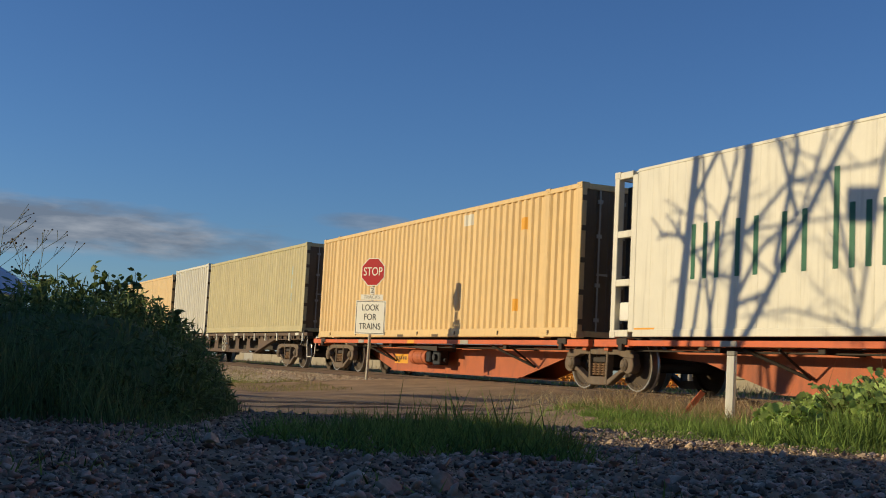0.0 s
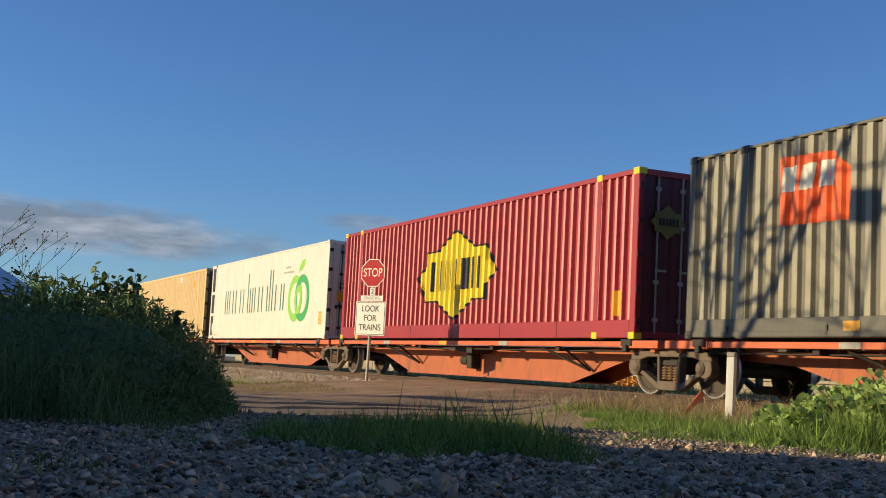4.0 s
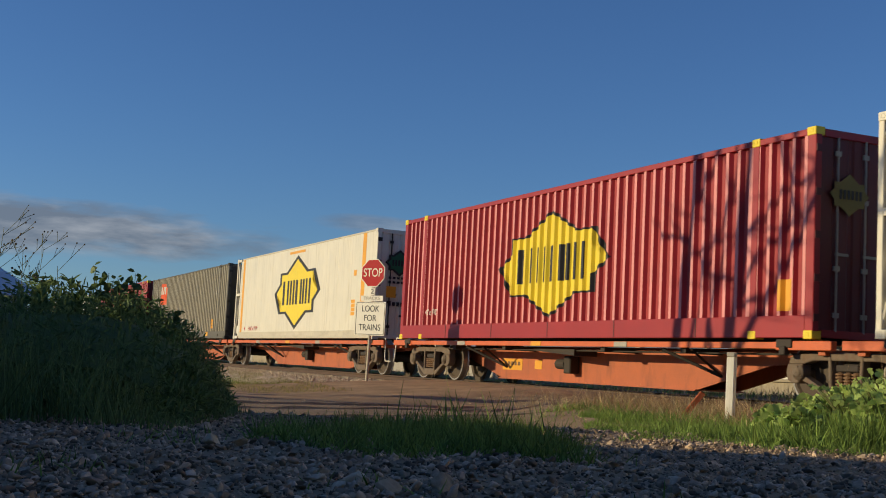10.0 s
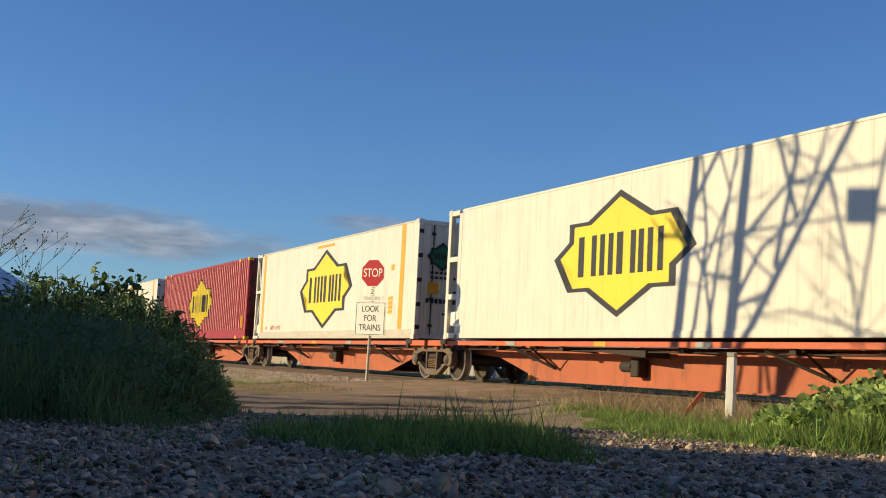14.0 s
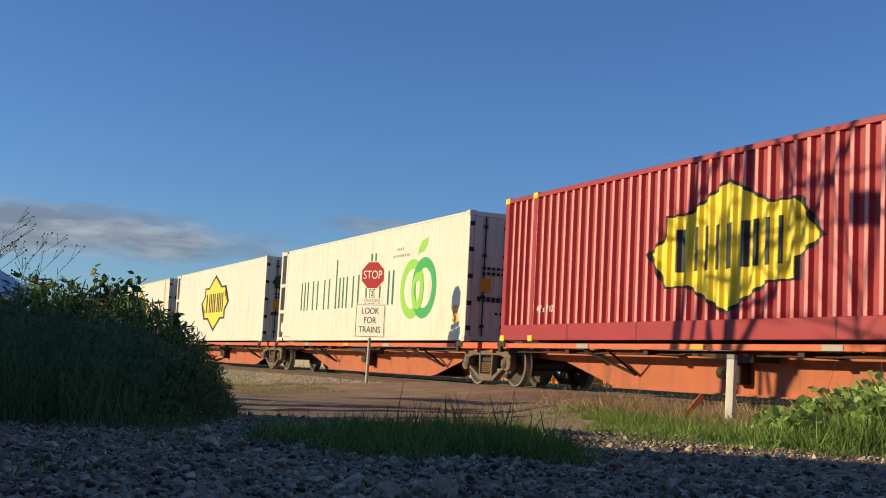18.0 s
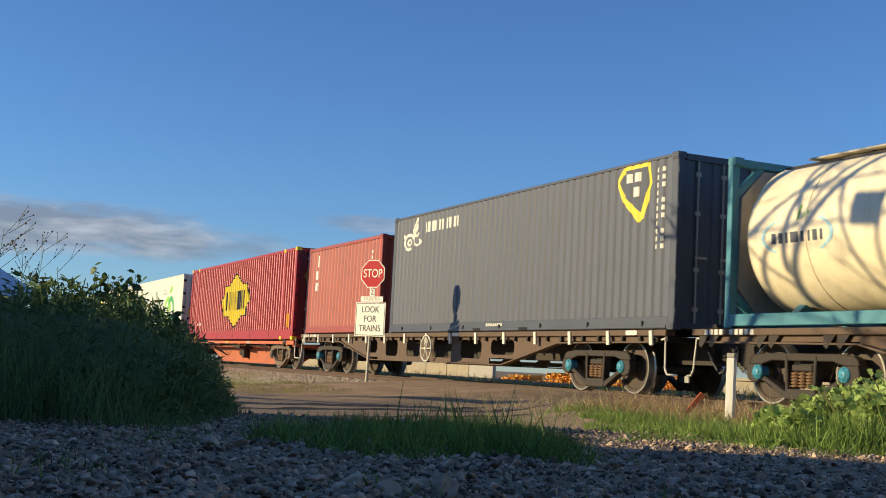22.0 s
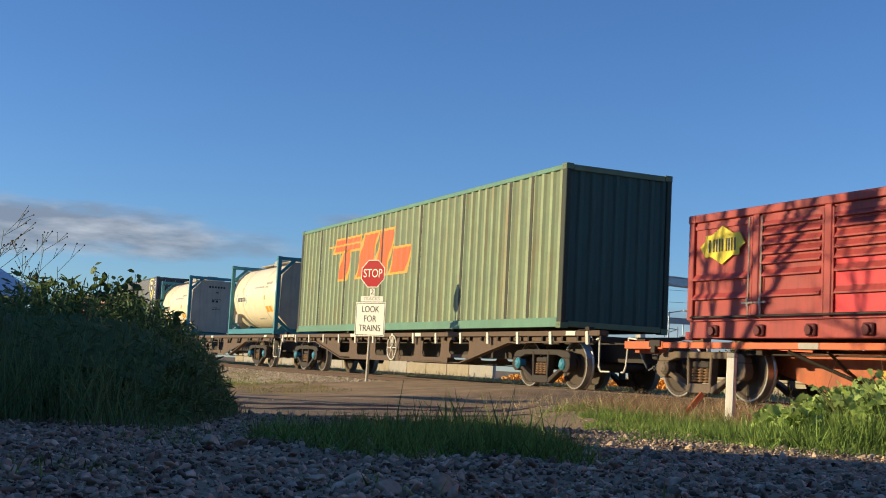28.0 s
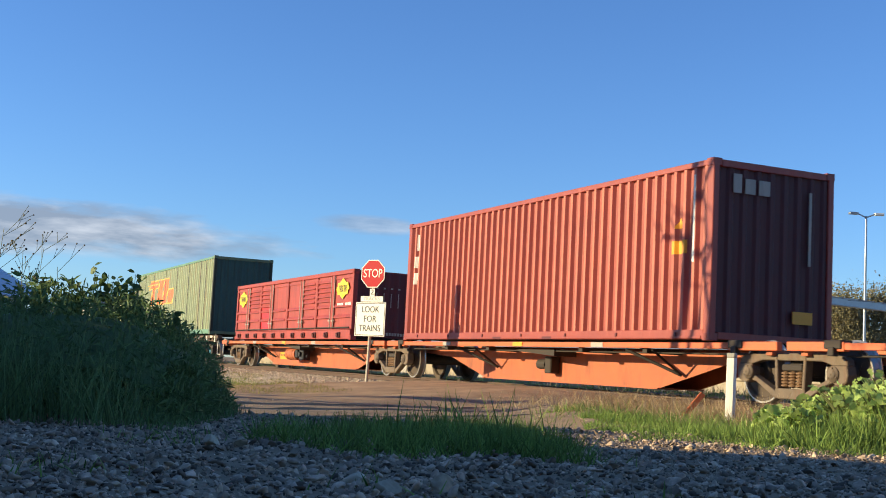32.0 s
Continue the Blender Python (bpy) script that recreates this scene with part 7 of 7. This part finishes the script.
def gantry(x0, y0, x1, y1, h, post, beam_h, label):
    ob = new("gantry")
    tagged(ob, label, "gantry", "overhead gantries")
    a, b_ = Vector((x0, y0, 0)), Vector((x1, y1, 0))
    d = (b_ - a).normalized()
    q = Matrix.Rotation(math.atan2(d.y, d.x), 4, "Z")
    ob.matrix_world = Matrix.Translation(a) @ q
    L = (b_ - a).length
    for x in (0, L):
        part("post", boxed((x - post / 2, x + post / 2, -post / 2, post / 2, -0.3, h + 0.5), bevel=0.02), M_PALEPOST, ob, "pale concrete post")
    part("beam", boxed((0, L, -0.2, 0.2, h - beam_h, h), (-0.1, L + 0.1, -0.26, 0.26, h, h + 0.04), (-0.1, L + 0.1, -0.26, 0.26, h - beam_h - 0.04, h - beam_h), bevel=0.01), M_GALV, ob, "galvanised box beam")
    for x in (4.0, 9.0, L - 5):
        part("hanger", rods(((x, 0, h - beam_h), (x, 0, h - beam_h - 1.4), 0.07), ((x, 0, h - beam_h - 0.5), (x + 1.6, 0.2, h - beam_h - 0.6), 0.045), ((x, 0, h - beam_h - 1.1), (x + 1.5, 0.2, h - beam_h - 0.6), 0.035), ((x + 1.6, 0.2, h - beam_h - 0.3), (x + 1.6, 0.2, h - beam_h - 1.4), 0.05), seg=6), M_GALV, ob, "insulated wire hanger")


gantry(10.1, 60.0, 34.0, 77.5, 5.55, 0.36, 0.4, "portal gantry of pale posts and a grey beam over the lines")
gantry(-10, 107, 27, 120, 6.4, 0.45, 0.5, "distant portal gantry over the lines")


def lamp_mast(x, y, h, arm):
    ob = new("street_lamp")
    tagged(ob, "tall grey lamp mast with twin heads", "street lamp", "lamp masts")
    ob.location = (x, y, 0)
    bm = bmesh.new()
    rod(bm, (0, 0, -0.2), (0, 0, h), 0.10, 10, 0.06)
    part("mast", bm, M_GALV, ob)
    for sgn in (1, -1):
        part("arm", rods(((0, 0, h - 0.1), (sgn * arm, 0, h + 0.12), 0.04), seg=6), M_GALV, ob)
        part("lamp_head", boxed((min(sgn * arm, sgn * (arm + 0.55)), max(sgn * arm, sgn * (arm + 0.55)), -0.15, 0.15, h + 0.06, h + 0.2), bevel=0.03), M_WHITEP if sgn > 0 else M_GALV, ob)


lamp_mast(25.4, 71.5, 10.75, 0.5)
lamp_mast(18.2, 95.0, 5.7, 1.1)
lamp_mast(28.5, 140.0, 7.2, 1.2)


def wires():
    ob = new("overhead_wires")
    tagged(ob, "thin overhead wires beyond the line", "wires")
    bm = bmesh.new()
    for k, (z, off) in enumerate(((4.6, 0), (5.3, 0.4), (4.5, 6), (5.2, 6.4))):
        a = Vector((9 + off, 66 + off, z))
        b_ = Vector((60 + off, 78 + off, z + 0.6))
        rod(bm, a, b_, 0.009, 4)
    part("wire", bm, M_BOGIEDARK, ob)


wires()


def leafy_tree(x, y, h, w, leaves, seed):
    r2 = np.random.default_rng(seed)
    r3 = random.Random(seed)
    ob = new("gum_tree")
    tagged(ob, "distant olive-green gum tree with a thin crown", "tree", "distant trees")
    ob.location = (x, y, -0.1)
    bm = bmesh.new()
    top = Vector((0, 0, h * 0.45))
    limb(bm, Vector((0, 0, -0.2)), top, 0.22, 0.15, 8)
    pts = []
    for k in range(11):
        a = r3.uniform(0, 6.28)
        e = top + Vector((math.cos(a) * w * r3.uniform(0.3, 0.9), math.sin(a) * w * 0.6, h * r3.uniform(0.0, 0.5)))
        limb(bm, top * r3.uniform(0.6, 1), e, 0.09, 0.03, 6)
        n = leaves // 11
        pts.append(np.array(e[:]) + r2.normal(0, 1, (n, 3)) * np.array([w * 0.22, w * 0.22, h * 0.09]))
    part("trunk", bm, M_BARK, ob)
    c = leaf_cloud("crown", "thin olive leaves", np.concatenate(pts), 0.17, M_TREELEAF, ob, 0.9)
    c["kind"] = "stuff"


for k, (x, y, h, w) in enumerate(((33.5, 104, 8.6, 4.0), (39, 108, 9.5, 4.2), (45, 106, 8.0, 4.0), (51, 112, 8.5, 4.5), (30.5, 112, 5.5, 2.6))):
    leafy_tree(x, y, h, w, 22000, 40 + k)


def far_house():
    ob = new("far_house")
    tagged(ob, "distant low pale building among trees", "building")
    ob.matrix_world = pose(44, 118, 0, 0, 0, 12)
    part("wall", boxed((-9, 9, -4, 4, -0.2, 3.0), bevel=0.02), M_CREAM, ob)
    part("roof", shaped([(-4.6, 3.0), (4.6, 3.0), (0, 4.8)], "x", -9.5, 9.5), M_TANKEND, ob)
    for x in (-6, -2, 2, 6):
        part("window", boxed((x - 0.7, x + 0.7, -4.05, -3.99, 1.0, 2.1)), M_DARK, ob)


far_house()

# broken red marker stake and rusty bits by the post
ob = new("broken_stake")
tagged(ob, "broken orange-painted timber stake leaning in dry grass", "stake")
part("plank", boxed((-0.035, 0.035, -0.012, 0.012, -0.1, 0.36), bevel=0.004), paint("faded_orange_timber", srgb(206, 106, 62), 0.8, var=0.25, scale=8), ob)
ob.matrix_world = pose(3.02, 14.6, -0.1, 0, 38, 0)


def motions():
    times = [2.0 * k for k in range(17)]
    for ob, s, z in MOVING:
        walk(ob, [(t, track_pose(s + travelled(t), z)) for t in times])
    turn = [(k / 15, math.degrees(travelled(k / 15) / WHEEL_R)) for k in range(481)]
    for ob, sx in WHEELSETS:
        walk(ob, [(t, pose(sx, 0, WHEEL_R, 0, a, 0)) for t, a in turn])


motions()
